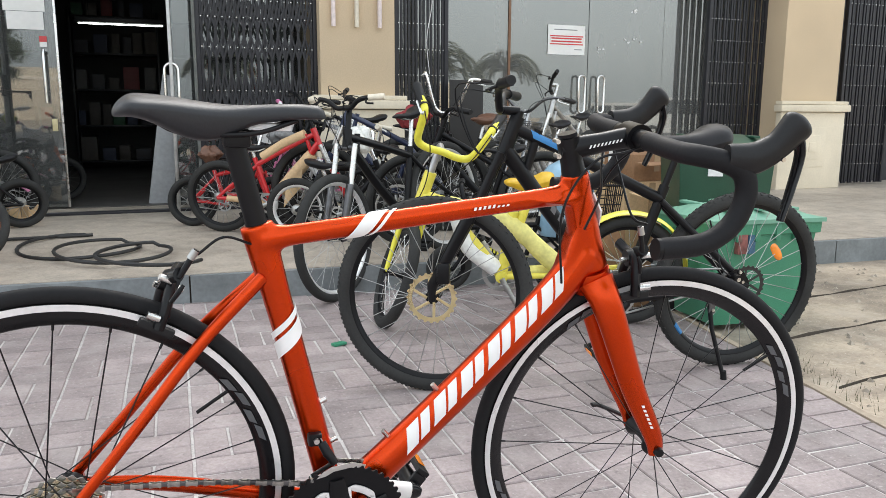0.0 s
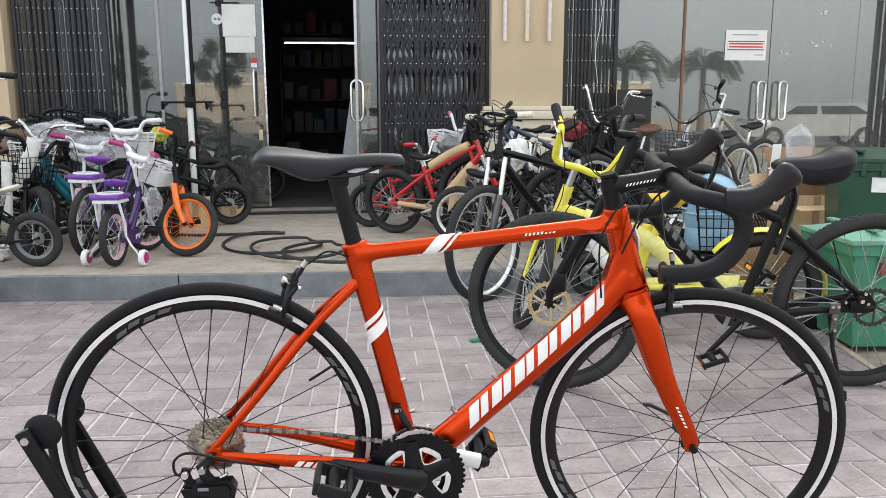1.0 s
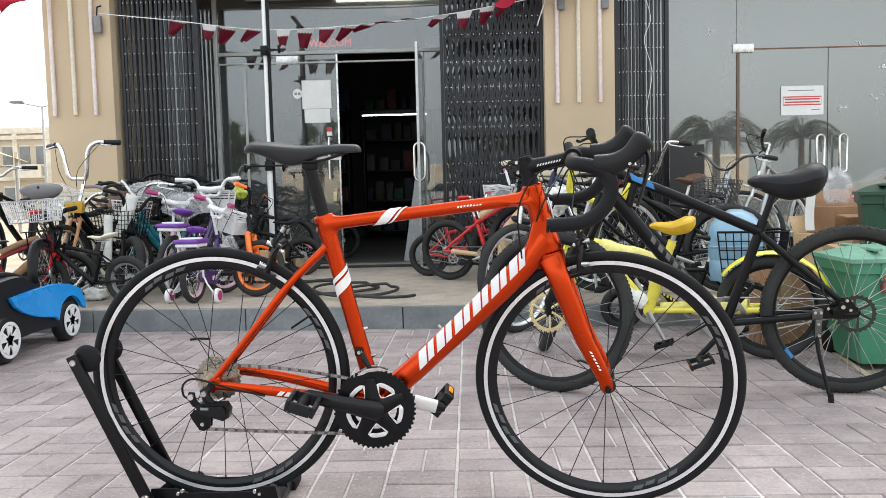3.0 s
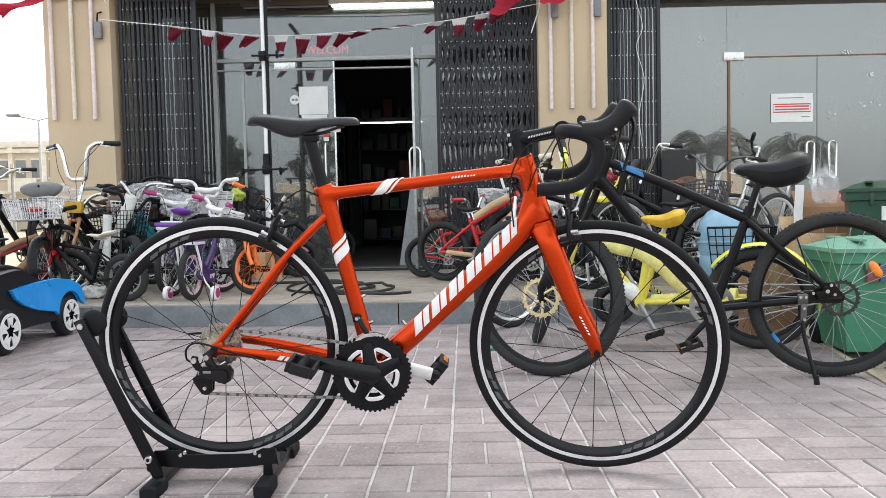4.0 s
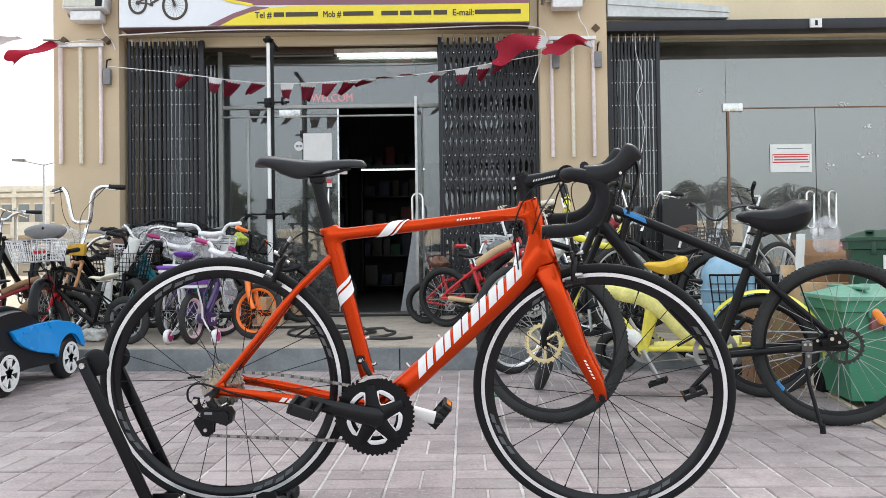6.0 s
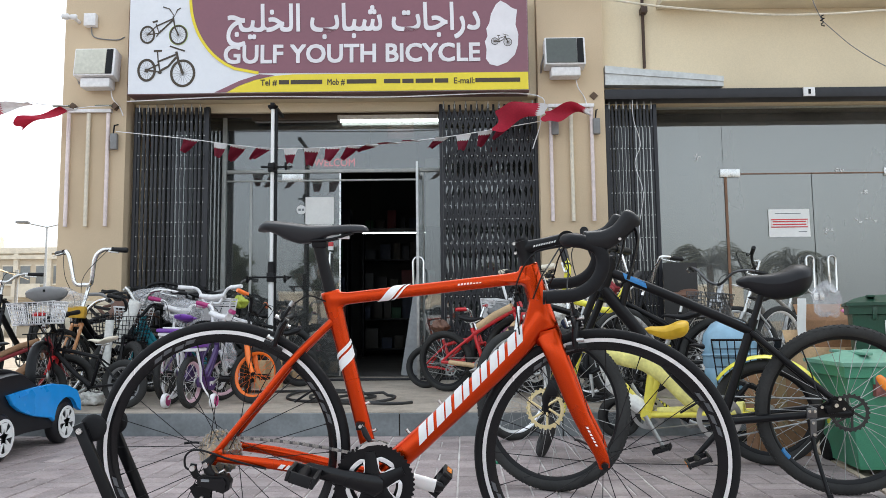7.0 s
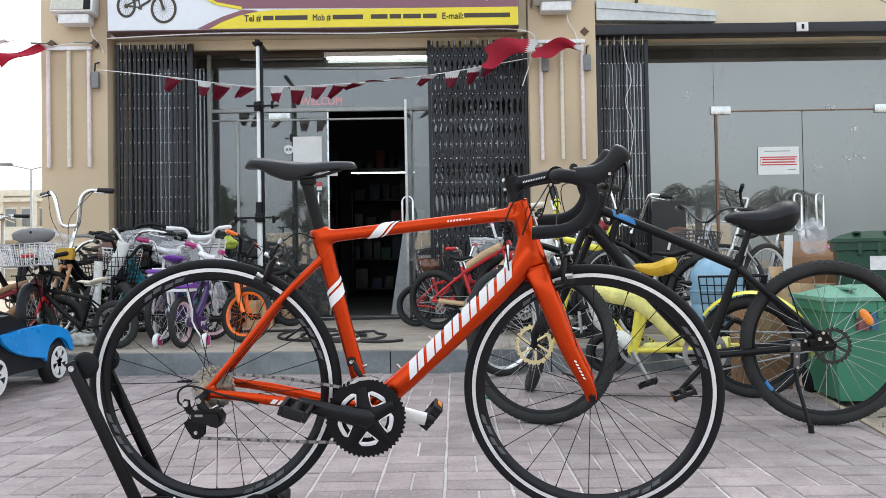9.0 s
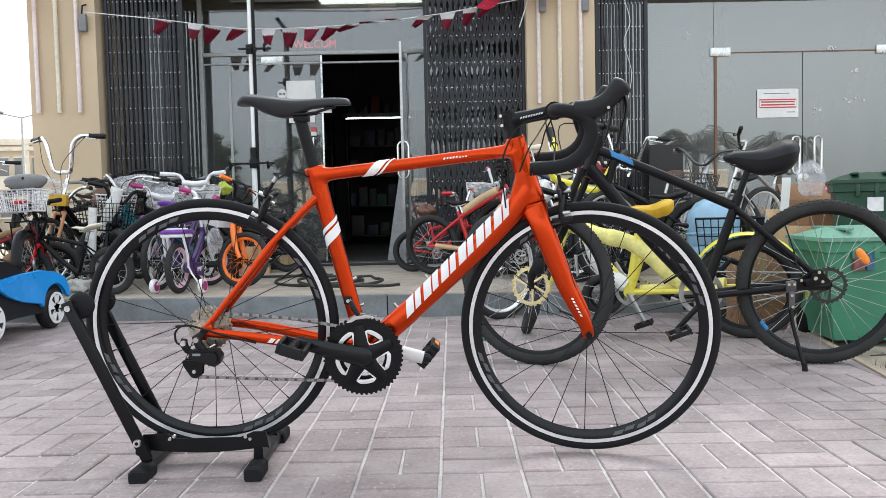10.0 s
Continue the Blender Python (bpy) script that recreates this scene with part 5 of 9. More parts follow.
        part("small_mark", sm, WHITE_PAINT, bike)
    for i in range(6):
        sm = patch(Geo(), V(0.13, -0.058, -0.018), BB + V(-0.12, -0.036, 0.022), (0.0088, 0.0100), (0.0155, 0.017), 0.22 + i * 0.115, 0.30 + i * 0.115, -0.30, 0.36, 0.05, 2, 0.0026)
        part("small_mark", sm, WHITE_PAINT, bike)
    hbdg = Geo().prism([(0.0, 0.03), (0.017, 0.0), (0.0, -0.03), (-0.017, 0.0)], -0.0015, 0.0015, "x", Matrix.Translation(HT.lerp(HB, 0.40) + V(0.0300, 0, 0.006)) @ pose(0, 0, 0, 0, -16))
    part("head_badge", hbdg, WHITE_PAINT, bike)
    # fork (turns with the bars)
    fk = Geo()
    crown = HB + ax * 0.008
    fk.tube([crown + ax * -0.004, crown + ax * 0.03], [0.033, 0.036], 18, flat=(0.95, 1.0))
    part("fork_crown", fk, ORANGE_PAINT, bike, m=steer)
    for s in (-1, 1):
        leg = spline([crown + ax * 0.01 + V(0.0, s * 0.020, 0), crown + ax * 0.06 + V(0.008, s * 0.042, 0), crown.lerp(FA, 0.6) + V(-0.006, s * 0.051, 0), FA + V(-0.012, s * 0.053, 0.03), FA + V(0, s * 0.053, -0.008)], 5)
        k = len(leg)
        part("fork_blade", Geo().tube(leg, [0.031 - 0.018 * (i / (k - 1)) ** 0.8 for i in range(k)], 14, flat=(0.55, 1.05)), ORANGE_PAINT, bike, m=steer)
    for i in range(6):
        fm = patch(Geo(), crown.lerp(FA, 0.6) + V(-0.006, -0.051, 0), FA + V(-0.012, -0.053, 0.03), (0.0112, 0.0085), (0.017, 0.014), 0.35 + i * 0.085, 0.40 + i * 0.085, -0.05, 0.24, 0.03, 2)
        part("fork_mark", fm, WHITE_PAINT, bike, m=steer)
    part("headset_spacer", Geo().cyl(HT - ax * 0.002, HT - ax * 0.032, 0.0205, 20, 0.018), BLACK, bike, m=steer)
    # wheels
    fw = wheel("front_wheel", bike, FA, 0.334, 0.0125, 0.031, 0.0105, 20, 0.0, BLACK_GLOSS, BLACK, ALLOY, 0.016, 0.086, m=steer, seg=96, label="black deep-rimmed wheel with bright brake track")
    rw = wheel("rear_wheel", bike, V(0, 0, 0), 0.334, 0.0125, 0.031, 0.0105, 24, 1.15, BLACK_GLOSS, BLACK, ALLOY, 0.020, 0.112, seg=96, label="black deep-rimmed wheel with bright brake track")
    for w in (fw, rw):
        for c in range(4):
            for i in range(4):
                a0 = c * math.pi / 2 + 0.25 + i * 0.11
                for s in (-1, 1):
                    def fn(u, v, a0=a0, s=s, i=i):
                        r = 0.2965 - 0.009 * v - (0.004 if i % 2 else 0)
                        hh = 0.0107 - 0.0050 * (0.3015 - r) / 0.0205
                        a = a0 + 0.085 * u + 0.03 * v
                        return (r * math.cos(a), s * (hh + 0.0010), r * math.sin(a))
                    part("rim_mark", Geo().grid(fn, 4, 2), RIM_PRINT, w)
        part("valve", Geo().cyl((0.282 * math.cos(0.6), 0, 0.282 * math.sin(0.6)), (0.225 * math.cos(0.6), 0, 0.225 * math.sin(0.6)), 0.003, 8), BLACK, w)
    part("quick_release", Geo().tube(spline([(0, 0.058, 0), (-0.015, 0.072, 0.004), (-0.06, 0.078, 0.022), (-0.075, 0.076, 0.024)], 4), 0.005, 8, flat=(1.4, 0.7)).cyl((0, 0.045, 0), (0, 0.064, 0), 0.010, 10), BLACK, fw)
    part("skewer_nut", Geo().cyl((0, -0.056, 0), (0, -0.068, 0), 0.010, 10, 0.008), BLACK, fw)
    part("skewer_nut", Geo().cyl((0, -0.070, 0), (0, -0.082, 0), 0.009, 10, 0.008), BLACK, rw)
    # cassette
    for i in range(10):
        r = 0.056 - i * 0.0034
        y = -0.020 - i * 0.0037
        tn = 26 - 2 * i
        out = []
        for j in range(tn * 2):
            a = math.pi * j / tn
            rr = r + (0.0035 if j % 2 else -0.001)
            out.append((rr * math.cos(a), rr * math.sin(a)))
        part("sprocket", Geo().prism(out, y, y - 0.0018), CASSETTE if i % 2 else STEEL_DULL, rw)
    # crankset
    M0 = Matrix.Translation(BB)

    def ring(r, teeth, y, inner):
        out, inn = [], []
        n = teeth * 4
        for j in range(n):
            a = 2 * math.pi * j / n
            rr = r + (0.0026, 0.0030, -0.0014, -0.0018)[j % 4]
            out.append((rr * math.cos(a), rr * math.sin(a)))
            inn.append((inner * math.cos(a), inner * math.sin(a)))
        vs = [(x, y, z) for x, z in out] + [(x, y, z) for x, z in inn] + [(x, y + 0.003, z) for x, z in out] + [(x, y + 0.003, z) for x, z in inn]
        fs = []
        for j in range(n):
            j2 = (j + 1) % n
            fs += [(j, j2, n + j2, n + j), (2 * n + j, 3 * n + j, 3 * n + j2, 2 * n + j2), (j, 2 * n + j, 2 * n + j2, j2), (n + j, n + j2, 3 * n + j2, 3 * n + j)]
        return Geo().add(vs, fs)
    big = part("chainring", ring(0.101, 50, -0.052, 0.066), BLACK, bike, "black fifty-tooth chainring with pale outlines", m=M0)
    part("inner_ring", ring(0.070, 34, -0.044, 0.055), BLACK, big)
    sp = Geo()
    for i in range(5):
        a = 2 * math.pi * i / 5 + 0.45
        d = V(math.cos(a), 0, math.sin(a))
        n_ = V(-math.sin(a), 0, math.cos(a))
        sp.tube([d * 0.012 + V(0, -0.058, 0), d * 0.05 + V(0, -0.056, 0), d * 0.082 + V(0, -0.053, 0)], [0.022, 0.017, 0.012], 10, flat=(0.35, 1), up=(0, 1, 0))
        a2 = a + math.pi / 5
        pts = []
        for q in range(13):
            b = a2 - 0.36 + 0.72 * q / 12
            pts.append(V(0.067 * math.cos(b), -0.0560, 0.067 * math.sin(b)))
        pts += [V(0.043 * math.cos(a2 + 0.22), -0.0578, 0.043 * math.sin(a2 + 0.22)), V(0.037 * math.cos(a2), -0.058, 0.037 * math.sin(a2)), V(0.043 * math.cos(a2 - 0.22), -0.0578, 0.043 * math.sin(a2 - 0.22))]
        part("pale_outline", Geo().tube(pts, [0.0030, 0.0045] + [0.0062] * 9 + [0.0045, 0.0030] + [0.0018] * 3, 6, flat=(0.4, 1), up=(0, 1, 0), closed=True), ALLOY, big)
    part("spider", sp, BLACK, big)
    ang = radians(166)
    arm = V(math.cos(ang), 0, math.sin(ang)) * 0.168
    cx = part("crank_arm", Geo().tube([V(0.024, -0.062, 0), V(0.008, -0.064, 0), arm * 0.5 + V(0, -0.068, 0), arm + V(0, -0.072, 0), arm * 1.06 + V(0, -0.072, 0)], [0.016, 0.028, 0.0200, 0.0165, 0.010], 14, flat=(0.55, 1), up=(0, 1, 0)), BLACK_GLOSS, bike, m=M0)
    part("crank_marks", Geo().tube([arm * 0.30 + V(0, -0.0755, 0.003), arm * 0.62 + V(0, -0.0785, 0.003)], 0.0026, 5, flat=(0.2, 1), up=(0, 1, 0)), GREY_DECAL, cx)
    cl = part("crank_arm", Geo().tube([V(0.0, 0.062, 0), -arm * 0.5 + V(0, 0.068, 0), -arm + V(0, 0.072, 0), -arm * 1.06 + V(0, 0.072, 0)], [0.018, 0.0145, 0.0145, 0.008], 12, flat=(0.6, 1), up=(0, 1, 0)), BLACK_GLOSS, bike, m=M0)
    part("paper_wrap", Geo().tube([-arm * 0.55 + V(0, 0.069, 0), -arm * 0.92 + V(0, 0.071, 0)], [0.0185, 0.0175], 10, flat=(0.8, 1), up=(0, 1, 0)), PAPER, cl, "white paper wrapped round the crank")

    def pedal(at, s, tilt):
        g = Geo().box((-0.036, min(0.012 * s, 0.095 * s), -0.014), (-0.026, max(0.012 * s, 0.095 * s), 0.014), 0.003)
        g.box((0.026, min(0.012 * s, 0.095 * s), -0.014), (0.036, max(0.012 * s, 0.095 * s), 0.014), 0.003)
        for y in (0.012, 0.090):
            a, b = sorted((y * s, (y + 0.008) * s))
            g.box((-0.026, a, -0.014), (0.026, b, 0.014), 0.003)
        p = part("pedal", g, PLASTIC_BLACK, bike, m=M0 @ Matrix.Translation(at) @ Matrix.Rotation(tilt, 4, "Y") @ Matrix.Scale(1.0, 4))
        part("spindle", Geo().tube([(0, 0, 0), (0, 0.05 * s, 0), (0, 0.09 * s, 0)], [0.012, 0.016, 0.013], 10), BLACK, p)
        for x in (-0.0385, 0.0372) if s > 0 else ():
            part("reflector", Geo().box((x, min(0.035 * s, 0.075 * s), -0.007), (x + 0.0015, max(0.035 * s, 0.075 * s), 0.007)), AMBER, p)
    pedal(arm + V(0, -0.074, 0), -1, 0.30)
    pedal(-arm + V(0, 0.078, 0), 1, -0.9)
    # chain
    def run(pts):
        lk, dark = Geo(), Geo()
        p = spline(pts, 8)
        L, acc, out = 0.0, 0.0, []
        for a, b in zip(p, p[1:]):
            d = (b - a).length
            while acc <= d:
                out.append(a.lerp(b, acc / d))
                acc += 0.0127
            acc -= d
        for i, (a, b) in enumerate(zip(out, out[1:])):
            y = 0.0024 if i % 2 else 0.0014
            for s in (-1, 1):
                m = (a + b) / 2
                t = (b - a).normalized()
                (lk if i % 2 else dark).tube([a - t * 0.002 + V(0, s * y, 0), m + V(0, s * y, 0), b + t * 0.002 + V(0, s * y, 0)], [0.0050, 0.0034, 0.0050], 6, flat=(0.22, 1), up=(0, 1, 0))
            lk.cyl(a + V(0, -0.003, 0), a + V(0, 0.003, 0), 0.0026, 6)
        part("inner_link", dark, STEEL_DARK, part("chain", lk, CHAIN, bike))
    run([V(0.004, -0.034, 0.042), V(0.20, -0.039, 0.030), BB + V(-0.02, -0.0425, 0.0690)])
    run([V(-0.034, -0.047, -0.126), V(0.20, -0.045, -0.132), BB + V(-0.020, -0.0425, -0.0690)])
    run([BB + V(0.0705 * math.cos(a), -0.0425, 0.0705 * math.sin(a)) for a in (1.75, 1.2, 0.6, 0.0, -0.6, -1.2, -1.6, -2.1)])
    # rear derailleur
    shell_ = [(-0.0325, -0.046), (-0.0165, -0.039), (0.013, -0.041), (0.041, -0.039), (0.051, -0.055), (0.0476, -0.075), (0.032, -0.0845), (-0.0325, -0.064)]
    rd = part("rear_derailleur", Geo().prism(shell_, -0.098, -0.076), BLACK_GLOSS, bike, "black rear derailleur with steel bolts")
    part("cover", Geo().prism([(0.008 + (x - 0.008) * 0.78, -0.060 + (z + 0.060) * 0.70) for x, z in shell_], -0.104, -0.0985), BLACK_GLOSS, rd)
    part("grey_mark", Geo().box((-0.020, -0.1062, -0.054), (0.0, -0.1045, -0.048)), GREY_DECAL, rd)
    part("upper_link", Geo().tube([V(-0.002, -0.076, -0.004), V(-0.014, -0.086, -0.014), V(-0.008, -0.090, -0.030), V(0.004, -0.088, -0.044)], [0.009, 0.013, 0.011, 0.009], 12, flat=(0.7, 1)), BLACK, rd)
    part("upper_link", Geo().tube([V(-0.044, -0.090, -0.014), V(-0.046, -0.092, -0.026), V(-0.038, -0.090, -0.044), V(-0.020, -0.088, -0.054)], [0.008, 0.011, 0.009, 0.006], 12, flat=(0.7, 1)), BLACK, rd)
    part("adjuster", Geo().cyl(V(0.020, -0.088, -0.036), V(0.034, -0.088, -0.028), 0.0035, 8), STEEL, rd)
    for x, z in ((0.008, -0.080), (-0.0325, -0.108)):
        out = [((0.016 + (0.0025 if j % 2 else -0.001)) * math.cos(math.pi * j / 11) + x, (0.016 + (0.0025 if j % 2 else -0.001)) * math.sin(math.pi * j / 11) + z) for j in range(22)]
        part("jockey_wheel", Geo().prism(out, -0.050, -0.044), PLASTIC_BLACK, rd)
        part("bolt", Geo().cyl(V(x, -0.064, z), V(x, -0.040, z), 0.005, 8), STEEL, rd)
    for y in (-0.040, -0.057):
        part("cage_plate", Geo().prism([(-0.0645, -0.084), (-0.060, -0.079), (0.030, -0.080), (0.034, -0.0845), (0.030, -0.089), (-0.012, -0.090), (-0.014, -0.118), (-0.030, -0.127), (-0.042, -0.124), (-0.060, -0.096)], y - 0.002, y), BLACK, rd)
    for p in (V(-0.012, -0.102, -0.015), V(-0.044, -0.104, -0.023)):
        part("bolt", Geo().cyl(p + V(0, 0.012, 0), p, 0.007, 10), STEEL, rd)
    part("cable_housing", Geo().tube(spline([V(0.13, -0.064, -0.030), V(0.05, -0.086, -0.004), V(-0.030, -0.096, 0.022), V(-0.062, -0.095, 0.008), V(-0.064, -0.094, -0.020), V(-0.050, -0.093, -0.030)], 6), 0.0027, 6), BLACK, bike)
    # front derailleur
    fd = part("front_derailleur", Geo().tube([V(-0.050, -0.051, 0.082), V(-0.018, -0.052, 0.100), V(0.012, -0.052, 0.104), V(0.034, -0.050, 0.096)], 0.0052, 6, flat=(0.15, 1), up=(0, 1, 0)).tube(
        [V(-0.050, -0.039, 0.084), V(-0.010, -0.040, 0.108), V(0.034, -0.039, 0.100)], 0.0045, 6, flat=(0.15, 1), up=(0, 1, 0)).cyl(V(-0.050, -0.052, 0.083), V(-0.050, -0.038, 0.083), 0.003, 8), STEEL, bike, "bright steel chain guide cage", m=M0)
    part("linkage", Geo().tube([V(-0.012, -0.046, 0.106), V(-0.024, -0.040, 0.122), V(-0.032, -0.030, 0.136)], [0.006, 0.008, 0.007], 10), BLACK, fd)
    part("clamp", Geo().box((-0.052, -0.028, 0.128), (-0.030, -0.004, 0.150), 0.005), BLACK, fd)
    part("bolt", Geo().cyl(V(-0.040, -0.034, 0.140), V(-0.040, -0.0285, 0.140), 0.0045, 10), STEEL, fd)
    part("cable", Geo().tube([V(-0.034, -0.034, 0.146), V(-0.010, -0.030, 0.090), V(0.006, -0.020, 0.030)], 0.0011, 5), STEEL, fd)
    # brakes

    def caliper(name, at, tilt, m, s):
        c = part(name, Geo().tube(spline([V(0.0, -0.034, -0.052), V(0.004, -0.030, -0.02), V(0.010, -0.012, 0.008), V(0.010, 0.018, 0.012), V(0.006, 0.042, 0.022)], 4), 0.0100, 8, flat=(1, 0.8)).tube(
            spline([V(0.004, 0.034, -0.052), V(0.012, 0.030, -0.02), V(0.018, 0.008, 0.010), V(0.018, -0.022, 0.020), V(0.012, -0.046, 0.034)], 4), 0.0105, 8, flat=(1, 0.8)).cyl(V(0.0, 0, 0.006), V(0.024, 0, 0.006), 0.015, 12), BLACK, bike, m=m @ Matrix.Translation(at) @ Matrix.Rotation(tilt, 4, "Y") @ Matrix.Diagonal((s, 1, 1, 1)))
        for y in (-0.026, 0.026):
            part("brake_pad", Geo().box((-0.024, y - 0.006, -0.060), (0.028, y + 0.006, -0.048), 0.003), PLASTIC_BLACK, c)
        for q, r in ((V(0.012, -0.034, -0.036), 0.0055), (V(0.020, -0.026, 0.018), 0.005), (V(0.016, 0.030, -0.010), 0.005)):
            part("bolt", Geo().cyl(q + V(-0.006, -0.006, 0), q + V(0.012, -0.009, 0), r, 10), STEEL, c)
        part("release_lever", Geo().tube([V(0.004, -0.048, -0.006), V(0.002, -0.052, 0.012), V(0.0, -0.050, 0.024)], [0.003, 0.004, 0.0025], 8), BLACK, c)
        part("pivot_bolt", Geo().cyl(V(-0.01, 0, 0.004), V(0.026, 0, 0.004), 0.0045, 8), STEEL, c)
        part("barrel", Geo().cyl(V(0.010, -0.046, 0.030), V(0.006, -0.044, 0.075), 0.0045, 8), BLACK, c)
        part("collar", Geo().cyl(V(0.0085, -0.045, 0.060), V(0.007, -0.0445, 0.074), 0.0055, 10), STEEL_DULL, c)
        return c
    caliper("front_brake", FA + V(-0.085, 0, 0.342), -0.16, steer, 1)
    caliper("rear_brake", V(0.160, 0, 0.322), 0.48, Matrix(), -1)
    # seatpost, saddle
    u = (ST - BB).normalized()
    top = ST + u * 0.132
    part("seatpost", Geo().tube([ST + u * 0.005, ST + u * 0.02, top], [0.0145, 0.0138, 0.0138], 14, flat=(0.9, 1.15)), BLACK, bike)
    part("seat_clamp", Geo().box((-0.018, -0.018, -0.010), (0.020, 0.018, 0.010), 0.005, Matrix.Translation(top + V(0.002, 0, 0.006))), BLACK, bike)
    S = V(0.087, 0, 0.583)

    def saddle_top(x):
        return 0.003 * math.sin(x * 9) + 0.006 * (1 - x) ** 3 - 0.004 * x

    def saddle_w(x):
        return 0.018 + 0.050 * max(0.0, 1 - (x / 0.62)) ** 0.9 + 0.003 * (1 - x)

    def saddle(u_, v_):
        x = 0.5 - 0.5 * math.cos(math.pi * u_)
        w = saddle_w(x) * (1.0 if x < 0.95 else math.sqrt(max(0.02, 1 - ((x - 0.95) / 0.05) ** 2)))
        a = math.pi * 2 * v_
        e = 1 - min(1.0, x / 0.14 + 0.004)
        w *= math.sqrt(1 - e * e)
        e = 1 - min(1.0, x / 0.10 + 0.02)
        tip = math.sqrt(1 - e * e) * (1.0 if x < 0.95 else math.sqrt(max(0.04, 1 - ((x - 0.95) / 0.05) ** 2)))
        drop = 0.010 * max(0.0, 1 - x / 0.10) ** 2
        deep = (0.025 + 0.019 * (1 + math.cos(math.pi * min(1.0, abs(x - 0.38) / 0.32)))) * (1 - 0.62 * max(0.0, (x - 0.55) / 0.45))
        z = math.sin(a)
        return S + V(x * 0.285, w * math.cos(a), saddle_top(x) - drop - 0.008 + tip * (0.016 * z ** 0.8 if z > 0 else (deep - 0.006) * z * (0.45 + 0.55 * abs(math.cos(a)))))
    sd = part("saddle", Geo().grid(saddle, 36, 28), SADDLE, bike, "slim black padded racing saddle")
    for s in (-1, 1):
        part("rail", Geo().tube(spline([V(0.140, s * 0.030, 0.564), V(0.175, s * 0.024, 0.549), V(0.265, s * 0.022, 0.549), V(0.330, s * 0.008, 0.568)], 5), 0.0035, 8), BLACK, sd)
    part("pale_panel", Geo().box((0.262, -0.006, 0.5525), (0.322, 0.006, 0.562), 0.002), WHITE_PLASTIC, sd)
    # stem and bars (turn with the fork)
    sc_ = HT - ax * 0.045
    clampc = V(0.878, 0, 0.559)
    part("stem", Geo().tube([sc_ + V(-0.016, 0, -0.002), sc_, sc_.lerp(clampc, 0.5), clampc + V(0.004, 0, 0)], [0.014, 0.020, 0.0165, 0.018], 14, flat=(0.95, 1)).cyl(sc_ + ax * 0.020, sc_ - ax * 0.020, 0.019, 16), BLACK, bike, m=steer)
    for i in range(9):
        smk = patch(Geo(), sc_, clampc, (0.0185, 0.0165), (0.0185, 0.0170), 0.26 + i * 0.062, 0.290 + i * 0.062, -0.10, 0.16, 0.03, 2)
        part("stem_mark", smk, WHITE_PAINT, bike, m=steer)
    part("stem_cap", Geo().cyl(sc_ - ax * 0.021, sc_ - ax * 0.027, 0.016, 16), BLACK, bike, m=steer)
    part("stem_bolt", Geo().cyl(sc_ + V(-0.024, -0.010, 0.012), sc_ + V(-0.024, 0.010, 0.012), 0.004, 8).cyl(sc_ + V(-0.020, -0.010, -0.012), sc_ + V(-0.020, 0.010, -0.012), 0.004, 8), STEEL, bike, m=steer)
    part("bar_clamp", Geo().cyl(clampc + V(0.006, -0.024, 0), clampc + V(0.006, 0.024, 0), 0.023, 16), BLACK, bike, m=steer)
    part("handlebar", Geo().cyl(clampc + V(0.006, -0.06, 0), clampc + V(0.006, 0.06, 0), 0.0155, 14), BLACK, bike, m=steer)
    C = clampc + V(0.006, 0, 0)
    for s in (-1, 1):
        bar = spline([C + V(0, s * 0.055, 0), C + V(0.0, s * 0.15, 0), C + V(0.012, s * 0.190, 0.001), C + V(0.045, s * 0.203, -0.004), C + V(0.075, s * 0.208, -0.020), C + V(0.083, s * 0.210, -0.055),
                      C + V(0.066, s * 0.213, -0.095), C + V(0.025, s * 0.216, -0.122), C + V(-0.045, s * 0.220, -0.130)], 5)
        part("taped_bar", Geo().tube(bar, 0.0160, 12), TAPE, bike, "black cork-taped handlebar drop", m=steer)
        part("bar_plug", Geo().cyl(bar[-1], bar[-1] + V(-0.006, 0, 0), 0.0165, 12), BLACK, bike, m=steer)
        hood = spline([C + V(0.045, s * 0.205, 0.002), C + V(0.082, s * 0.209, 0.002), C + V(0.115, s * 0.211, 0.020), C + V(0.140, s * 0.211, 0.048), C + V(0.152, s * 0.210, 0.062)], 5)
        hd = part("brake_hood", Geo().tube(hood, [0.0175, 0.019, 0.020, 0.021, 0.0215, 0.0215, 0.021, 0.0205, 0.020, 0.0195, 0.019, 0.019, 0.0195, 0.020, 0.021, 0.022, 0.0225, 0.022, 0.020, 0.017, 0.010], 14, flat=(0.85, 1.1)), PLASTIC_BLACK, bike, m=steer)
        lev = spline([C + V(0.150, s * 0.209, 0.038), C + V(0.158, s * 0.210, 0.010), C + V(0.150, s * 0.215, -0.040), C + V(0.138, s * 0.222, -0.085)], 5)
        part("brake_lever", Geo().tube(lev, [0.011 - 0.004 * i / 15 for i in range(16)], 8, flat=(1.2, 0.55)), BLACK_GLOSS, hd)
        part("bolt", Geo().cyl(C + V(0.118, s * 0.229, 0.006), C + V(0.118, s * 0.233, 0.006), 0.0035, 8), STEEL, hd)
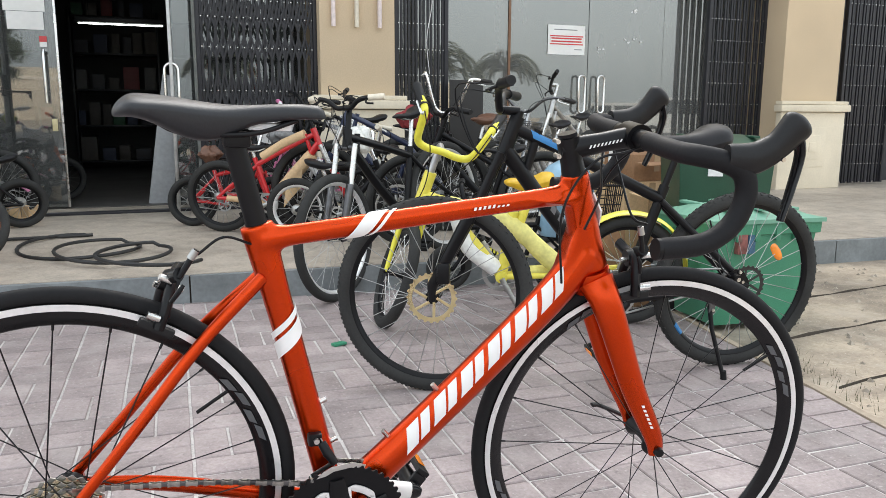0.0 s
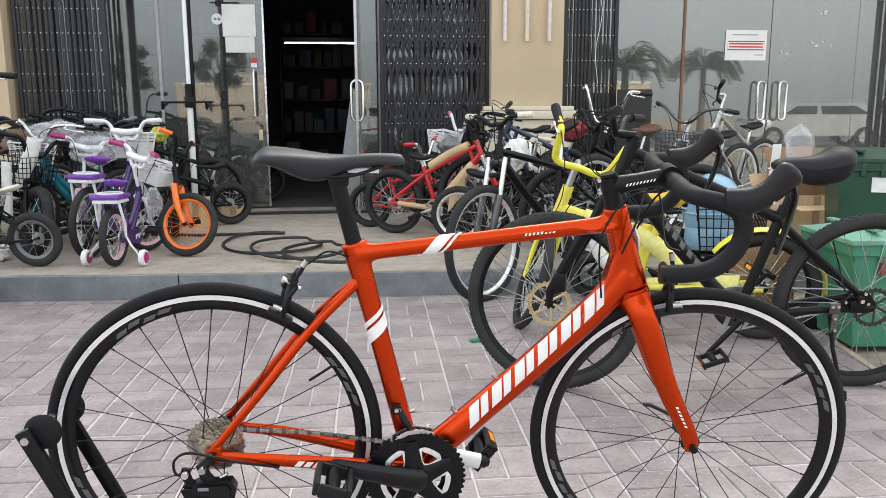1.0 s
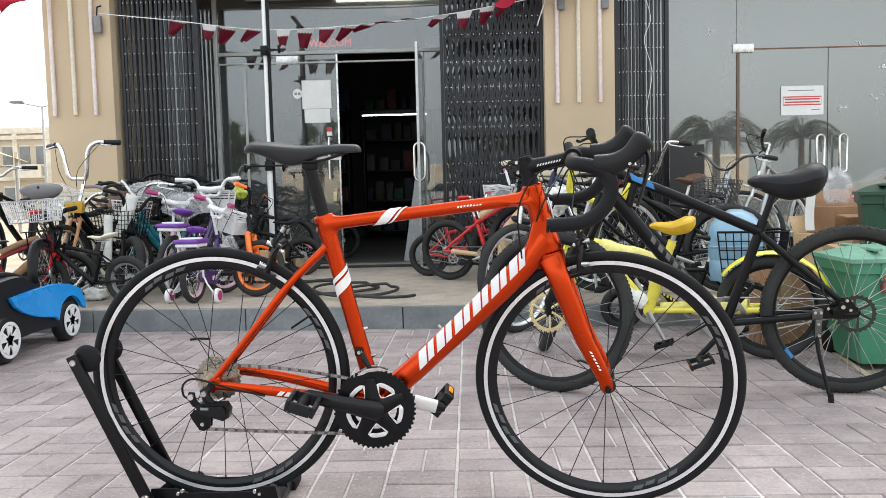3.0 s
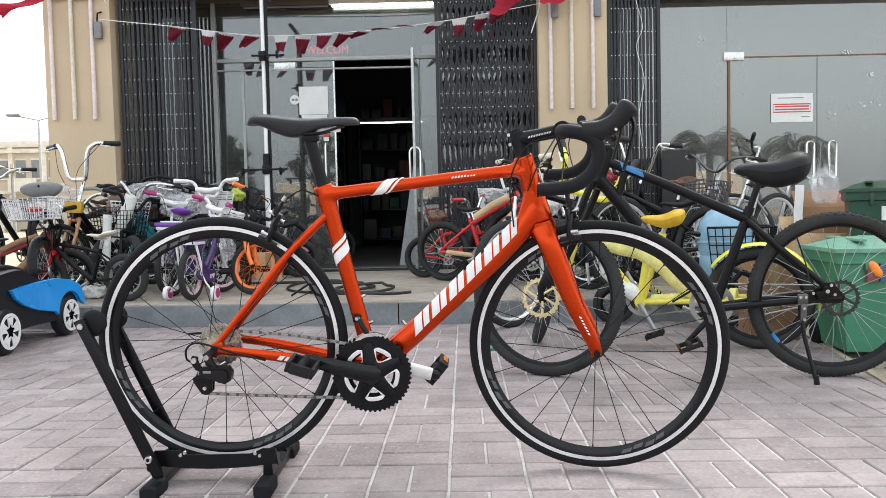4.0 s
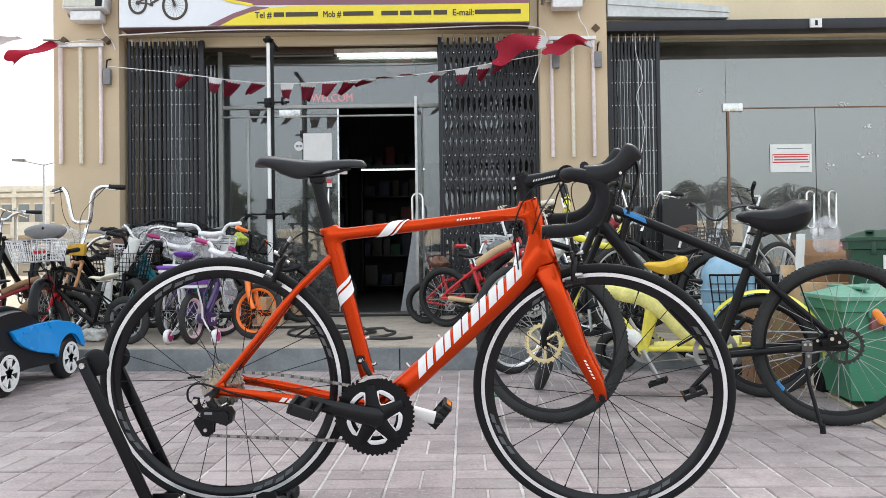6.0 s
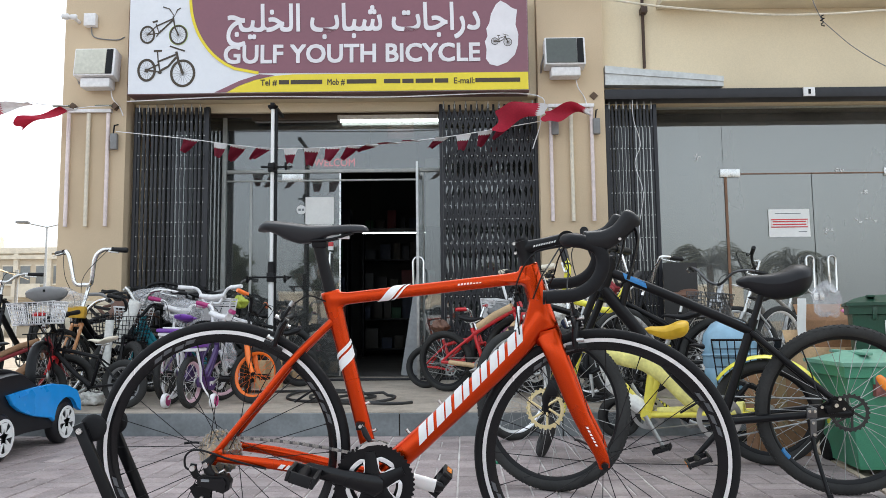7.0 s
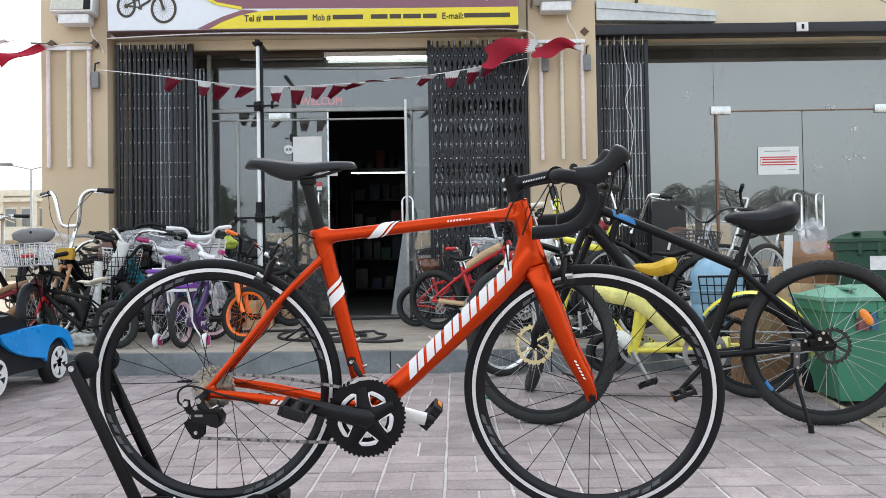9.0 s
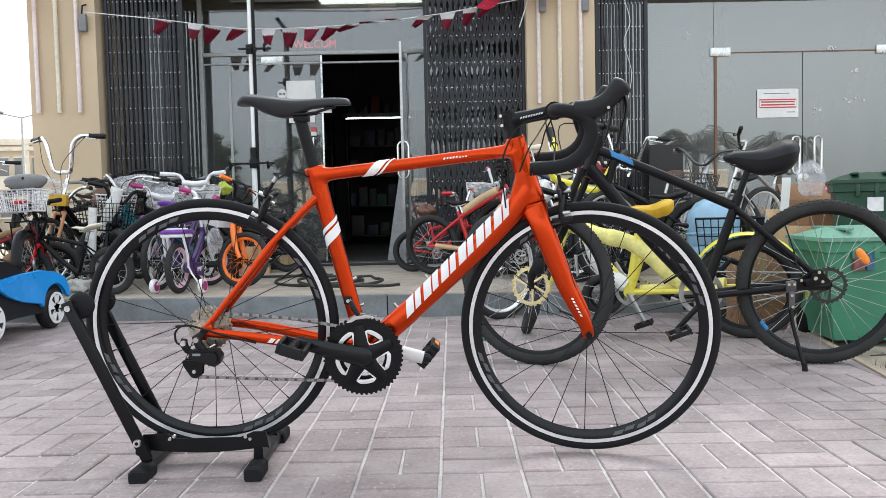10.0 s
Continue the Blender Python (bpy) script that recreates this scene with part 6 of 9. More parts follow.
    # cables
    for i, pts in enumerate(([C + V(-0.006, -0.060, -0.010), C + V(-0.045, -0.060, -0.022), C + V(-0.085, -0.050, -0.035), HT + V(-0.020, -0.036, -0.015), HT + V(-0.034, -0.032, -0.075), BB.lerp(HB, 0.86) + V(-0.01, -0.034, 0.04)],
                            [C + V(-0.004, 0.05, -0.012), C + V(0.010, 0.03, -0.07), C + V(0.0, -0.035, -0.13), FA + V(-0.075, -0.044, 0.415)],
                            [C + V(-0.004, 0.07, -0.012), C + V(-0.035, 0.02, -0.055), C + V(-0.065, -0.035, -0.095), HT + V(0.010, -0.034, -0.085)],
                            [C + V(-0.004, -0.04, -0.012), C + V(-0.020, 0.00, -0.050), C + V(-0.030, 0.030, -0.100), HT + V(0.035, 0.030, -0.100)],
                            [V(0.19, -0.045, 0.385), V(0.225, -0.03, 0.405), ST + V(-0.012, -0.012, -0.015)])):
        part("cable", Geo().tube(spline(pts, 7), 0.0021, 6), BLACK, bike)
    for q, d in ((BB.lerp(ST, 0.24), V(0.022, 0, 0.01)), (BB.lerp(ST, 0.39), V(0.022, 0, 0.01)), (BB.lerp(HB, 0.24), V(-0.022, 0, 0.026)), (BB.lerp(HB, 0.43), V(-0.022, 0, 0.026))):
        part("bottle_bolt", Geo().cyl(q + d * 0.8, q + d * 1.3, 0.0042, 8), STEEL, bike)
    return bike


road_bike()

# its floor stand
stand = thing("bicycle_stand", "black tubular steel floor stand gripping the rear wheel", "bicycle stand", pose(1.0, 1.79, 0.0))
ARM_LOW, ARM_TOP = V(-0.160, 0, 0.096), V(-0.316, 0, 0.436)
along = (ARM_TOP - ARM_LOW).normalized()
tilt = math.degrees(math.atan2(along.x, along.z))
for s in (-1, 1):
    y = s * 0.084 - 0.002
    arm = part("upright_arm", Geo().box((-0.0135, -0.008, -0.050), (0.0135, 0.008, 0.392), 0.004, Matrix.Translation((-0.160, y, 0.096)) @ pose(0, 0, 0, 0, tilt)), BLACK, stand)
    part("pivot_bolt", Geo().cyl((-0.160, y + s * 0.0082, 0.096), (-0.160, y + s * 0.015, 0.096), 0.0105, 16, 0.009), STEEL, arm)
    part("bolt_socket", Geo().cyl((-0.160, y + s * 0.0151, 0.096), (-0.160, y + s * 0.0156, 0.096), 0.005, 6), BLACK, arm)
    # a bent side plate: deep at both ends, its belly bowed
    low = [(-0.150 + 0.30 * i / 12, 0.066 - 0.010 * math.sin(math.pi * i / 12)) for i in range(13)]
    out = [(-0.165, 0.060)] + low + [(0.158, 0.062), (0.150, 0.106), (0.118, 0.106), (0.086, 0.093), (-0.074, 0.093), (-0.098, 0.106), (-0.160, 0.106)]
    ty = s * 0.050 - 0.002
    lo, hi = sorted((ty, ty + s * 0.004))
    tray = part("tray_side", Geo().prism(out, lo, hi), BLACK, stand, "bent black steel side plate")
    for x, z in ((-0.092, 0.094), (-0.081, 0.100), (0.099, 0.095), (0.111, 0.089)):
        part("bolt", Geo().cyl((x, ty + s * 0.0042, z), (x, ty + s * 0.010, z), 0.0052, 12, 0.0042), STEEL, tray)
    r0, r1 = sorted((s * 0.052 - 0.002, s * 0.074 - 0.002))
    r = part("roller", Geo().lathe([(0.0, r0), (0.024, r0), (0.031, r0 + 0.004), (0.034, r0 + 0.010), (0.031, r1 - 0.004), (0.024, r1), (0.0, r1)], 28, at=(-0.296, 0, 0.440)), RUBBER, stand, "round black rubber wheel roller")
    part("bolt", Geo().cyl((-0.316, y + s * 0.0082, 0.436), (-0.316, y + s * 0.014, 0.436), 0.0075, 12), STEEL, r)
part("axle", Geo().cyl((-0.310, -0.090, 0.438), (-0.310, 0.086, 0.438), 0.006, 10), STEEL_DULL, stand)
part("cross_tube", Geo().tube([V(-0.160, -0.085, 0.070), V(-0.160, 0.081, 0.070)], 0.010, 10), BLACK, stand)
for x in (-0.156, 0.128):
    f = part("foot_bar", Geo().box((x - 0.013, -0.110, 0.010), (x + 0.013, 0.235, 0.0315), 0.004), BLACK, stand)
    part("riser", Geo().prism([(x - 0.013, 0.0318), (x + 0.013, 0.0318), (x + 0.010, 0.080), (x - 0.010, 0.080)], -0.048, 0.044), BLACK, f)
    for y in (-0.120, 0.185):
        prof = [(x - 0.021, 0.0), (x + 0.021, 0.0), (x + 0.023, 0.006), (x + 0.023, 0.026), (x + 0.015, 0.034), (x - 0.015, 0.034), (x - 0.023, 0.026), (x - 0.023, 0.006)]
        cx, vs, steps = x, [], 15
        for j in range(steps + 1):
            q = (0.90 if j in (0, steps) else 1.0) * (1.0 if j % 2 else 0.955)
            vs += [(cx + (px - cx) * q, y + 0.085 * j / steps, pz * q) for px, pz in prof]
        fs = [(j * 8 + i, j * 8 + (i + 1) % 8, (j + 1) * 8 + (i + 1) % 8, (j + 1) * 8 + i) for j in range(steps) for i in range(8)]
        part("rubber_foot", Geo().add(vs, fs + [tuple(range(8))[::-1], tuple(steps * 8 + i for i in range(8))]), RUBBER, f, "ribbed black rubber foot")
# ---- the bicycles for sale ----
BARS = {
    "flat": [(0, 0, 0), (0, 0.10, 0.0), (-0.01, 0.20, 0.012), (-0.035, 0.33, 0.018)],
    "riser": [(0, 0, 0), (0, 0.06, 0), (0.0, 0.13, 0.05), (-0.01, 0.20, 0.065), (-0.045, 0.32, 0.065)],
    "high": [(0, 0, 0), (0, 0.05, 0.0), (0.02, 0.10, 0.05), (0.05, 0.17, 0.24), (0.03, 0.20, 0.28), (-0.16, 0.27, 0.27)],
    "tall": [(0, 0, 0), (0, 0.05, 0.0), (0.02, 0.085, 0.03), (0.03, 0.12, 0.20), (0.01, 0.17, 0.262), (-0.02, 0.22, 0.268), (-0.06, 0.34, 0.262)],
    "sweep": [(0, 0, 0), (0.03, 0.06, 0.02), (0.04, 0.15, 0.10), (0.0, 0.24, 0.12), (-0.16, 0.30, 0.10)],
    "hoop": [(0, 0, 0), (0.01, 0.09, 0.0), (0.02, 0.145, 0.03), (0.03, 0.165, 0.12), (0.02, 0.18, 0.20), (-0.10, 0.235, 0.25)],
    "kid": [(0, 0, 0), (0, 0.05, 0.0), (0.01, 0.085, 0.07), (0.0, 0.12, 0.10), (-0.04, 0.21, 0.105)],
}


def saddle_mesh(at, length, wide, nose, thick):
    at = Vector(at)

    def fn(u, v):
        x = 0.5 - 0.5 * math.cos(math.pi * u)
        w = nose + (wide - nose) * 0.5 * (1 + math.cos(math.pi * min(1.0, max(0.0, x - 0.12) / 0.60)))
        w *= 1.0 if x < 0.90 else math.sqrt(max(0.0, 1 - ((x - 0.90) / 0.10) ** 2))
        tail = (1 - (max(0.0, 0.30 - x) / 0.30) ** 2.4) ** 0.55
        w *= 0.05 + 0.95 * tail
        tip = math.sqrt(max(0.0, 1 - max(0.0, (x - 0.88) / 0.12) ** 2))
        a = 2 * math.pi * v
        z = math.sin(a)
        return at + V((x - 0.42) * length, w * math.cos(a), thick * (1.25 - 0.95 * x + 0.12 * math.sin(math.pi * x)) * (0.15 + 0.85 * tail) * (0.2 + 0.8 * tip) * (0.55 * z if z > 0 else z * 0.85) + 0.26 * length * max(0, 0.48 - x) ** 1.6 - 0.05 * length * math.sin(math.pi * min(1.0, max(0.0, x - 0.25) / 0.6)) - 0.05 * length * max(0, x - 0.7))
    return Geo().grid(fn, 24, 20)


def basket(bike, at, w, d, h, material, name="basket", label=""):
    """A wire basket: a rim, a floor and a mesh of wires, standing at its bottom centre."""
    g = Geo()
    at = Vector(at)
    r = 0.0030

    def corner(z):
        k = 0.82 + 0.18 * z / h
        return [at + V(sx * w / 2 * k, sy * d / 2 * k, z) for sx, sy in ((-1, -1), (1, -1), (1, 1), (-1, 1))]
    for z in [h * i / 6 for i in range(7)]:
        g.tube(corner(z), r * (2.2 if z in (0, h) else 1), 5, closed=True)
    lo, hi = corner(0), corner(h)
    for i in range(4):
        j = (i + 1) % 4
        for k in range(9):
            g.tube([lo[i].lerp(lo[j], k / 9), hi[i].lerp(hi[j], k / 9)], r, 4, caps=False)
    for k in range(1, 8):
        g.tube([lo[0].lerp(lo[1], k / 8), lo[3].lerp(lo[2], k / 8)], r, 4, caps=False)
        g.tube([lo[1].lerp(lo[2], k / 8), lo[0].lerp(lo[3], k / 8)], r, 4, caps=False)
    q = part(name, g, material, bike, label)
    tagged(q, kind="stuff")
    return q


def tub(bike, at, w, d, h, material):
    """A moulded plastic basket with slotted sides."""
    at = Vector(at)
    g = Geo()
    k = 0.78
    for z0, z1 in ((0.0, 0.62), (0.67, 0.74), (0.79, 0.86), (0.91, 1.0)):
        a, b = k + (1 - k) * z0, k + (1 - k) * z1
        for q0, q1 in (((-1, -1), (1, -1)), ((1, -1), (1, 1)), ((1, 1), (-1, 1)), ((-1, 1), (-1, -1))):
            lo0, lo1 = at + V(q0[0] * w / 2 * a, q0[1] * d / 2 * a, z0 * h), at + V(q1[0] * w / 2 * a, q1[1] * d / 2 * a, z0 * h)
            hi0, hi1 = at + V(q0[0] * w / 2 * b, q0[1] * d / 2 * b, z1 * h), at + V(q1[0] * w / 2 * b, q1[1] * d / 2 * b, z1 * h)
            n_ = V(q0[0] + q1[0], q0[1] + q1[1], 0).normalized() * 0.003
            g.add([lo0, lo1, hi1, hi0, lo0 - n_, lo1 - n_, hi1 - n_, hi0 - n_], [(0, 1, 2, 3), (7, 6, 5, 4), (0, 4, 5, 1), (1, 5, 6, 2), (2, 6, 7, 3), (3, 7, 4, 0)])
    for q in range(4):
        sx, sy = ((-1, -1), (1, -1), (1, 1), (-1, 1))[q]
        g.tube([at + V(sx * w / 2 * k, sy * d / 2 * k, 0), at + V(sx * w / 2, sy * d / 2, h)], 0.006, 6)
    g.box(at + V(-w / 2 * k, -d / 2 * k, 0), at + V(w / 2 * k, d / 2 * k, 0.004))
    g.tube([at + V(sx * w / 2, sy * d / 2, h) for sx, sy in ((-1, -1), (1, -1), (1, 1), (-1, 1))], 0.006, 6, closed=True)
    q = part("front_basket", g, material, bike)
    tagged(q, kind="stuff")
    return q


def bicycle(name, label, rear, front, R, paint, lean=0.0, steer=0.0, bar="riser", bar_mat=None, bar_r=0.0125, bar_up=0.06, bar_scale=1.0, grip_mat=None, fork_mat=None, rim_mat=None, spoke_mat=None,
            hub_mat=None, tyre=0.022, tyre_mat=None, knobs=False, style="diamond", saddle_z=None, saddle=(0.26, 0.075, 0.022, 0.035), saddle_mat=None, n=28, rotor=None, fender=None, foam=None, tube_r=0.018,
            fork_r=0.013, suspension=False, training=False, kickstand=False, rack=None, front_basket=None, rear_basket=None, guard=None, reflectors=False, marks=None, crank=20, depth=0.016, box=None, group="bicycles for sale",
            panel=None, stem_mat=None, st_len=0.46, basket_z=0.075, chain=True, rise=0.0, pad=None, fb_drop=0.0, saddle_dx=0.0, fenders=("front", "rear"), rear_rotor=None, accent=None):
    rear, front = Vector(rear), Vector(front)
    ex = (front - rear)
    L = ex.length
    ex = ex.normalized()
    ey = V(0, 0, 1).cross(ex).normalized()
    ez = ex.cross(ey)
    m = Matrix((ex, ey, ez)).transposed().to_4x4()
    bike = thing(name, label, "bicycle", Matrix.Translation(rear) @ m @ Matrix.Rotation(radians(lean), 4, "X"), group=group)
    k = L / 1.08
    rim_mat, spoke_mat = rim_mat or BLACK, spoke_mat or STEEL_DULL
    fork_mat, bar_mat, grip_mat = fork_mat or paint, bar_mat or BLACK, grip_mat or PLASTIC_BLACK
    BB = V((0.56 if style == "beam" else 0.435) * k, 0, R * 0.80 + 0.02 * k)
    ang = radians(70)
    hbz = 2 * R + (0.13 if suspension else 0.05) * k
    htz = hbz + (0.13 * k if style != "fold" else 0.10 * k) + rise

    def axis_at(z):
        return V(L - 0.045 * k - (z - R) / math.tan(ang), 0, z)
    HB, HT = axis_at(hbz), axis_at(htz)
    FA = V(L, 0, R)
    ax = (HB - HT).normalized()
    st = Matrix.Translation(HT) @ Matrix.Rotation(radians(-steer), 4, ax) @ Matrix.Translation(-HT)
    sz = saddle_z or (BB.z + 0.62 * k)
    sdir = V(-math.cos(radians(72)), 0, math.sin(radians(72)))
    SP = BB + sdir * ((sz - 0.05 - BB.z) / sdir.z)
    seat_len = min(st_len * k, (SP - BB).length - 0.06)
    ST = BB + sdir * seat_len
    # frame
    g = Geo()
    g.tube([BB, ST + sdir * 0.02], tube_r * 0.95, 10)
    g.tube([HB + ax * 0.01, HT - ax * 0.008], tube_r * 1.25, 12)
    if style == "diamond":
        g.tube(spline([ST - sdir * 0.03, (ST - sdir * 0.03).lerp(HT + ax * 0.03, 0.5) + V(0, 0, 0.004), HT + ax * 0.03], 4), tube_r * 1.05, 10)
        g.tube(spline([BB, BB.lerp(HB, 0.5) + V(0, 0, -0.004), HB - ax * 0.02], 4), tube_r * 1.35, 12)
        g.tube([ST.lerp(HT, 0.86), BB.lerp(HB, 0.84)], tube_r * 0.8, 8)
    elif style == "step":
        g.tube(spline([HT + ax * 0.03, HT.lerp(BB, 0.35) + V(0, 0, -0.05 * k), BB.lerp(ST, 0.30) + V(0.06 * k, 0, 0.0), BB.lerp(ST, 0.42)], 5), tube_r * 1.15, 10)
        g.tube(spline([HB - ax * 0.01, HB.lerp(BB, 0.5) + V(-0.01, 0, -0.05 * k), BB], 5), tube_r * 1.3, 10)
    elif style == "beam":
        k1, k2 = V(0.52 * k, 0, BB.z + 0.235 * k), V(0.30 * k, 0, BB.z + 0.05 * k)
        beam = spline([HB - ax * 0.03, HB.lerp(k1, 0.5) + V(0, 0, 0.015), k1, k2, V(0.10 * k, 0.03, R + 0.01)], 5)
        g.tube(beam, tube_r * 1.5, 12)
        g.tube([HB.lerp(k1, 0.35) + V(0, 0, -0.02), BB], tube_r * 1.1, 10)
        g.tube([BB, k1 + V(-0.01, 0, 0.06)], tube_r * 1.1, 10)
    else:
        mid = V(BB.x + 0.10 * k, 0, BB.z + 0.10 * k)
        g.tube(spline([HB - ax * 0.02, HB.lerp(mid, 0.5) + V(0, 0, -0.02), mid, BB], 5), tube_r * 1.7, 12, flat=(0.75, 1))
        g.tube(spline([mid, BB.lerp(ST, 0.45)], 4), tube_r * 1.2, 10)
        g.tube([BB + V(0, 0, 0.02), V(0.02, 0, R + 0.03)], tube_r * 0.5, 8)
    g.cyl(BB + V(0, -0.036, 0), BB + V(0, 0.036, 0), tube_r * 1.25, 14)
    fr = part("frame", g, paint, bike)
    for s in (-1, 1):
        part("chainstay", Geo().tube(spline([BB + V(-0.02, s * 0.02, 0), V(R * 0.5, s * 0.05, R * 0.95 + 0.005), V(0, s * 0.062, R)], 4), tube_r * (0.78 if suspension else 0.62), 8), paint, bike)
        if style != "beam":
            part("seatstay", Geo().tube([ST - sdir * 0.035 + V(0, s * 0.012, 0), V(R * 0.35, s * 0.052, R + (ST.z - R) * 0.30), V(0, s * 0.062, R)], tube_r * (0.66 if suspension else 0.52), 8), paint, bike)
    if foam and style == "beam":
        part("foam_wrap", Geo().tube(beam[3:], [tube_r * (1.9 + 0.12 * math.sin(i * 1.9)) for i in range(len(beam) - 3)], 12), foam[0], fr, "pale foam wrapped round the main beam")
        part("foam_wrap", Geo().tube(spline([HB.lerp(k1, 0.42) + V(0, 0, -0.03), HB.lerp(BB, 0.6), BB + V(0.02, 0, 0.03)], 4), tube_r * 1.75, 10), FILM_WHITE, fr, "white foam sleeve on the lower tube")
        part("foam_wrap", Geo().tube([BB + V(-0.05, -0.03, 0.005), V(0.14, -0.055, R)], tube_r * 1.25, 10), foam[0], fr, "pale foam wrapped round a stay")
        foam = None
    if foam:
        mm, a, b = foam
        wr = 1.2 if mm is CARD else 1.0
        part("foam_wrap", Geo().tube(spline([BB.lerp(HB, a), BB.lerp(HB, (a + b) / 2) + V(0, 0, 0.004), BB.lerp(HB, b)], 4), [tube_r * wr * q for q in (1.95, 2.1, 2.0, 2.15, 2.0, 2.1, 2.0, 2.1, 1.95)], 10), mm, fr, "packing wrapped round the down tube")
        if mm is CARD:
            part("card_sleeve", Geo().tube([BB + V(-0.03, -0.028, 0.0), V(R * 0.5, -0.056, R * 0.97), V(0.07, -0.066, R)], tube_r * 1.15, 8), mm, fr, "cardboard sleeve on the chain stay")
            part("card_flap", Geo().shell(lambda u, v: BB.lerp(HB, 0.35 + 0.35 * u) + V(-0.02 * v, -0.05 - 0.02 * math.sin(3 * u), -0.03 - 0.13 * v), 4, 4, (0, 0.003, 0)), mm, fr, "loose brown cardboard flap")
        part("foam_wrap", Geo().tube([ST.lerp(HT, 0.12), ST.lerp(HT, 0.5) + V(0, 0, 0.012), ST.lerp(HT, 0.86)] if style == "diamond" else [BB + V(-0.02, -0.02, 0.0), V(R * 0.5, -0.05, R * 0.98), V(0.04, -0.062, R)], tube_r * 1.5 * wr, 10), mm, fr, "packing wrapped round a tube")
    if accent:
        for s in (-1, 1):
            part("colour_flash", patch(Geo(), ST - sdir * 0.03, HT + ax * 0.03, (tube_r * 1.06,) * 2, (tube_r * 1.06,) * 2, 0.74, 0.90, -0.2, 0.9, 0.03, 3, side=s), accent, fr)
    if marks:
        for s in (-1, 1):
            for i in range(6):
                mk = Geo()
                patch(mk, BB, HB - ax * 0.02, (tube_r * 1.36, tube_r * 1.36), (tube_r * 1.36, tube_r * 1.36), 0.30 + i * 0.062, 0.335 + i * 0.062, -0.36, 0.36, 0.016, 2, side=s)
                part("frame_mark", mk, marks, fr)
    # fork
    g = Geo()
    crown = HB + ax * 0.012
    g.tube([crown + V(0, -0.05, 0), crown + V(0, 0.05, 0)], 0.016, 10)
    g.tube([HT, crown], tube_r * 0.8, 10)
    part("fork_crown", g, fork_mat, bike, m=st)
    for s in (-1, 1):
        if suspension:
            j = crown.lerp(FA, 0.45)
            leg = part("fork_leg", Geo().tube([crown + V(0, s * 0.055, 0.02), j + V(0, s * 0.055, 0)], 0.015, 10), CHROME if fork_mat is STEEL else BLACK if fork_mat is BLACK else STEEL, bike, m=st)
            part("lower_leg", Geo().tube([j + V(0, s * 0.055, 0.02), FA + V(0.0, s * 0.055, 0.04), FA + V(0, s * 0.052, -0.012)], [0.021, 0.019, 0.012], 12), fork_mat, leg)
        else:
            part("fork_leg", Geo().tube(spline([crown + V(0, s * 0.045, 0), crown.lerp(FA, 0.6) + V(-0.012, s * 0.05, 0), FA + V(0, s * 0.05, 0)], 4), [fork_r] * 5 + [fork_r * 0.8] * 4, 8), fork_mat, bike, m=st)
    kw = dict(R=R, tyre_r=tyre, depth=depth, track=0.004, n=n, cross=0.9, rim_mat=rim_mat, spoke_mat=spoke_mat, hub_r=0.018 * max(k, 0.6), hub_w=0.10, hub_mat=hub_mat or BLACK, tyre_mat=tyre_mat or RUBBER_DUSTY,
              knobs=knobs, spoke_r=0.0013, seg=56)
    fw = wheel("front_wheel", bike, FA, m=st, **kw)
    rw = wheel("rear_wheel", bike, V(0, 0, R), **kw)
    if rotor:
        for w in (fw, rw):
            q = 1.0 if w is fw else 0.88
            g = Geo().lathe([(0.080 * q, 0.060), (0.080 * q, 0.062), (0.066 * q, 0.062), (0.066 * q, 0.060)], 40, closed=True)
            for i in range(6):
                a = i * math.pi / 3
                g.tube([V(0.016 * math.cos(a), 0.061, 0.016 * math.sin(a)), V(0.068 * q * math.cos(a + 0.4), 0.061, 0.068 * q * math.sin(a + 0.4))], 0.005, 5, flat=(0.2, 1), up=(0, 1, 0))
            for i in range(24):
                a = i * math.pi / 12
                g.cyl(V(0.080 * q * math.cos(a), 0.060, 0.080 * q * math.sin(a)), V(0.080 * q * math.cos(a), 0.062, 0.080 * q * math.sin(a)), 0.006 * q, 6)
            part("brake_rotor", g, rotor if w is fw or not rear_rotor else rear_rotor, w)
        part("brake_caliper", Geo().box((-0.030, 0.050, 0.03), (0.012, 0.085, 0.10), 0.008, Matrix.Translation(FA + V(-0.03, 0, 0.02))), BLACK, bike, m=st)
        # rear brake on a plate between the stays, with its bolts and hose
        at = Matrix.Translation(V(0, 0, R))
        plate = part("dropout_plate", Geo().prism([(-0.008, 0.002), (0.004, 0.030), (0.028, 0.060), (0.058, 0.066), (0.112, 0.030), (0.155, 0.010), (0.150, -0.014), (0.03, -0.018), (0.0, -0.012)], 0.066, 0.072, m=at), BLACK, bike)
        cal = part("brake_caliper", Geo().box((0.034, 0.073, 0.016), (0.092, 0.096, 0.052), 0.010, at @ pose(0, 0, 0, 0, 12)).cyl(at @ V(0.062, 0.074, 0.036), at @ V(0.062, 0.100, 0.036), 0.016, 14), BLACK, bike)
        for i, (bx, bz) in enumerate(((0.040, 0.055), (0.106, 0.024), (0.080, 0.004), (0.026, 0.018))):
            part("bolt", Geo().cyl(at @ V(bx, 0.0725, bz), at @ V(bx, 0.079, bz), 0.0062, 8), STEEL, plate)
        part("bolt", Geo().cyl(at @ V(0.062, 0.1005, 0.036), at @ V(0.062, 0.104, 0.036), 0.008, 8), STEEL, cal)
        part("brake_hose", Geo().tube(spline([at @ V(0.085, 0.085, 0.045), at @ V(0.12, 0.078, 0.075), at @ V(0.13, 0.05, 0.14), at @ V(0.16, 0.035, 0.24)], 4), 0.003, 6), PLASTIC_BLACK, bike)
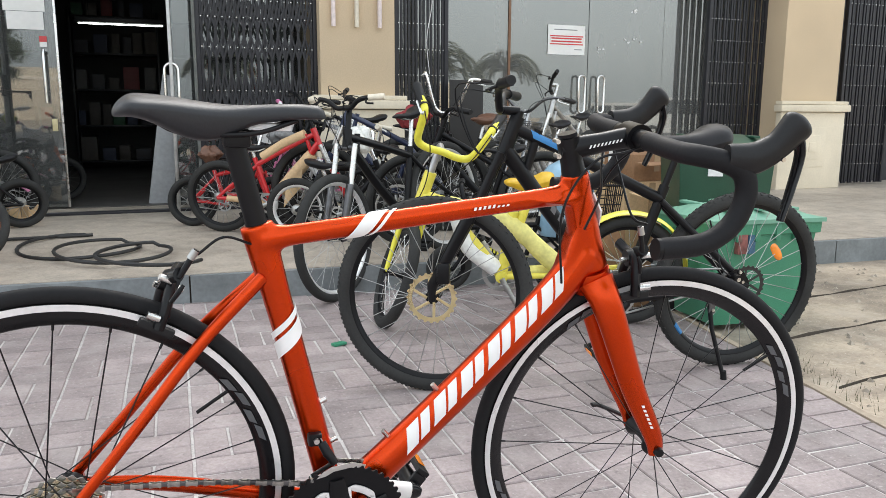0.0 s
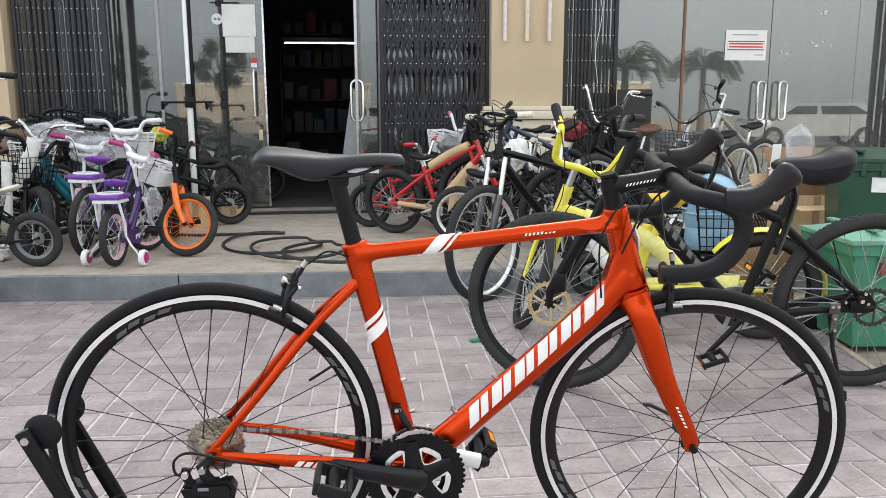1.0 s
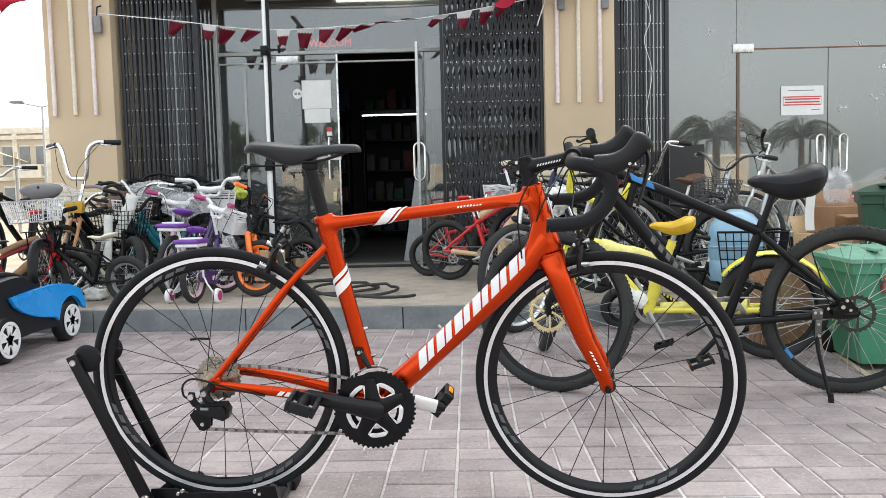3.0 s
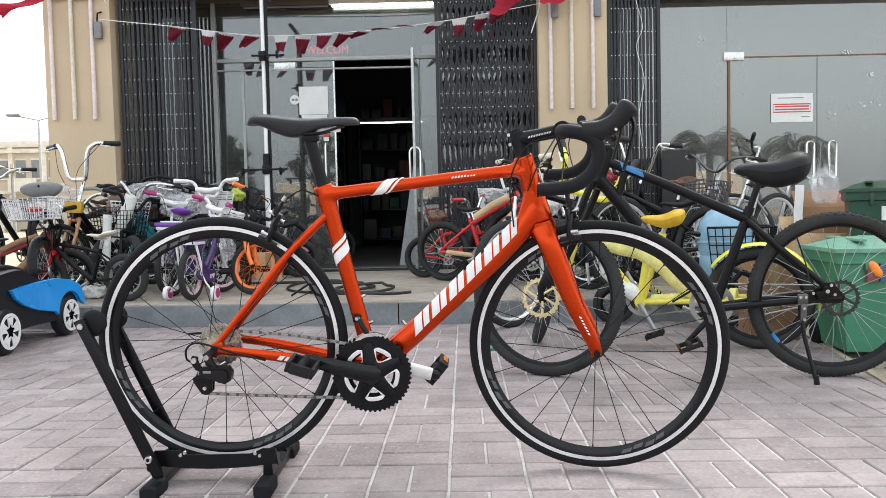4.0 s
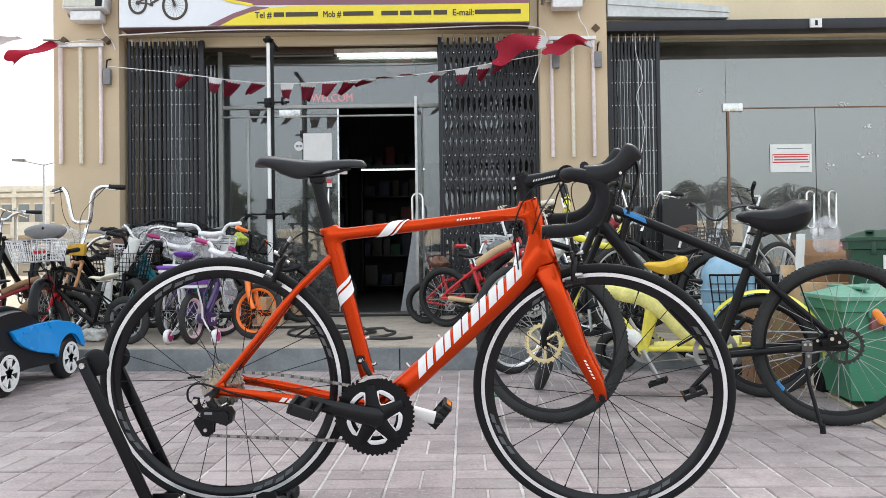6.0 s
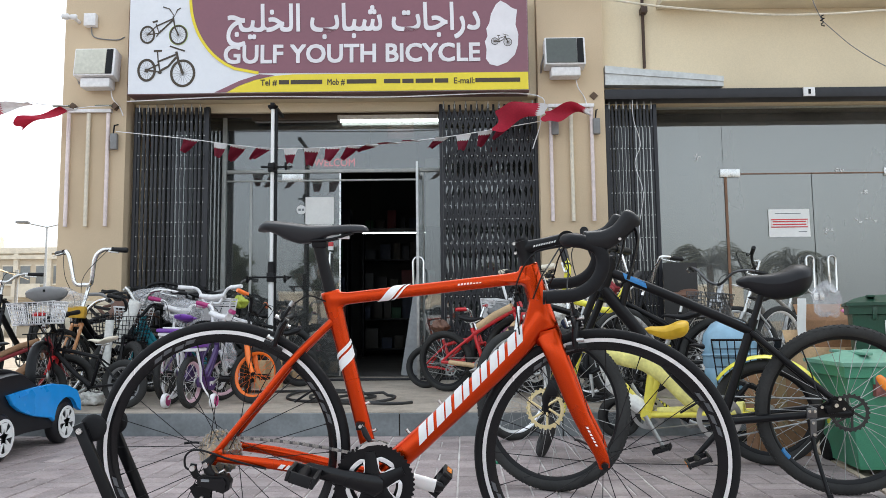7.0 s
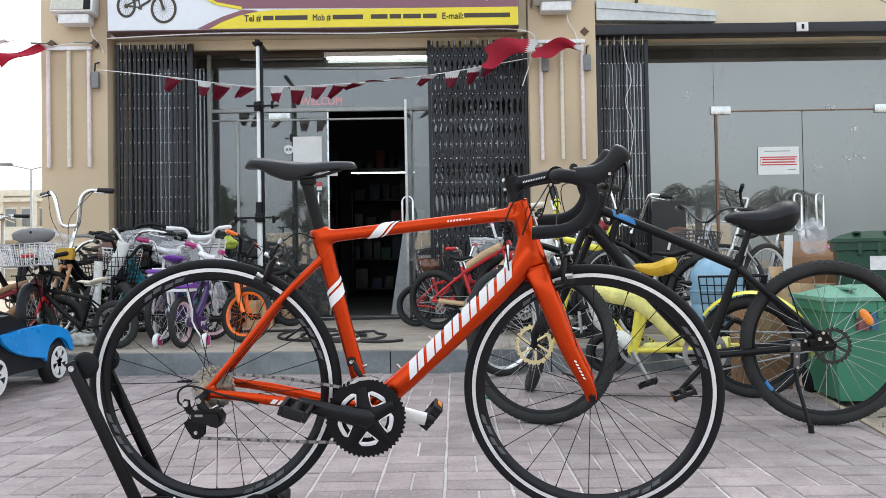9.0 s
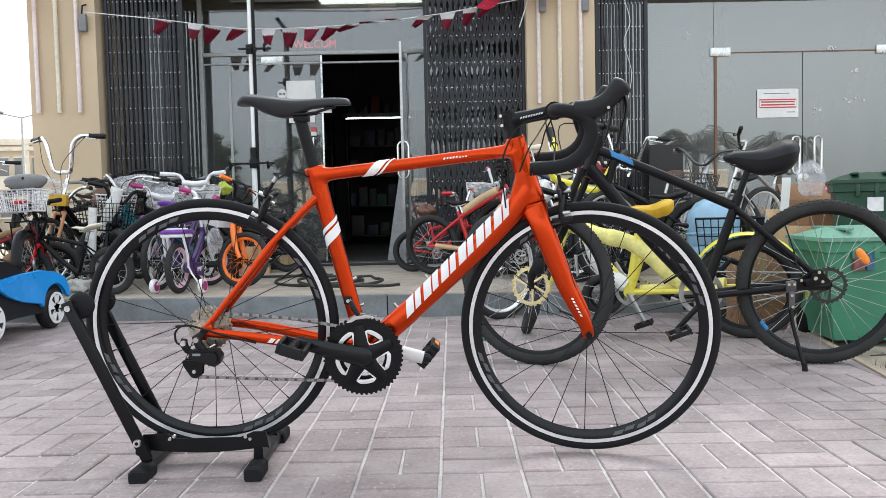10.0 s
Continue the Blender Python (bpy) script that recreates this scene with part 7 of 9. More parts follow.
        stand_plate = part("stand_plate", Geo().box((0.125, 0.0735, -0.018), (0.165, 0.083, 0.022), 0.004, at).box((0.128, 0.0735, -0.095), (0.152, 0.082, -0.0185), 0.005, at), STEEL_DARK, bike)
        for bx, bz in ((0.135, 0.010), (0.155, 0.010), (0.142, -0.035), (0.138, -0.080)):
            part("bolt", Geo().cyl(at @ V(bx, 0.0825, bz), at @ V(bx, 0.088, bz), 0.0058, 8), STEEL, stand_plate)
    if reflectors:
        part("wheel_reflector", Geo().tube([pose(0, 0, 0, 0, -54) @ V(x_, 0.012, R * 0.54) for x_ in (-0.037, -0.033, -0.022, 0.0, 0.022, 0.033, 0.037)], [0.004, 0.011, 0.015, 0.017, 0.015, 0.011, 0.004], 12, flat=(0.5, 1), up=(0, 1, 0)), AMBER, rw)
        part("blue_tag", Geo().tube([V((R - 0.048) * math.cos(radians(a)), 0.0, (R - 0.048) * math.sin(radians(a))) for a in (-42, -39, -36, -33)], 0.0165, 8, flat=(1, 0.8)), BLUE_FLASH, rw, "blue tag wrapped round the rim")
    # drivetrain
    cg = Geo().lathe([(0.085 * k, -0.048), (0.085 * k, -0.051), (0.066 * k, -0.051), (0.066 * k, -0.048)], 36, at=BB, closed=True)
    for i in range(5):
        a = i * 2 * math.pi / 5
        cg.tube([BB + V(0.01 * math.cos(a), -0.05, 0.01 * math.sin(a)), BB + V(0.07 * k * math.cos(a), -0.05, 0.07 * k * math.sin(a))], 0.009 * k, 6, flat=(0.3, 1), up=(0, 1, 0))
    cs = part("chainring", cg, STEEL_DULL if guard is None else guard, bike)
    for s in (-1, 1):
        a = radians(crank + (180 if s > 0 else 0))
        d = V(math.cos(a), 0, math.sin(a)) * 0.165 * k
        ca = part("crank_arm", Geo().tube([BB + V(0, s * 0.058, 0), BB + d + V(0, s * 0.072, 0)], [0.013, 0.010], 8, flat=(0.7, 1), up=(0, 1, 0)), STEEL_DULL if name != "mountain_bicycle" else BLACK, bike)
        lo, hi = sorted((s * 0.080, s * 0.165))
        pm_ = Matrix.Translation(BB + d) @ Matrix.Rotation(0.35 * s, 4, "Y")
        hx = 0.044 * max(k, 0.7)
        pg = Geo()
        for x0, x1 in ((-hx, -hx + 0.010), (hx - 0.010, hx)):
            pg.box((x0, lo, -0.012), (x1, hi, 0.012), 0.003, pm_)
        for y0 in (lo, hi - 0.010):
            pg.box((-hx + 0.0102, y0, -0.009), (hx - 0.0102, y0 + 0.010, 0.009), 0.003, pm_)
        pd = part("pedal", pg, PLASTIC_BLACK, bike)
        part("spindle", Geo().tube([pm_ @ V(0, s * 0.068, 0), pm_ @ V(0, s * 0.10, 0), pm_ @ V(0, s * 0.154, 0)], [0.008, 0.014, 0.012], 8), PLASTIC_BLACK, pd)
        if reflectors:
            part("reflector", Geo().box((hx + 0.0003, lo + 0.02, -0.007), (hx + 0.0025, hi - 0.02, 0.007), 0.0, pm_), AMBER, pd)
    if chain:
        r1, r2 = 0.083 * k, 0.032
        top = [V(0.0, -0.046, R + r2), BB + V(0, -0.05, r1)]
        part("chain", Geo().tube(top, 0.004, 5).tube([V(0, -0.046, R - r2), BB + V(0, -0.05, -r1)], 0.004, 5), STEEL_DULL, bike)
        part("freewheel", Geo().lathe([(0.010, -0.035), (0.036, -0.037), (0.036, -0.040), (0.026, -0.050), (0.010, -0.052)], 24), STEEL_DULL, rw)
    if panel:
        ring_ = [(BB.x + 0.098 * k * math.cos(radians(a)), BB.z + 0.098 * k * math.sin(radians(a))) for a in range(-110, 111, 20)]
        cg_ = part("chain_guard", Geo().prism(ring_ + [(0.03, R + 0.040), (-0.035, R + 0.030), (-0.045, R), (-0.030, R - 0.030)], -0.066, -0.060), panel, bike)
        for i in range(4):
            part("printed_mark", Geo().box((BB.x - 0.12 * k + i * 0.045 * k, -0.0675, BB.z - 0.012 + 0.012 * (i % 2)), (BB.x - 0.088 * k + i * 0.045 * k, -0.0662, BB.z + 0.018)), WHITE_PAINT, cg_)
    # saddle
    part("seatpost", Geo().tube([ST, SP + sdir * 0.01], 0.0125, 10), stem_mat or (BLACK if name == "mountain_bicycle" else STEEL), bike)
    sd = part("saddle", saddle_mesh(SP + V(saddle_dx - 0.005, 0, 0.04), saddle[0], saddle[1], saddle[2], saddle[3]), saddle_mat or LEATHER, bike)
    for s in (-1, 1):
        part("rail", Geo().tube([SP + V(saddle_dx * 0.6 - 0.055 * k, s * 0.02, 0.022), SP + V(-0.03, s * 0.018, 0.005), SP + V(0.05, s * 0.016, 0.008), SP + V(0.11 * k, s * 0.008, 0.024)], 0.0035, 6), STEEL, sd)
    # stem and bar
    TP = HT - ax * bar_up
    part("stem", Geo().tube([HT, TP], tube_r * 0.75, 10).tube([TP, TP + V(0.06 * k, 0, 0.005)], 0.015, 10), stem_mat or bar_mat, bike, m=st)
    C = TP + V(0.06 * k, 0, 0.005)
    pts = [Vector(q) * bar_scale for q in BARS[bar]]
    full = [C + V(q.x, -q.y, q.z) for q in pts[::-1]] + [C + q for q in pts[1:]]
    part("handlebar", Geo().tube(spline(full, 4), bar_r, 10), bar_mat, bike, m=st)
    for s in (-1, 1):
        a, b = C + V(pts[-1].x, s * pts[-1].y, pts[-1].z), C + V(pts[-2].x, s * pts[-2].y, pts[-2].z)
        d = (b - a).normalized()
        gl = min(0.12, (b - a).length * 0.9)
        gr = max(0.0118, bar_r * 0.92)
        part("grip", Geo().tube([a - d * 0.004, a + d * 0.01, a + d * gl * 0.9, a + d * gl], [gr * 1.25, gr * 1.45, gr * 1.3, gr * 1.5], 10), grip_mat, bike, m=st)
        part("brake_lever", Geo().tube(spline([b + V(0.01, 0, -0.006), b + V(0.045, 0, -0.02) - d * 0.02, a + V(0.05, 0, -0.025) + d * 0.03], 4), 0.0055, 6), BLACK if bar_mat is BLACK else STEEL, bike, m=st)
        part("brake_cable", Geo().tube(spline([b + V(0.02, 0, 0), C + V(0.13 * k, s * 0.09, 0.06), C + V(0.08 * k, s * 0.03, -0.12), HB + V(0.02, 0.02 * s, -0.02)], 5), 0.0025, 5), BLACK, bike, m=st)
    if pad:
        part("bar_pad", Geo().tube(spline([C + V(0.012, -0.10, 0.055), C + V(0.016, 0, 0.045), C + V(0.012, 0.10, 0.055)], 3), 0.028, 10, flat=(0.8, 1.1)), pad, bike, m=st)
    # extras
    if fender:
        for nm, c, a0, a1, mm in (("front_fender", FA, 20, 165, st), ("rear_fender", V(0, 0, R), 35, 190, None)):
            def fn(u, v, c=c, a0=a0, a1=a1):
                a = radians(a0 + (a1 - a0) * u)
                q = (v - 0.5) * 2
                r = R + 0.022 - 0.012 * q * q
                return c + V(r * math.cos(a), q * (tyre + 0.010), r * math.sin(a))
            if nm.split("_")[0] in fenders:
                part(nm, Geo().shell(fn, 22, 6, (0, 0, 0.002)), fender, bike, m=mm)
    if rack:
        g = Geo()
        z = 2 * R + 0.07
        for s in (-1, 1):
            g.tube([V(0.20 * k, s * 0.05, z), V(-0.20 * k, s * 0.06, z)], 0.005, 6)
            g.tube([V(-0.10 * k, s * 0.058, z), V(0, s * 0.075, R)], 0.005, 6)
        for i in range(5):
            x = (0.18 - i * 0.09) * k
            g.tube([V(x, -0.055, z), V(x, 0.055, z)], 0.004, 6)
        part("rack", g, rack, bike)
    if front_basket:
        w, d, h, mm = front_basket
        q = tub(bike, HT + V(0.05 + w / 2, 0, 0.02 - fb_drop), w, d, h, mm) if mm is WHITE_PLASTIC else basket(bike, HT + V(0.05 + w / 2, 0, 0.02 - fb_drop), w, d, h, mm, "front_basket")
        q.matrix_basis = st
    if rear_basket:
        w, d, h, mm = rear_basket
        basket(bike, (-0.05, 0, 2 * R + basket_z), w, d, h, mm, "rear_basket")
    if box:
        mm, lid = box
        zb = 2 * R + 0.03
        q = part("rear_seat_box", Geo().box((-0.088, -0.078, zb), (0.072, 0.078, zb + 0.024), 0.010), mm, bike)
        part("lid", Geo().box((-0.098, -0.088, zb + 0.0245), (0.082, 0.088, zb + 0.052), 0.013), lid, q)
        part("rim_band", Geo().torus(0.070, 0.006, 24, 6, "z", (-0.008, 0, zb + 0.056)), WHITE_PLASTIC, q)
        for s in (-1, 1):
            part("strut", Geo().tube([V(-0.06, s * 0.07, 2 * R + 0.03), V(-0.02, s * 0.078, R * 1.5), V(0, s * 0.07, R)], 0.009, 6), WHITE_PLASTIC, q)
    if training:
        for s in (-1, 1):
            a = part("stabiliser_arm", Geo().tube([V(0, s * 0.075, R), V(-0.01, s * 0.10, R * 0.75), V(-0.01, s * 0.15, 0.060)], 0.011, 8, flat=(0.5, 1)), WHITE_PLASTIC, bike)
            y0, y1 = sorted((s * 0.155, s * 0.185))
            part("stabiliser_wheel", Geo().lathe([(0.0, y0), (0.030, y0), (0.032, y0 - 0.002), (0.046, y0), (0.050, (y0 + y1) / 2), (0.046, y1), (0.032, y1 + 0.002), (0.030, y1), (0.0, y1)], 28, at=(-0.01, 0, 0.052)), WHITE_PLASTIC, a)
            part("stabiliser_hub", Geo().lathe([(0.0, y0 - 0.004), (0.034, y0 - 0.004), (0.033, y1 + 0.004), (0.0, y1 + 0.004)], 20, at=(-0.01, 0, 0.052)), MAGENTA, a)
    if kickstand:
        part("kickstand", Geo().tube([V(0.14 * k, 0.06, R * 0.92), V(0.13 * k, 0.09, R * 0.55), V(0.10 * k, 0.15, 0.012)], [0.010, 0.008, 0.008], 8), BLACK, bike)
        part("kickstand_foot", Geo().tube([V(0.102 * k, 0.146, 0.045), V(0.10 * k, 0.15, 0.004)], [0.010, 0.012], 8), RUBBER, bike)
    bike["bar"] = 0
    del bike["bar"]
    return bike


P = PLAT
# black mountain bicycle standing on the paving
bicycle("mountain_bicycle", "matt black mountain bicycle with disc brakes on its kickstand", (3.157, 2.872, 0), (2.02, 3.025, 0), 0.335, BLACK, lean=-5, steer=-22, bar="riser", bar_up=0.025, rise=-0.02, fork_mat=BLACK, spoke_mat=STEEL_DULL,
        tyre=0.0245, knobs=True, saddle_z=0.86, saddle=(0.285, 0.100, 0.032, 0.084), saddle_dx=-0.06, rotor=ROTOR_TINT, rear_rotor=mat("blackened rotor steel", (0.05, 0.05, 0.052), 0.4, 0.6), accent=BLUE_FLASH, suspension=True, st_len=0.385, kickstand=True, reflectors=True, marks=mat("faded grey decal", (0.13, 0.13, 0.135), 0.5), crank=133, tube_r=0.0195, depth=0.013, n=32)
# yellow folding cruiser behind it
bicycle("yellow_bicycle", "yellow small-wheeled folding bicycle wrapped in pale foam", (3.125, 3.50, 0), (2.125, 3.92, 0), 0.25, LEMON_PALE, lean=-3, steer=105, bar="hoop", bar_mat=LEMON, bar_r=0.0165, bar_scale=0.85, fenders=("rear",), bar_up=0.13, fork_mat=LEMON,
        style="beam", saddle_z=0.66, saddle=(0.22, 0.085, 0.045, 0.056), saddle_mat=mat("amber vinyl", (0.72, 0.44, 0.02), 0.45), tyre=0.026, fender=LEMON, foam=(FOAM, 0.0, 0.93), tube_r=0.022, spoke_mat=STEEL, rim_mat=BLACK, stem_mat=SKIN_TUBE, crank=60)
# black bicycle with a printed top tube, its front wheel down on the paving
bicycle("black_bicycle", "black city bicycle with a printed top tube and pale rims", (2.83, 4.86, P), (2.05, 4.40, 0), 0.325, BLACK, lean=4, steer=12, bar="riser", bar_mat=BLACK, bar_up=0.12, bar_scale=0.7, grip_mat=CREAM, rise=-0.04, rim_mat=ALLOY, fork_mat=STEEL_DARK,
        suspension=True, tyre=0.024, saddle_z=0.86, front_basket=None, crank=100, tube_r=0.019)
# red child's bicycle packed in cardboard sleeves
bicycle("red_kids_bicycle", "red child's mountain bicycle with cardboard-wrapped tubes", (1.60, 6.04, P), (2.36, 5.60, P), 0.245, RED, lean=4, steer=15, bar="riser", bar_mat=BLACK, bar_scale=0.85, bar_up=0.08, foam=(CARD, 0.2, 0.85), tyre=0.024, knobs=True,
        saddle_z=0.60, tube_r=0.017, crank=200, saddle=(0.22, 0.07, 0.02, 0.03), fork_mat=RED, suspension=True)
bicycle("orange_kids_bicycle", "child's bicycle with bright orange rims and fork", (-0.02, 6.06, P), (0.225, 5.26, P), 0.205, BLACK, lean=3, steer=58, bar="kid", bar_mat=BLACK, bar_up=0.10, grip_mat=ORANGE, rim_mat=ORANGE, fork_mat=ORANGE, tyre=0.024, saddle_z=0.52,
        saddle=(0.20, 0.07, 0.025, 0.03), n=28, tube_r=0.015, depth=0.016, fork_r=0.021, spoke_mat=ORANGE)
bicycle("purple_kids_bicycle", "small purple and white girl's bicycle with stabilisers", (-0.125, 4.97, P), (-0.06, 5.48, P), 0.175, VIOLET, lean=0, steer=-32, bar="kid", bar_mat=WHITE_PLASTIC, bar_up=0.14, bar_scale=1.05, grip_mat=MAGENTA, pad=WHITE_PLASTIC, bar_r=0.012, rim_mat=PINK_PALE, fork_mat=WHITE_PLASTIC, style="step",
        tyre=0.022, saddle_z=0.50, saddle=(0.20, 0.07, 0.025, 0.03), saddle_mat=PURPLE, training=True, panel=VIOLET, box=(WHITE_PLASTIC, PURPLE), front_basket=(0.14, 0.24, 0.15, WHITE_PLASTIC), n=16, tube_r=0.014, spoke_mat=WHITE_PLASTIC)
bicycle("violet_kids_bicycle", "taller purple and white girl's bicycle in clear wrapping", (-0.36, 5.25, P), (-0.24, 5.98, P), 0.225, VIOLET, lean=2, steer=6, bar="kid", bar_mat=WHITE_PLASTIC, bar_up=0.16, bar_scale=1.2, pad=WHITE_PLASTIC, bar_r=0.0125, grip_mat=WHITE_PLASTIC, rim_mat=WHITE_PLASTIC, fork_mat=WHITE_PLASTIC, style="step",
        tyre=0.022, saddle_z=0.62, saddle=(0.22, 0.08, 0.025, 0.03), saddle_mat=PURPLE, panel=VIOLET, box=(WHITE_PLASTIC, PURPLE), front_basket=(0.15, 0.26, 0.17, WHITE_PLASTIC), n=20, tube_r=0.014, spoke_mat=STEEL)
bicycle("black_kids_bicycle", "small black child's bicycle with a cream saddle and red fork", (-0.585, 5.02, P), (-1.19, 5.12, P), 0.165, BLACK, lean=-3, steer=10, bar="kid", bar_up=0.10, bar_mat=BLACK, fork_mat=RED, tyre=0.026, saddle_z=0.475, saddle=(0.21, 0.08, 0.025, 0.025), saddle_mat=CREAM,
        n=12, tube_r=0.013, knobs=False, crank=150, rim_mat=GREY_PLASTIC)
bicycle("orange_cruiser", "dark cruiser bicycle with a faded orange fork and tall chrome handlebars", (-0.90, 6.32, P), (-1.27, 5.52, P), 0.27, BLACK, lean=3, steer=8, bar="tall", bar_mat=CHROME, bar_up=0.20, bar_scale=1.0, bar_r=0.016, grip_mat=PLASTIC_BLACK, rim_mat=CHROME, fork_mat=mat("faded salmon paint", (0.62, 0.30, 0.13), 0.45), style="step", saddle_z=0.72, saddle=(0.26, 0.10, 0.03, 0.05))
bicycle("city_bicycle", "dark city bicycle with a wide wrapped grey saddle and white basket", (-1.13, 5.0, P), (-1.30, 5.90, P), 0.22, BLACK, lean=-3, steer=0, bar="sweep", bar_mat=CHROME, bar_up=0.04, style="step", saddle_z=0.795, saddle=(0.27, 0.150, 0.05, 0.070), saddle_mat=GREY_PLASTIC, basket_z=0.135,
        rear_basket=(0.34, 0.28, 0.14, WHITE_PLASTIC), rack=BLACK, rim_mat=STEEL, fender=BLACK)
bicycle("blue_bicycle", "blue step-through bicycle with a black wire basket", (-0.42, 6.20, P), (-0.88, 5.62, P), 0.25, TEAL, lean=-3, steer=4, bar="sweep", bar_mat=STEEL, bar_up=0.10, style="step", saddle_z=0.66, front_basket=(0.26, 0.42, 0.20, BLACK), fb_drop=0.20, rim_mat=STEEL)
bicycle("dark_bicycle", "dark child's bicycle with wrapped handlebars near the gate", (-1.32, 6.72, P), (-0.52, 6.80, P), 0.26, BLACK, lean=4, steer=-20, bar="riser", bar_up=0.14, saddle_z=0.70, tyre=0.026)
bicycle("dark_bicycle", "black mountain bicycle parked against the shop window", (0.12, 7.0, P), (-0.70, 7.06, P), 0.27, BLACK, lean=-3, steer=12, bar="riser", bar_up=0.06, saddle_z=0.66, tyre=0.026, rim_mat=BLACK)
bicycle("dark_bicycle", "dark child's bicycle behind the shop window", (0.40, 8.45, P + 0.008), (-0.20, 8.30, P + 0.008), 0.20, BLACK, lean=2, steer=-20, bar="kid", bar_up=0.14, saddle_z=0.52, tyre=0.024, n=16)
bicycle("red_kids_bicycle", "small red child\'s bicycle with black rims near the doorway", (1.42, 6.38, P), (1.98, 6.20, P), 0.18, RED, lean=-3, steer=-24, bar="kid", bar_mat=CHROME, bar_up=0.12, grip_mat=RED, rim_mat=BLACK, tyre=0.022, saddle_z=0.50,
        saddle=(0.20, 0.07, 0.025, 0.03), n=14, tube_r=0.015, fork_mat=RED)
bicycle("pink_kids_bicycle", "pink and white child's bicycle with a white basket", (2.60, 6.75, P), (1.98, 6.62, P), 0.20, PINK, lean=-2, steer=15, bar="kid", rise=0.06, bar_mat=WHITE_PLASTIC, bar_up=0.20, bar_scale=1.1, grip_mat=PINK, style="step", saddle_z=0.58, saddle=(0.21, 0.075, 0.025, 0.03),
        front_basket=(0.15, 0.25, 0.17, WHITE_PLASTIC), rim_mat=WHITE_PLASTIC, n=16)
bicycle("dark_bicycle", "black mountain bicycle leaning by the pier", (3.02, 6.55, P), (2.08, 6.40, P), 0.31, BLACK, lean=-3, steer=14, bar="riser", bar_up=0.08, saddle_z=0.78, tyre=0.026)
bicycle("dark_bicycle", "black and blue mountain bicycle among the parked row", (3.05, 5.55, P), (2.22, 5.85, P), 0.31, BLUE_DARK, lean=-4, steer=10, bar="flat", bar_up=0.08, saddle_z=0.74, tyre=0.026, suspension=True)
bicycle("black_cruiser", "black cruiser bicycle with tall chrome handlebars and brown saddle", (3.68, 6.15, P), (2.95, 5.72, P), 0.30, BLACK, lean=-3, steer=16, bar="high", bar_mat=CHROME, bar_up=0.07, bar_scale=0.92, rim_mat=CHROME, style="step", saddle_z=0.78, saddle=(0.27, 0.11, 0.03, 0.05), saddle_mat=BROWN)
bicycle("silver_bicycle", "silver city bicycle with a wire front basket", (4.30, 6.05, P), (3.50, 5.55, P), 0.33, SKIN_TUBE, lean=-3, steer=10, bar="sweep", bar_mat=STEEL_DARK, bar_r=0.0105, bar_up=0.0, rim_mat=ALLOY, style="step", saddle_z=0.74, front_basket=(0.20, 0.28, 0.18, STEEL_DARK), fb_drop=0.26, stem_mat=CHROME)
bicycle("grey_bicycle", "grey hybrid bicycle with upright adjustable stem", (4.72, 6.45, P), (3.92, 5.98, P), 0.34, STEEL_DULL, lean=-3, steer=-58, bar="flat", bar_mat=BLACK, bar_r=0.012, bar_scale=0.85, bar_up=0.14, rim_mat=ALLOY, saddle_z=0.80, suspension=True, stem_mat=STEEL)
bicycle("small_bicycle", "small black bicycle with a wire rear basket holding a jug", (3.25, 4.20, 0), (2.62, 4.40, 0), 0.13, BLACK, lean=0, steer=18, bar="kid", bar_up=0.08, saddle_z=0.56, saddle=(0.20, 0.07, 0.025, 0.03), rear_basket=(0.36, 0.32, 0.30, BLACK), basket_z=0.020, tyre=0.024, n=16, marks=LEMON, tube_r=0.014)
bicycle("dark_bicycle", "black bicycle with a black saddle on the platform edge", (3.42, 4.85, P), (2.62, 5.05, P), 0.29, BLACK, lean=-3, steer=18, bar="riser", bar_up=0.08, saddle_z=0.60, saddle=(0.26, 0.08, 0.025, 0.035), tyre=0.024)
bicycle("far_bicycle", "black bicycle at the far end of the row", (-2.05, 6.9, P), (-2.10, 5.95, P), 0.33, BLACK, lean=3, steer=10, bar="riser", bar_mat=STEEL, bar_up=0.12, saddle_z=0.84)
bicycle("maroon_bicycle", "maroon child's bicycle with tubes wrapped in brown paper", (-1.66, 4.92, P), (-1.08, 5.22, P), 0.185, MAROON, lean=5, steer=-14, bar="kid", bar_up=0.09, bar_mat=CHROME, grip_mat=RED, foam=(CARD_DARK, 0.1, 0.9), tyre=0.024, saddle_z=0.46, saddle=(0.2, 0.07, 0.025, 0.03), n=14, tube_r=0.014, fork_mat=MAROON)
bicycle("dark_bicycle", "black balloon-tyred child's bicycle behind the wire basket", (-0.98, 5.98, P), (-0.74, 5.36, P), 0.225, BLACK, lean=-4, steer=22, bar="kid", bar_up=0.08, saddle_z=0.52, tyre=0.032, knobs=True, n=16, tube_r=0.016, rim_mat=BLACK, fork_mat=BLACK, rack=BLACK, rear_basket=(0.30, 0.30, 0.15, WHITE_PLASTIC), basket_z=0.10)
bicycle("dark_bicycle", "black child's bicycle tightly parked among others", (-1.62, 6.35, P), (-1.05, 6.62, P), 0.25, BLACK, lean=3, steer=16, bar="riser", bar_up=0.12, bar_scale=0.8, saddle_z=0.62, tyre=0.026, n=20, rim_mat=STEEL)
bicycle("dark_bicycle", "black bicycle behind the scooter near the doorway", (0.285, 6.70, P), (-0.22, 6.60, P), 0.175, BLACK, lean=-4, steer=26, bar="riser", bar_up=0.10, bar_scale=0.85, saddle_z=0.50, tyre=0.026, n=20, fork_mat=BLACK)
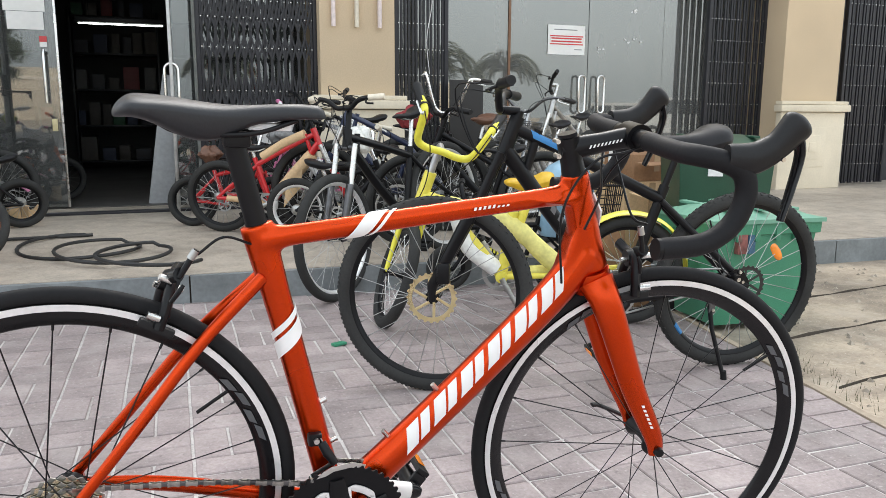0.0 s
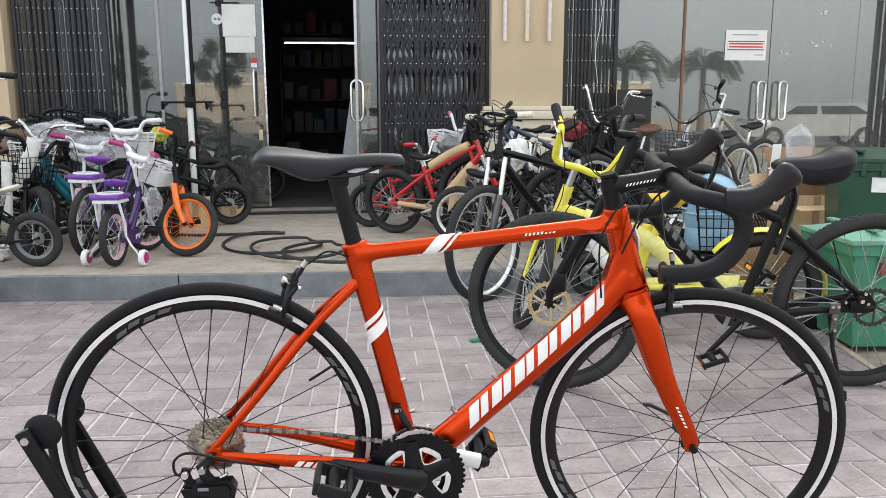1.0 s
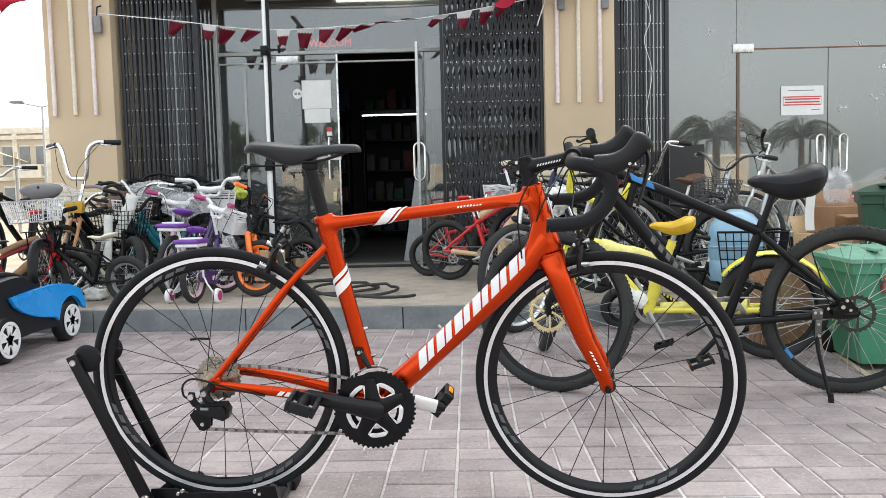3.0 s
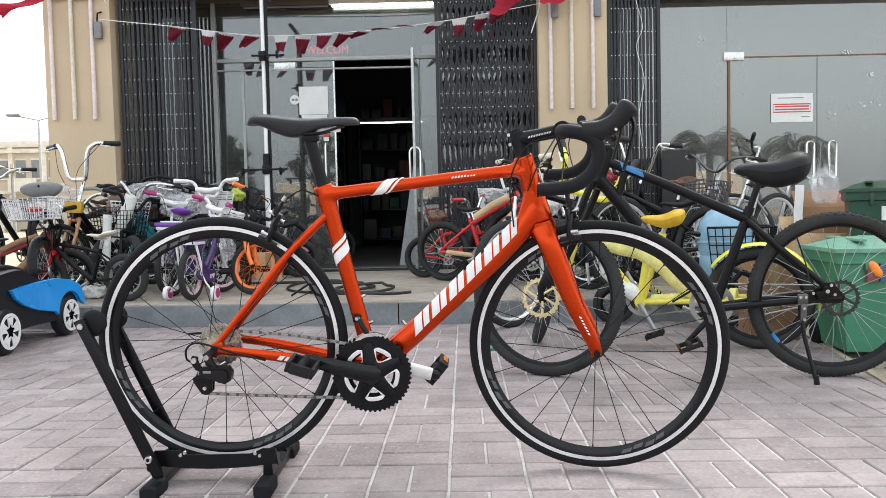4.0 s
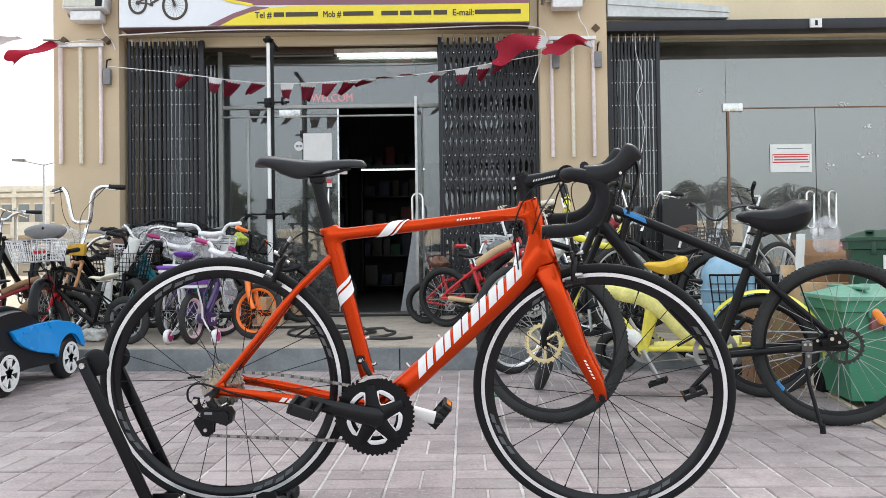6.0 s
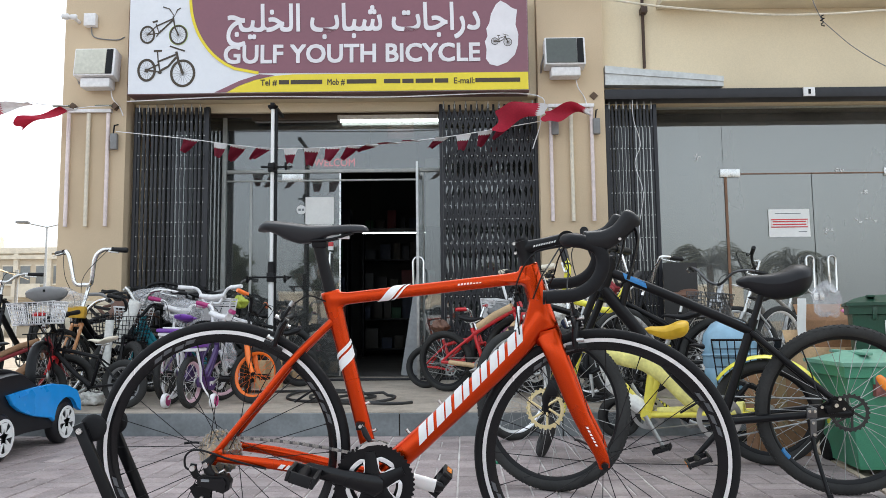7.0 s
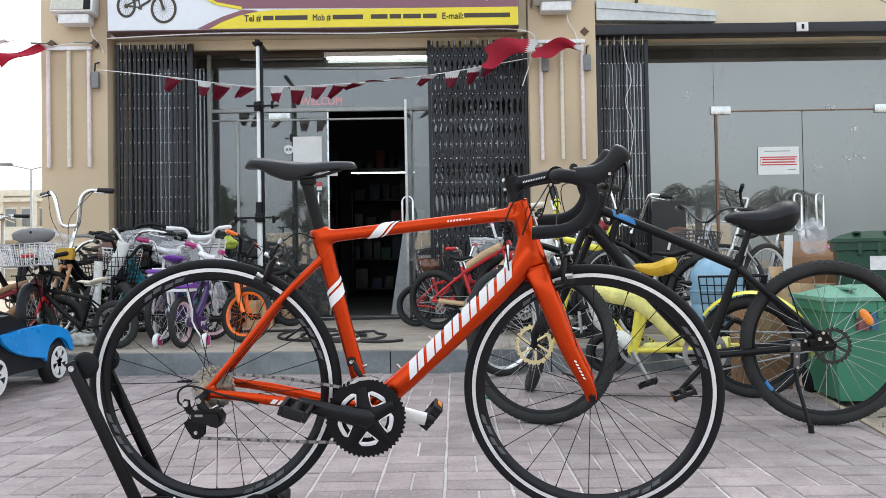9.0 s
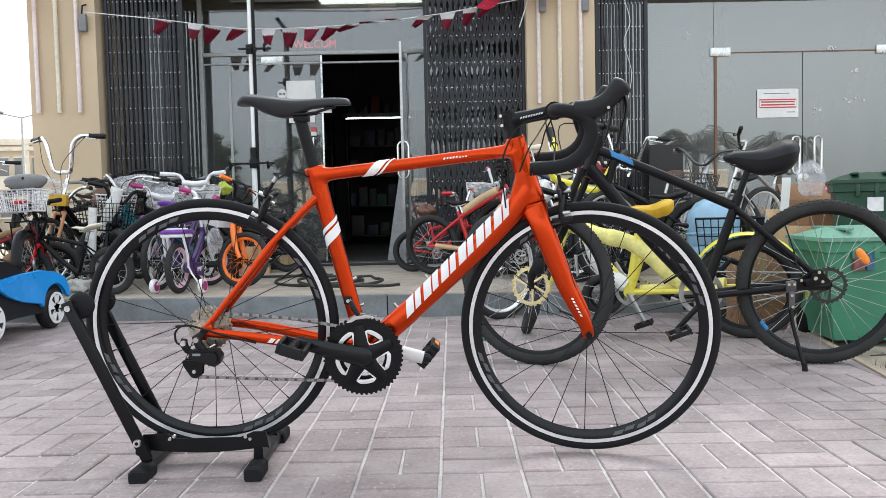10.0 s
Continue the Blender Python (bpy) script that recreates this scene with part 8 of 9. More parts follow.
bicycle("black_kids_bicycle", "black child's bicycle with silver rims beside the red one", (2.02, 5.52, P), (2.62, 5.30, P), 0.20, BLACK, lean=3, steer=20, bar="kid", bar_up=0.10, saddle_z=0.50, tyre=0.024, n=16, tube_r=0.015, rim_mat=ALLOY, bar_mat=CHROME, grip_mat=CREAM)
bicycle("dark_bicycle", "black child's bicycle with tape-wrapped handlebars in the row", (2.86, 6.10, P), (2.30, 5.80, P), 0.22, BLACK, lean=-4, steer=24, bar="riser", bar_up=0.16, bar_scale=0.8, grip_mat=CREAM, foam=(FILM_WHITE, 0.2, 0.8), saddle_z=0.56, tyre=0.024, n=16, tube_r=0.016)
bicycle("white_kids_bicycle", "white child's bicycle with black grips packed in the row", (2.62, 5.72, P), (2.10, 6.12, P), 0.20, WHITE_PLASTIC, lean=3, steer=-22, bar="kid", bar_up=0.20, bar_mat=BLACK, saddle_z=0.60, tyre=0.022, n=16, tube_r=0.015, rim_mat=STEEL)
bicycle("pink_kids_bicycle", "pink child's bicycle with white bar pads and film", (-0.62, 6.05, P), (-0.48, 5.50, P), 0.19, PINK_PALE, lean=-3, steer=18, bar="kid", bar_up=0.16, bar_mat=WHITE_PLASTIC, pad=WHITE_PLASTIC, grip_mat=MAGENTA, saddle_z=0.52, tyre=0.022, n=16, tube_r=0.014, rim_mat=WHITE_PLASTIC)
# black handlebars and tubes bundled behind the children's bicycles
rng = random.Random(31)
bun = thing("handlebar_bundle", "bundle of black bicycle handlebars and brown-wrapped tubes by the gate", "handlebars", pose(-0.95, 6.55, PLAT))
for k in range(26):
    c = V(rng.uniform(-0.45, 0.42), rng.uniform(-0.16, 0.16), rng.uniform(0.58, 0.86))
    d = V(rng.uniform(0.7, 1.0), rng.uniform(-0.5, 0.5), rng.uniform(-0.35, 0.35)) * rng.uniform(0.14, 0.26)
    bend = V(0, rng.uniform(-0.05, 0.05), rng.uniform(-0.08, 0.05))
    part("bar", Geo().tube(spline([c - d, c - d * 0.4 + bend, c + d * 0.4 + bend, c + d], 3), rng.uniform(0.009, 0.016), 7), (BLACK, PLASTIC_BLACK, BROWN, GREY_PLASTIC, PLASTIC_BLACK)[k % 5], bun)
for x in (-0.30, 0.0, 0.28):
    part("post", Geo().cyl((x, 0.05, 0), (x + 0.03, 0.02, 0.86), 0.014, 8), BLACK, bun)

# ---- other things ----
# ride-on car
car = thing("ride_on_car", "child's blue and black plastic ride-on car", "toy car", pose(-0.935, 4.12, 0, 0, 0, 90))
BODY_BLACK = mat("black toy plastic", (0.010, 0.010, 0.012), 0.42, spec=0.35)


def bowed(outline, y0, y1, drop, n=6):
    """An outline across the width, drawn in towards both sides so that its edges are round."""
    g = Geo()
    cx, cz = sum(q[0] for q in outline) / len(outline), sum(q[1] for q in outline) / len(outline)
    vs, k = [], len(outline)
    for j in range(n + 1):
        v = j / n
        e = drop * (abs(2 * v - 1) ** 4)
        for x, z in outline:
            d = math.hypot(x - cx, z - cz)
            vs.append((x + (cx - x) / d * e, y0 + (y1 - y0) * v, z + (cz - z) / d * e))
    fs = [(j * k + i, j * k + (i + 1) % k, (j + 1) * k + (i + 1) % k, (j + 1) * k + i) for j in range(n) for i in range(k)]
    return g.add(vs, fs + [tuple(range(k))[::-1], tuple(n * k + i for i in range(k))])


def rounded(points, n=5):
    pts = spline([(x, 0, z) for x, z in points] + [(points[0][0], 0, points[0][1])], n)
    return [(q.x, q.z) for q in pts[:-1]]


part("body", bowed(rounded([(-0.56, 0.13), (-0.60, 0.24), (-0.54, 0.36), (-0.40, 0.43), (-0.17, 0.455), (-0.05, 0.42), (0.06, 0.375), (0.17, 0.345), (0.36, 0.315), (0.46, 0.26), (0.48, 0.17), (0.44, 0.11), (0.0, 0.095), (-0.46, 0.10)]), -0.215, 0.215, 0.022), BODY_BLACK, car)
part("cockpit_rim", Geo().tube(spline([V(-0.38, -0.13, 0.435), V(-0.20, -0.15, 0.452), V(0.02, -0.14, 0.398), V(0.10, 0.0, 0.372), V(0.02, 0.14, 0.398), V(-0.20, 0.15, 0.452), V(-0.38, 0.13, 0.435)], 5), 0.020, 10), BODY_BLACK, car)
part("seat_back", bowed(rounded([(-0.46, 0.40), (-0.45, 0.475), (-0.39, 0.485), (-0.34, 0.42)]), -0.15, 0.15, 0.016), BODY_BLACK, car)
for s in (-1, 1):
    arch = [(0.33 + 0.150 * math.cos(radians(a)), 0.125 + 0.150 * math.sin(radians(a))) for a in range(172, 24, -12)]
    out = [(-0.300, 0.338), (-0.255, 0.285), (-0.184, 0.245), (-0.06, 0.205), (0.03, 0.188), (0.150, 0.168)] + arch + [(0.515, 0.172), (0.505, 0.235), (0.455, 0.305), (0.33, 0.345), (0.156, 0.366), (-0.04, 0.360), (-0.18, 0.350)]
    lo, hi = sorted((s * 0.2165, s * 0.240))
    sp = part("side_panel", bowed(out, lo, hi, 0.006, 4), BLUE, car, "bright blue moulded side panel")
    part("door_handle", Geo().box((-0.20, s * 0.2425 - 0.002, 0.318), (-0.12, s * 0.2425 + 0.002, 0.330), 0.0018), BLUE, sp)
    for x in (-0.33, 0.33):
        y0, y1 = sorted((s * 0.155, s * 0.236))
        w = part("wheel", Geo().lathe([(0.05, y0), (0.108, y0 + 0.006), (0.122, y0 + 0.018), (0.124, (y0 + y1) / 2), (0.122, y1 - 0.018), (0.108, y1 - 0.004), (0.080, y1)], 32, at=(x, 0, 0.125)), BODY_BLACK, car)
        ye = s * 0.237
        cap = Geo()
        for k in range(5):
            a = k * 2 * math.pi / 5 + 0.3
            lo, hi = sorted((ye, ye + s * 0.006))
            cap.prism([(x + r * math.cos(a + d), 0.125 + r * math.sin(a + d)) for r, d in ((0.026, -0.55), (0.070, -0.36), (0.082, -0.40), (0.082, 0.40), (0.070, 0.36), (0.026, 0.55), (0.046, 0.0))], lo, hi, "y")
        lo, hi = sorted((ye, ye + s * 0.005))
        cap.lathe([(0.080, lo), (0.096, lo), (0.096, hi), (0.080, hi)], 32, at=(x, 0, 0.125), closed=True)
        part("wheel_cover", cap, WHITE_PAINT, w, "white spoked wheel cover")

# bins


def wheelie_bin(label, at, w, d, h, body, lid):
    t = thing("wheelie_bin", label, "bin", at, group="green bins")
    k = 0.84

    def ring(z, q):
        return [(-w / 2 * q, -d / 2 * q, z), (w / 2 * q, -d / 2 * q, z), (w / 2 * q, d / 2 * q, z), (-w / 2 * q, d / 2 * q, z)]
    vs, fs = [], []
    zs = ((0.03, k * 0.97), (0.06, k), (h - 0.09, 0.99), (h - 0.085, 1.05), (h - 0.035, 1.06), (h - 0.03, 1.0))
    for z, q in zs:
        vs += ring(z, q)
    for i in range(len(zs) - 1):
        for j in range(4):
            a, b = i * 4 + j, i * 4 + (j + 1) % 4
            fs.append((a, b, b + 4, a + 4))
    fs += [(3, 2, 1, 0), tuple(range(len(zs) * 4 - 4, len(zs) * 4))]
    part("tub", Geo().add(vs, fs), body, t)
    ld = part("lid", Geo().shell(lambda u, v: ((u - 0.5) * w * 1.10, (v - 0.5) * d * 1.12, h - 0.028 + 0.05 * math.sin(math.pi * v) * (1 - (2 * u - 1) ** 4) + 0.01), 10, 8, (0, 0, -0.018)), lid, t)
    for x in (-0.30, 0.0, 0.30):
        part("lid_rib", Geo().box((x * w - 0.02, -d * 0.46, h + 0.012), (x * w + 0.02, d * 0.46, h + 0.026), 0.006), lid, ld)
    for x in (-0.28, -0.1, 0.1, 0.28):
        part("rim_rib", Geo().box((x * w - 0.012, -d / 2 * 1.075, h - 0.115), (x * w + 0.012, -d / 2 * 0.98, h - 0.04), 0.004), body, t)
    part("handle", Geo().tube([V(-w * 0.4, d * 0.56, h - 0.05), V(-w * 0.4, d * 0.66, h - 0.04), V(w * 0.4, d * 0.66, h - 0.04), V(w * 0.4, d * 0.56, h - 0.05)], 0.013, 8), body, t)
    for s in (-1, 1):
        part("wheel", Geo().lathe([(0.0, -0.02), (0.06, -0.02), (0.07, -0.01), (0.07, 0.01), (0.06, 0.02), (0.0, 0.02)], 20, axis="x", at=(s * w * 0.40, d * 0.44, 0.07)), RUBBER, t)
    return t


wheelie_bin("light green plastic wheelie bin with a shut lid", pose(3.665, 3.43, -0.012, 0, 0, -6), 0.52, 0.435, 0.525, GREEN_BIN, mat("pale green lid", (0.16, 0.36, 0.26), 0.5))
wheelie_bin("dark green plastic wheelie bin with a ribbed lid", pose(4.28, 4.32, 0.0, 0, 0, -25), 0.53, 0.52, 0.80, GREEN_DARK, GREEN_DARK)
for x_, mt_, w_ in ((3.492, mat("faded red print", (0.20, 0.07, 0.06), 0.6, stain=0.5, stain_scale=40), 0.05), (3.550, mat("faded blue print", (0.05, 0.13, 0.22), 0.6, stain=0.5, stain_scale=40), 0.035)):
    solid("bin_label", Geo().box((x_, 3.212, 0.345), (x_ + w_, 3.240, 0.43), 0.002, pose(0, 0, 0)), mt_, "faded coloured label on the pale bin", "sticker", group="bin labels")
solid("bin_sticker", Geo().box((-0.10, -0.262, 0.60), (-0.02, -0.252, 0.68), 0.0, pose(4.28, 4.32, 0, 0, 0, -25)), WHITE_PLASTIC, "square white sticker on the dark bin", "sticker")


def carton(label, at, w, d, h, material, flaps=True):
    t = thing("cardboard_box", label, "box", at, group="cardboard boxes")
    g = Geo().box((-w / 2, -d / 2, 0), (w / 2, d / 2, h), 0.004)
    part("box", g, material, t)
    if flaps:
        part("flap", Geo().box((-w / 2, -d / 2 - 0.12, h - 0.03), (w / 2, -d / 2 - 0.004, h - 0.026), 0.001, pose(0, 0, 0, 8)), material, t)
        part("flap", Geo().box((-w / 2, 0, 0), (w / 2, 0.004, 0.13), 0.001, pose(0, d / 2, h + 0.001, -28)), material, t)
    part("tape", Geo().box((-0.025, -d / 2 - 0.003, h * 0.35), (0.025, -d / 2 - 0.0005, h - 0.005)), mat("brown tape", (0.35, 0.24, 0.13), 0.3), t)


carton("open brown cardboard box behind the bins", pose(4.25, 5.06, PLAT, 0, 0, 4), 0.46, 0.36, 0.36, CARD)
carton("taped brown cardboard box under another", pose(4.32, 5.10, PLAT + 0.362, 0, 0, 8), 0.40, 0.30, 0.18, CARD_DARK)
carton("tall brown cardboard box standing beside the pale bin", pose(3.31, 3.83, 0.0, 0, 0, -5), 0.26, 0.18, 0.42, CARD_DARK, False)
carton("small crushed carton near the scooter", pose(0.24, 7.02, PLAT, 0, 0, 20), 0.20, 0.16, 0.13, CARD, False)
carton("flat carton leaning in the kids' bicycles", pose(0.03, 6.62, PLAT, 0, 0, 5), 0.22, 0.16, 0.24, CARD, False)
# water jug in the yellow bicycle's basket
jg = thing("water_jug", "pale blue plastic water jug in a wire basket", "jug", pose(3.235, 4.235, 0.296, -2, 0, 0) @ Matrix.Diagonal((1.22, 1.15, 1.50, 1)))
part("bottle", Geo().lathe([(0.0, 0.0), (0.115, 0.0), (0.125, 0.015), (0.125, 0.07), (0.120, 0.08), (0.125, 0.09), (0.125, 0.17), (0.118, 0.21), (0.08, 0.25), (0.03, 0.27), (0.0, 0.272)], 28, "z"), JUG, jg)
part("rib", Geo().torus(0.126, 0.006, 28, 6, "z", (0, 0, 0.13)), JUG, jg)
LIME = mat("yellow-green plastic", (0.42, 0.48, 0.06), 0.5)
# wrapping, papers and bags among the bicycles


def crumple(name, label, at, size, material, seed, category, flat=1.0):
    rng = random.Random(seed)
    ph = [rng.uniform(0, 6) for _ in range(8)]

    def fn(u, v):
        a, b = 2 * math.pi * u, math.pi * (v - 0.5)
        r = 1 + 0.18 * math.sin(3 * a + ph[0]) * math.cos(2 * b + ph[1]) + 0.12 * math.sin(7 * a + ph[2] + 3 * b) + 0.10 * math.sin(5 * b + ph[3]) + 0.07 * math.sin(13 * a + 9 * b + ph[4])
        return (size[0] * r * math.cos(a) * math.cos(b), size[1] * r * math.sin(a) * math.cos(b), size[2] * (r * math.sin(b) + 1) * flat)
    return solid(name, Geo().grid(fn, 30, 16), material, label, category, pose(*at), sharp=24)


for k, (at, sz, mt_, lab) in enumerate((
        ((-0.42, 5.70, 0.70), (0.14, 0.10, 0.09), FILM, "clear plastic film wrapped over child's handlebars"),
        ((-0.13, 6.20, 0.84), (0.06, 0.05, 0.045), LIME, "yellow-green plastic ornament among the bicycles"),
        ((-0.64, 5.74, 0.84), (0.19, 0.12, 0.07), FILM, "loose clear film over a wire basket"),
        ((0.02, 5.36, 0.40), (0.05, 0.05, 0.08), FILM, "torn clear film on a child's bicycle"),
        ((-1.19, 5.30, 0.84), (0.17, 0.14, 0.06), FILM, "clear film over a wide grey saddle"),
        ((2.12, 6.55, 0.68), (0.07, 0.06, 0.06), FILM, "clear film over a pink bicycle's basket"),
        ((2.42, 5.95, 0.80), (0.09, 0.07, 0.06), FILM, "grey clear film round black handlebars"),
        ((2.55, 6.25, 0.74), (0.07, 0.06, 0.08), FILM_WHITE, "white packing foam between bicycles"),
        ((2.38, 5.32, 0.68), (0.085, 0.07, 0.085), FILM_WHITE, "white plastic bag hung among the handlebars"),
        ((2.75, 5.35, 0.86), (0.11, 0.07, 0.06), MAROON, "red cloth saddle bag on a parked bicycle"),
        ((-0.92, 5.25, 0.14), (0.09, 0.07, 0.05), FILM_WHITE, "crumpled white packing sheet under a child's bicycle"),
        ((4.24, 5.10, 0.71), (0.09, 0.08, 0.11), FILM, "translucent pink plastic bag on the cartons"),
        ((4.37, 4.98, 0.71), (0.07, 0.05, 0.03), PINK, "pink plastic wrapper on the cartons"),
        ((-0.62, 6.45, 0.80), (0.16, 0.10, 0.05), GREY_PLASTIC, "grey sheeting over bundled bicycles"),
        ((1.55, 6.25, 0.61), (0.075, 0.06, 0.05), BROWN, "brown cloth bundle on a parked bicycle"),
        ((2.06, 6.35, 0.72), (0.09, 0.06, 0.06), GREY_PLASTIC, "grey cloth bundle on a parked bicycle"),
        ((-1.12, 6.40, 0.72), (0.17, 0.10, 0.10), BROWN, "brown bundled packing behind the basket"))):
    crumple("plastic_bag" if mt_ is FILM_WHITE else "plastic_ornament" if mt_ is LIME else "plastic_wrap" if mt_ is FILM else "packing_lump", lab, at, sz, mt_, k + 3, "wrapping" if mt_ is FILM else "packing")
for k, (x, y, z, tilt, r) in enumerate(((-0.84, 5.50, 0.56, 20, 0.045), (-0.90, 5.42, 0.40, 4, 0.030))):
    solid("paper_roll", Geo().lathe([(r, 0), (r, 0.34), (r - 0.004, 0.34), (r - 0.004, 0.0)], 20, "z", closed=True), FILM_WHITE, "white paper roll standing in a wire basket", "paper roll", pose(x, y, z, 0, tilt), group="paper rolls")
solid("hanging_paper", Geo().shell(lambda u, v: (3.97 + 0.06 * u, 4.96 + 0.012 * math.sin(5 * v), 0.53 + 0.30 * v), 4, 6, (0, 0.001, 0)), PAPER, "white paper tag hanging beside the cartons", "paper")
solid("yellow_carton", Geo().box((-0.06, -0.04, 0), (0.06, 0.04, 0.09), 0.006), mat("amber card", (0.62, 0.36, 0.03), 0.6), "yellow packing carton between the bicycles", "carton", pose(-1.22, 5.62, 0.76, 0, 4, 12))
rng = random.Random(77)
for i in range(14):
    c = V(rng.uniform(-1.30, -0.45), rng.uniform(6.35, 6.75), rng.uniform(0.86, 1.04))
    a = rng.uniform(-0.5, 0.5)
    d = V(math.cos(a), 0.3 * math.sin(a), 0.35 * math.sin(a * 2))
    up_ = V(0, 0, rng.uniform(0.03, 0.09))
    solid("loose_handlebar", Geo().tube(spline([c - d * 0.30, c - d * 0.16, c - d * 0.06 - up_, c + d * 0.06 - up_, c + d * 0.16, c + d * 0.30], 4), 0.015, 8), (PLASTIC_BLACK, BLACK, GREY_PLASTIC)[i % 3],
          "dark wrapped handlebar stacked on the parked bicycles", "handlebar", group="stacked handlebars")
# scooter with a pink fender in the window row
sct = thing("kick_scooter", "black child's scooter with a pink rear fender", "scooter", pose(-0.17, 7.22, PLAT, 0, 0, 172) @ Matrix.Scale(1.3, 4))
part("deck", Geo().box((-0.24, -0.055, 0.07), (0.22, 0.055, 0.095), 0.01), BLACK, sct)
part("steerer", Geo().tube([V(0.24, 0, 0.10), V(0.19, 0, 0.62)], 0.018, 10), BLACK, sct)
part("handlebar", Geo().tube([V(0.19, -0.18, 0.62), V(0.19, 0.18, 0.62)], 0.013, 8), BLACK, sct)
for x in (-0.27, 0.27):
    part("wheel", Geo().torus(0.075, 0.022, 28, 10, "y", (x, 0, 0.097)), RUBBER, sct)
part("rear_fender", Geo().shell(lambda u, v: (-0.27 + 0.105 * math.cos(radians(30 + 110 * u)), (v - 0.5) * 0.06, 0.097 + 0.105 * math.sin(radians(30 + 110 * u))), 8, 3, (0, 0, 0.003)), PINK, sct)
# loose litter and weeds
solid("litter_scrap", Geo().box((-0.03, -0.015, 0.0), (0.03, 0.015, 0.012), 0.004), mat("green wrapper", (0.03, 0.22, 0.12), 0.4), "small green wrapper on the paving", "litter", pose(1.83, 3.62, 0.001, 0, 0, 20))
solid("litter_scrap", Geo().tube(spline([V(-0.05, 0, 0.006), V(0, 0.01, 0.008), V(0.06, -0.004, 0.006)], 4), 0.007, 6), BLACK, "black strip lying before the platform", "litter", pose(0.10, 4.35, 0.0, 0, 0, 10))
rng = random.Random(5)
gr = Geo()
for i in range(700):
    y = rng.uniform(0.6, 2.95)
    x = side(y) + 0.10 + abs(rng.gauss(0, 0.10))
    a, h = rng.uniform(0, 6.28), rng.uniform(0.015, 0.06)
    b = V(x, y, -0.03)
    t = b + V(0.02 * math.cos(a), 0.02 * math.sin(a), h)
    n_ = V(-math.sin(a), math.cos(a), 0) * 0.002
    gr.add([b - n_, b + n_, t], [(0, 1, 2)])
tagged(part("weeds", gr, mat("dry weeds", (0.07, 0.07, 0.025), 0.9)), "dry weeds along the edging", "weeds", kind="stuff")
st_ = Geo()
for i in range(260):
    y, r = rng.uniform(1.4, 4.2), rng.uniform(0.006, 0.022)
    x = side(y) + rng.uniform(0.12, 3.2)
    st_.add([(x + r * math.cos(k * 1.26 + i), y + r * math.sin(k * 1.26 + i), -0.014) for k in range(5)] + [(x, y, -0.012 + r * 0.7)], [(k, (k + 1) % 5, 5) for k in range(5)])
tagged(part("rubble", st_, mat("small rubble", (0.30, 0.26, 0.21), 0.9, island=0.4)), "small stones and crumbs on the slabs", "rubble", kind="stuff")

# ---- what the glass mirrors: the street behind ----
TRUNK = mat("palm trunk", (0.16, 0.11, 0.07), 0.95, bump=0.01, scale=12)
# frond colour paled, distance haze painted into it
FROND = mat("palm frond", (0.20, 0.21, 0.15), 0.7, sheer=0.4, island=0.2)


def palm(label, at, h, seed):
    rng = random.Random(seed)
    t = thing("palm_tree", label, "palm tree", pose(*at), group="street palms")
    part("trunk", Geo().tube([V(0, 0, 0), V(0.03, 0, h * 0.5), V(0.0, 0.05, h)], [0.26, 0.20, 0.17], 12), TRUNK, t)
    for i in range(44):
        a, e = rng.uniform(0, 6.28), rng.uniform(-0.5, 1.1)
        d = V(math.cos(a), math.sin(a), 0)
        ln = rng.uniform(1.7, 2.5)
        sp = spline([V(0, 0, h), V(0, 0, h) + d * ln * 0.4 + V(0, 0, ln * 0.35 * e + 0.25), V(0, 0, h) + d * ln * 0.8 + V(0, 0, ln * 0.2 * e), V(0, 0, h) + d * ln + V(0, 0, ln * (0.2 * e - 0.35))], 6)
        g = Geo().tube(sp, 0.02, 4)
        side = V(-d.y, d.x, 0)
        for j, p in enumerate(sp[2:]):
            for s in (-1, 1):
                for q in (0.0, 0.045, 0.09):
                    b = p + d * q
                    tip = b + side * s * 0.40 * (1 - 0.5 * j / len(sp)) + d * 0.22 + V(0, 0, -0.10)
                    g.add([b - d * 0.03, b + d * 0.04, tip + d * 0.02, tip - d * 0.03], [(0, 1, 2, 3)])
        part("frond", g, FROND, t)


palm("date palm across the street", (15.5, -24, -0.05), 3.6, 1)
palm("tall date palm across the street", (24.5, -34, -0.05), 4.2, 2)
palm("date palm beside the road", (6.0, -40, -0.05), 4.2, 3)


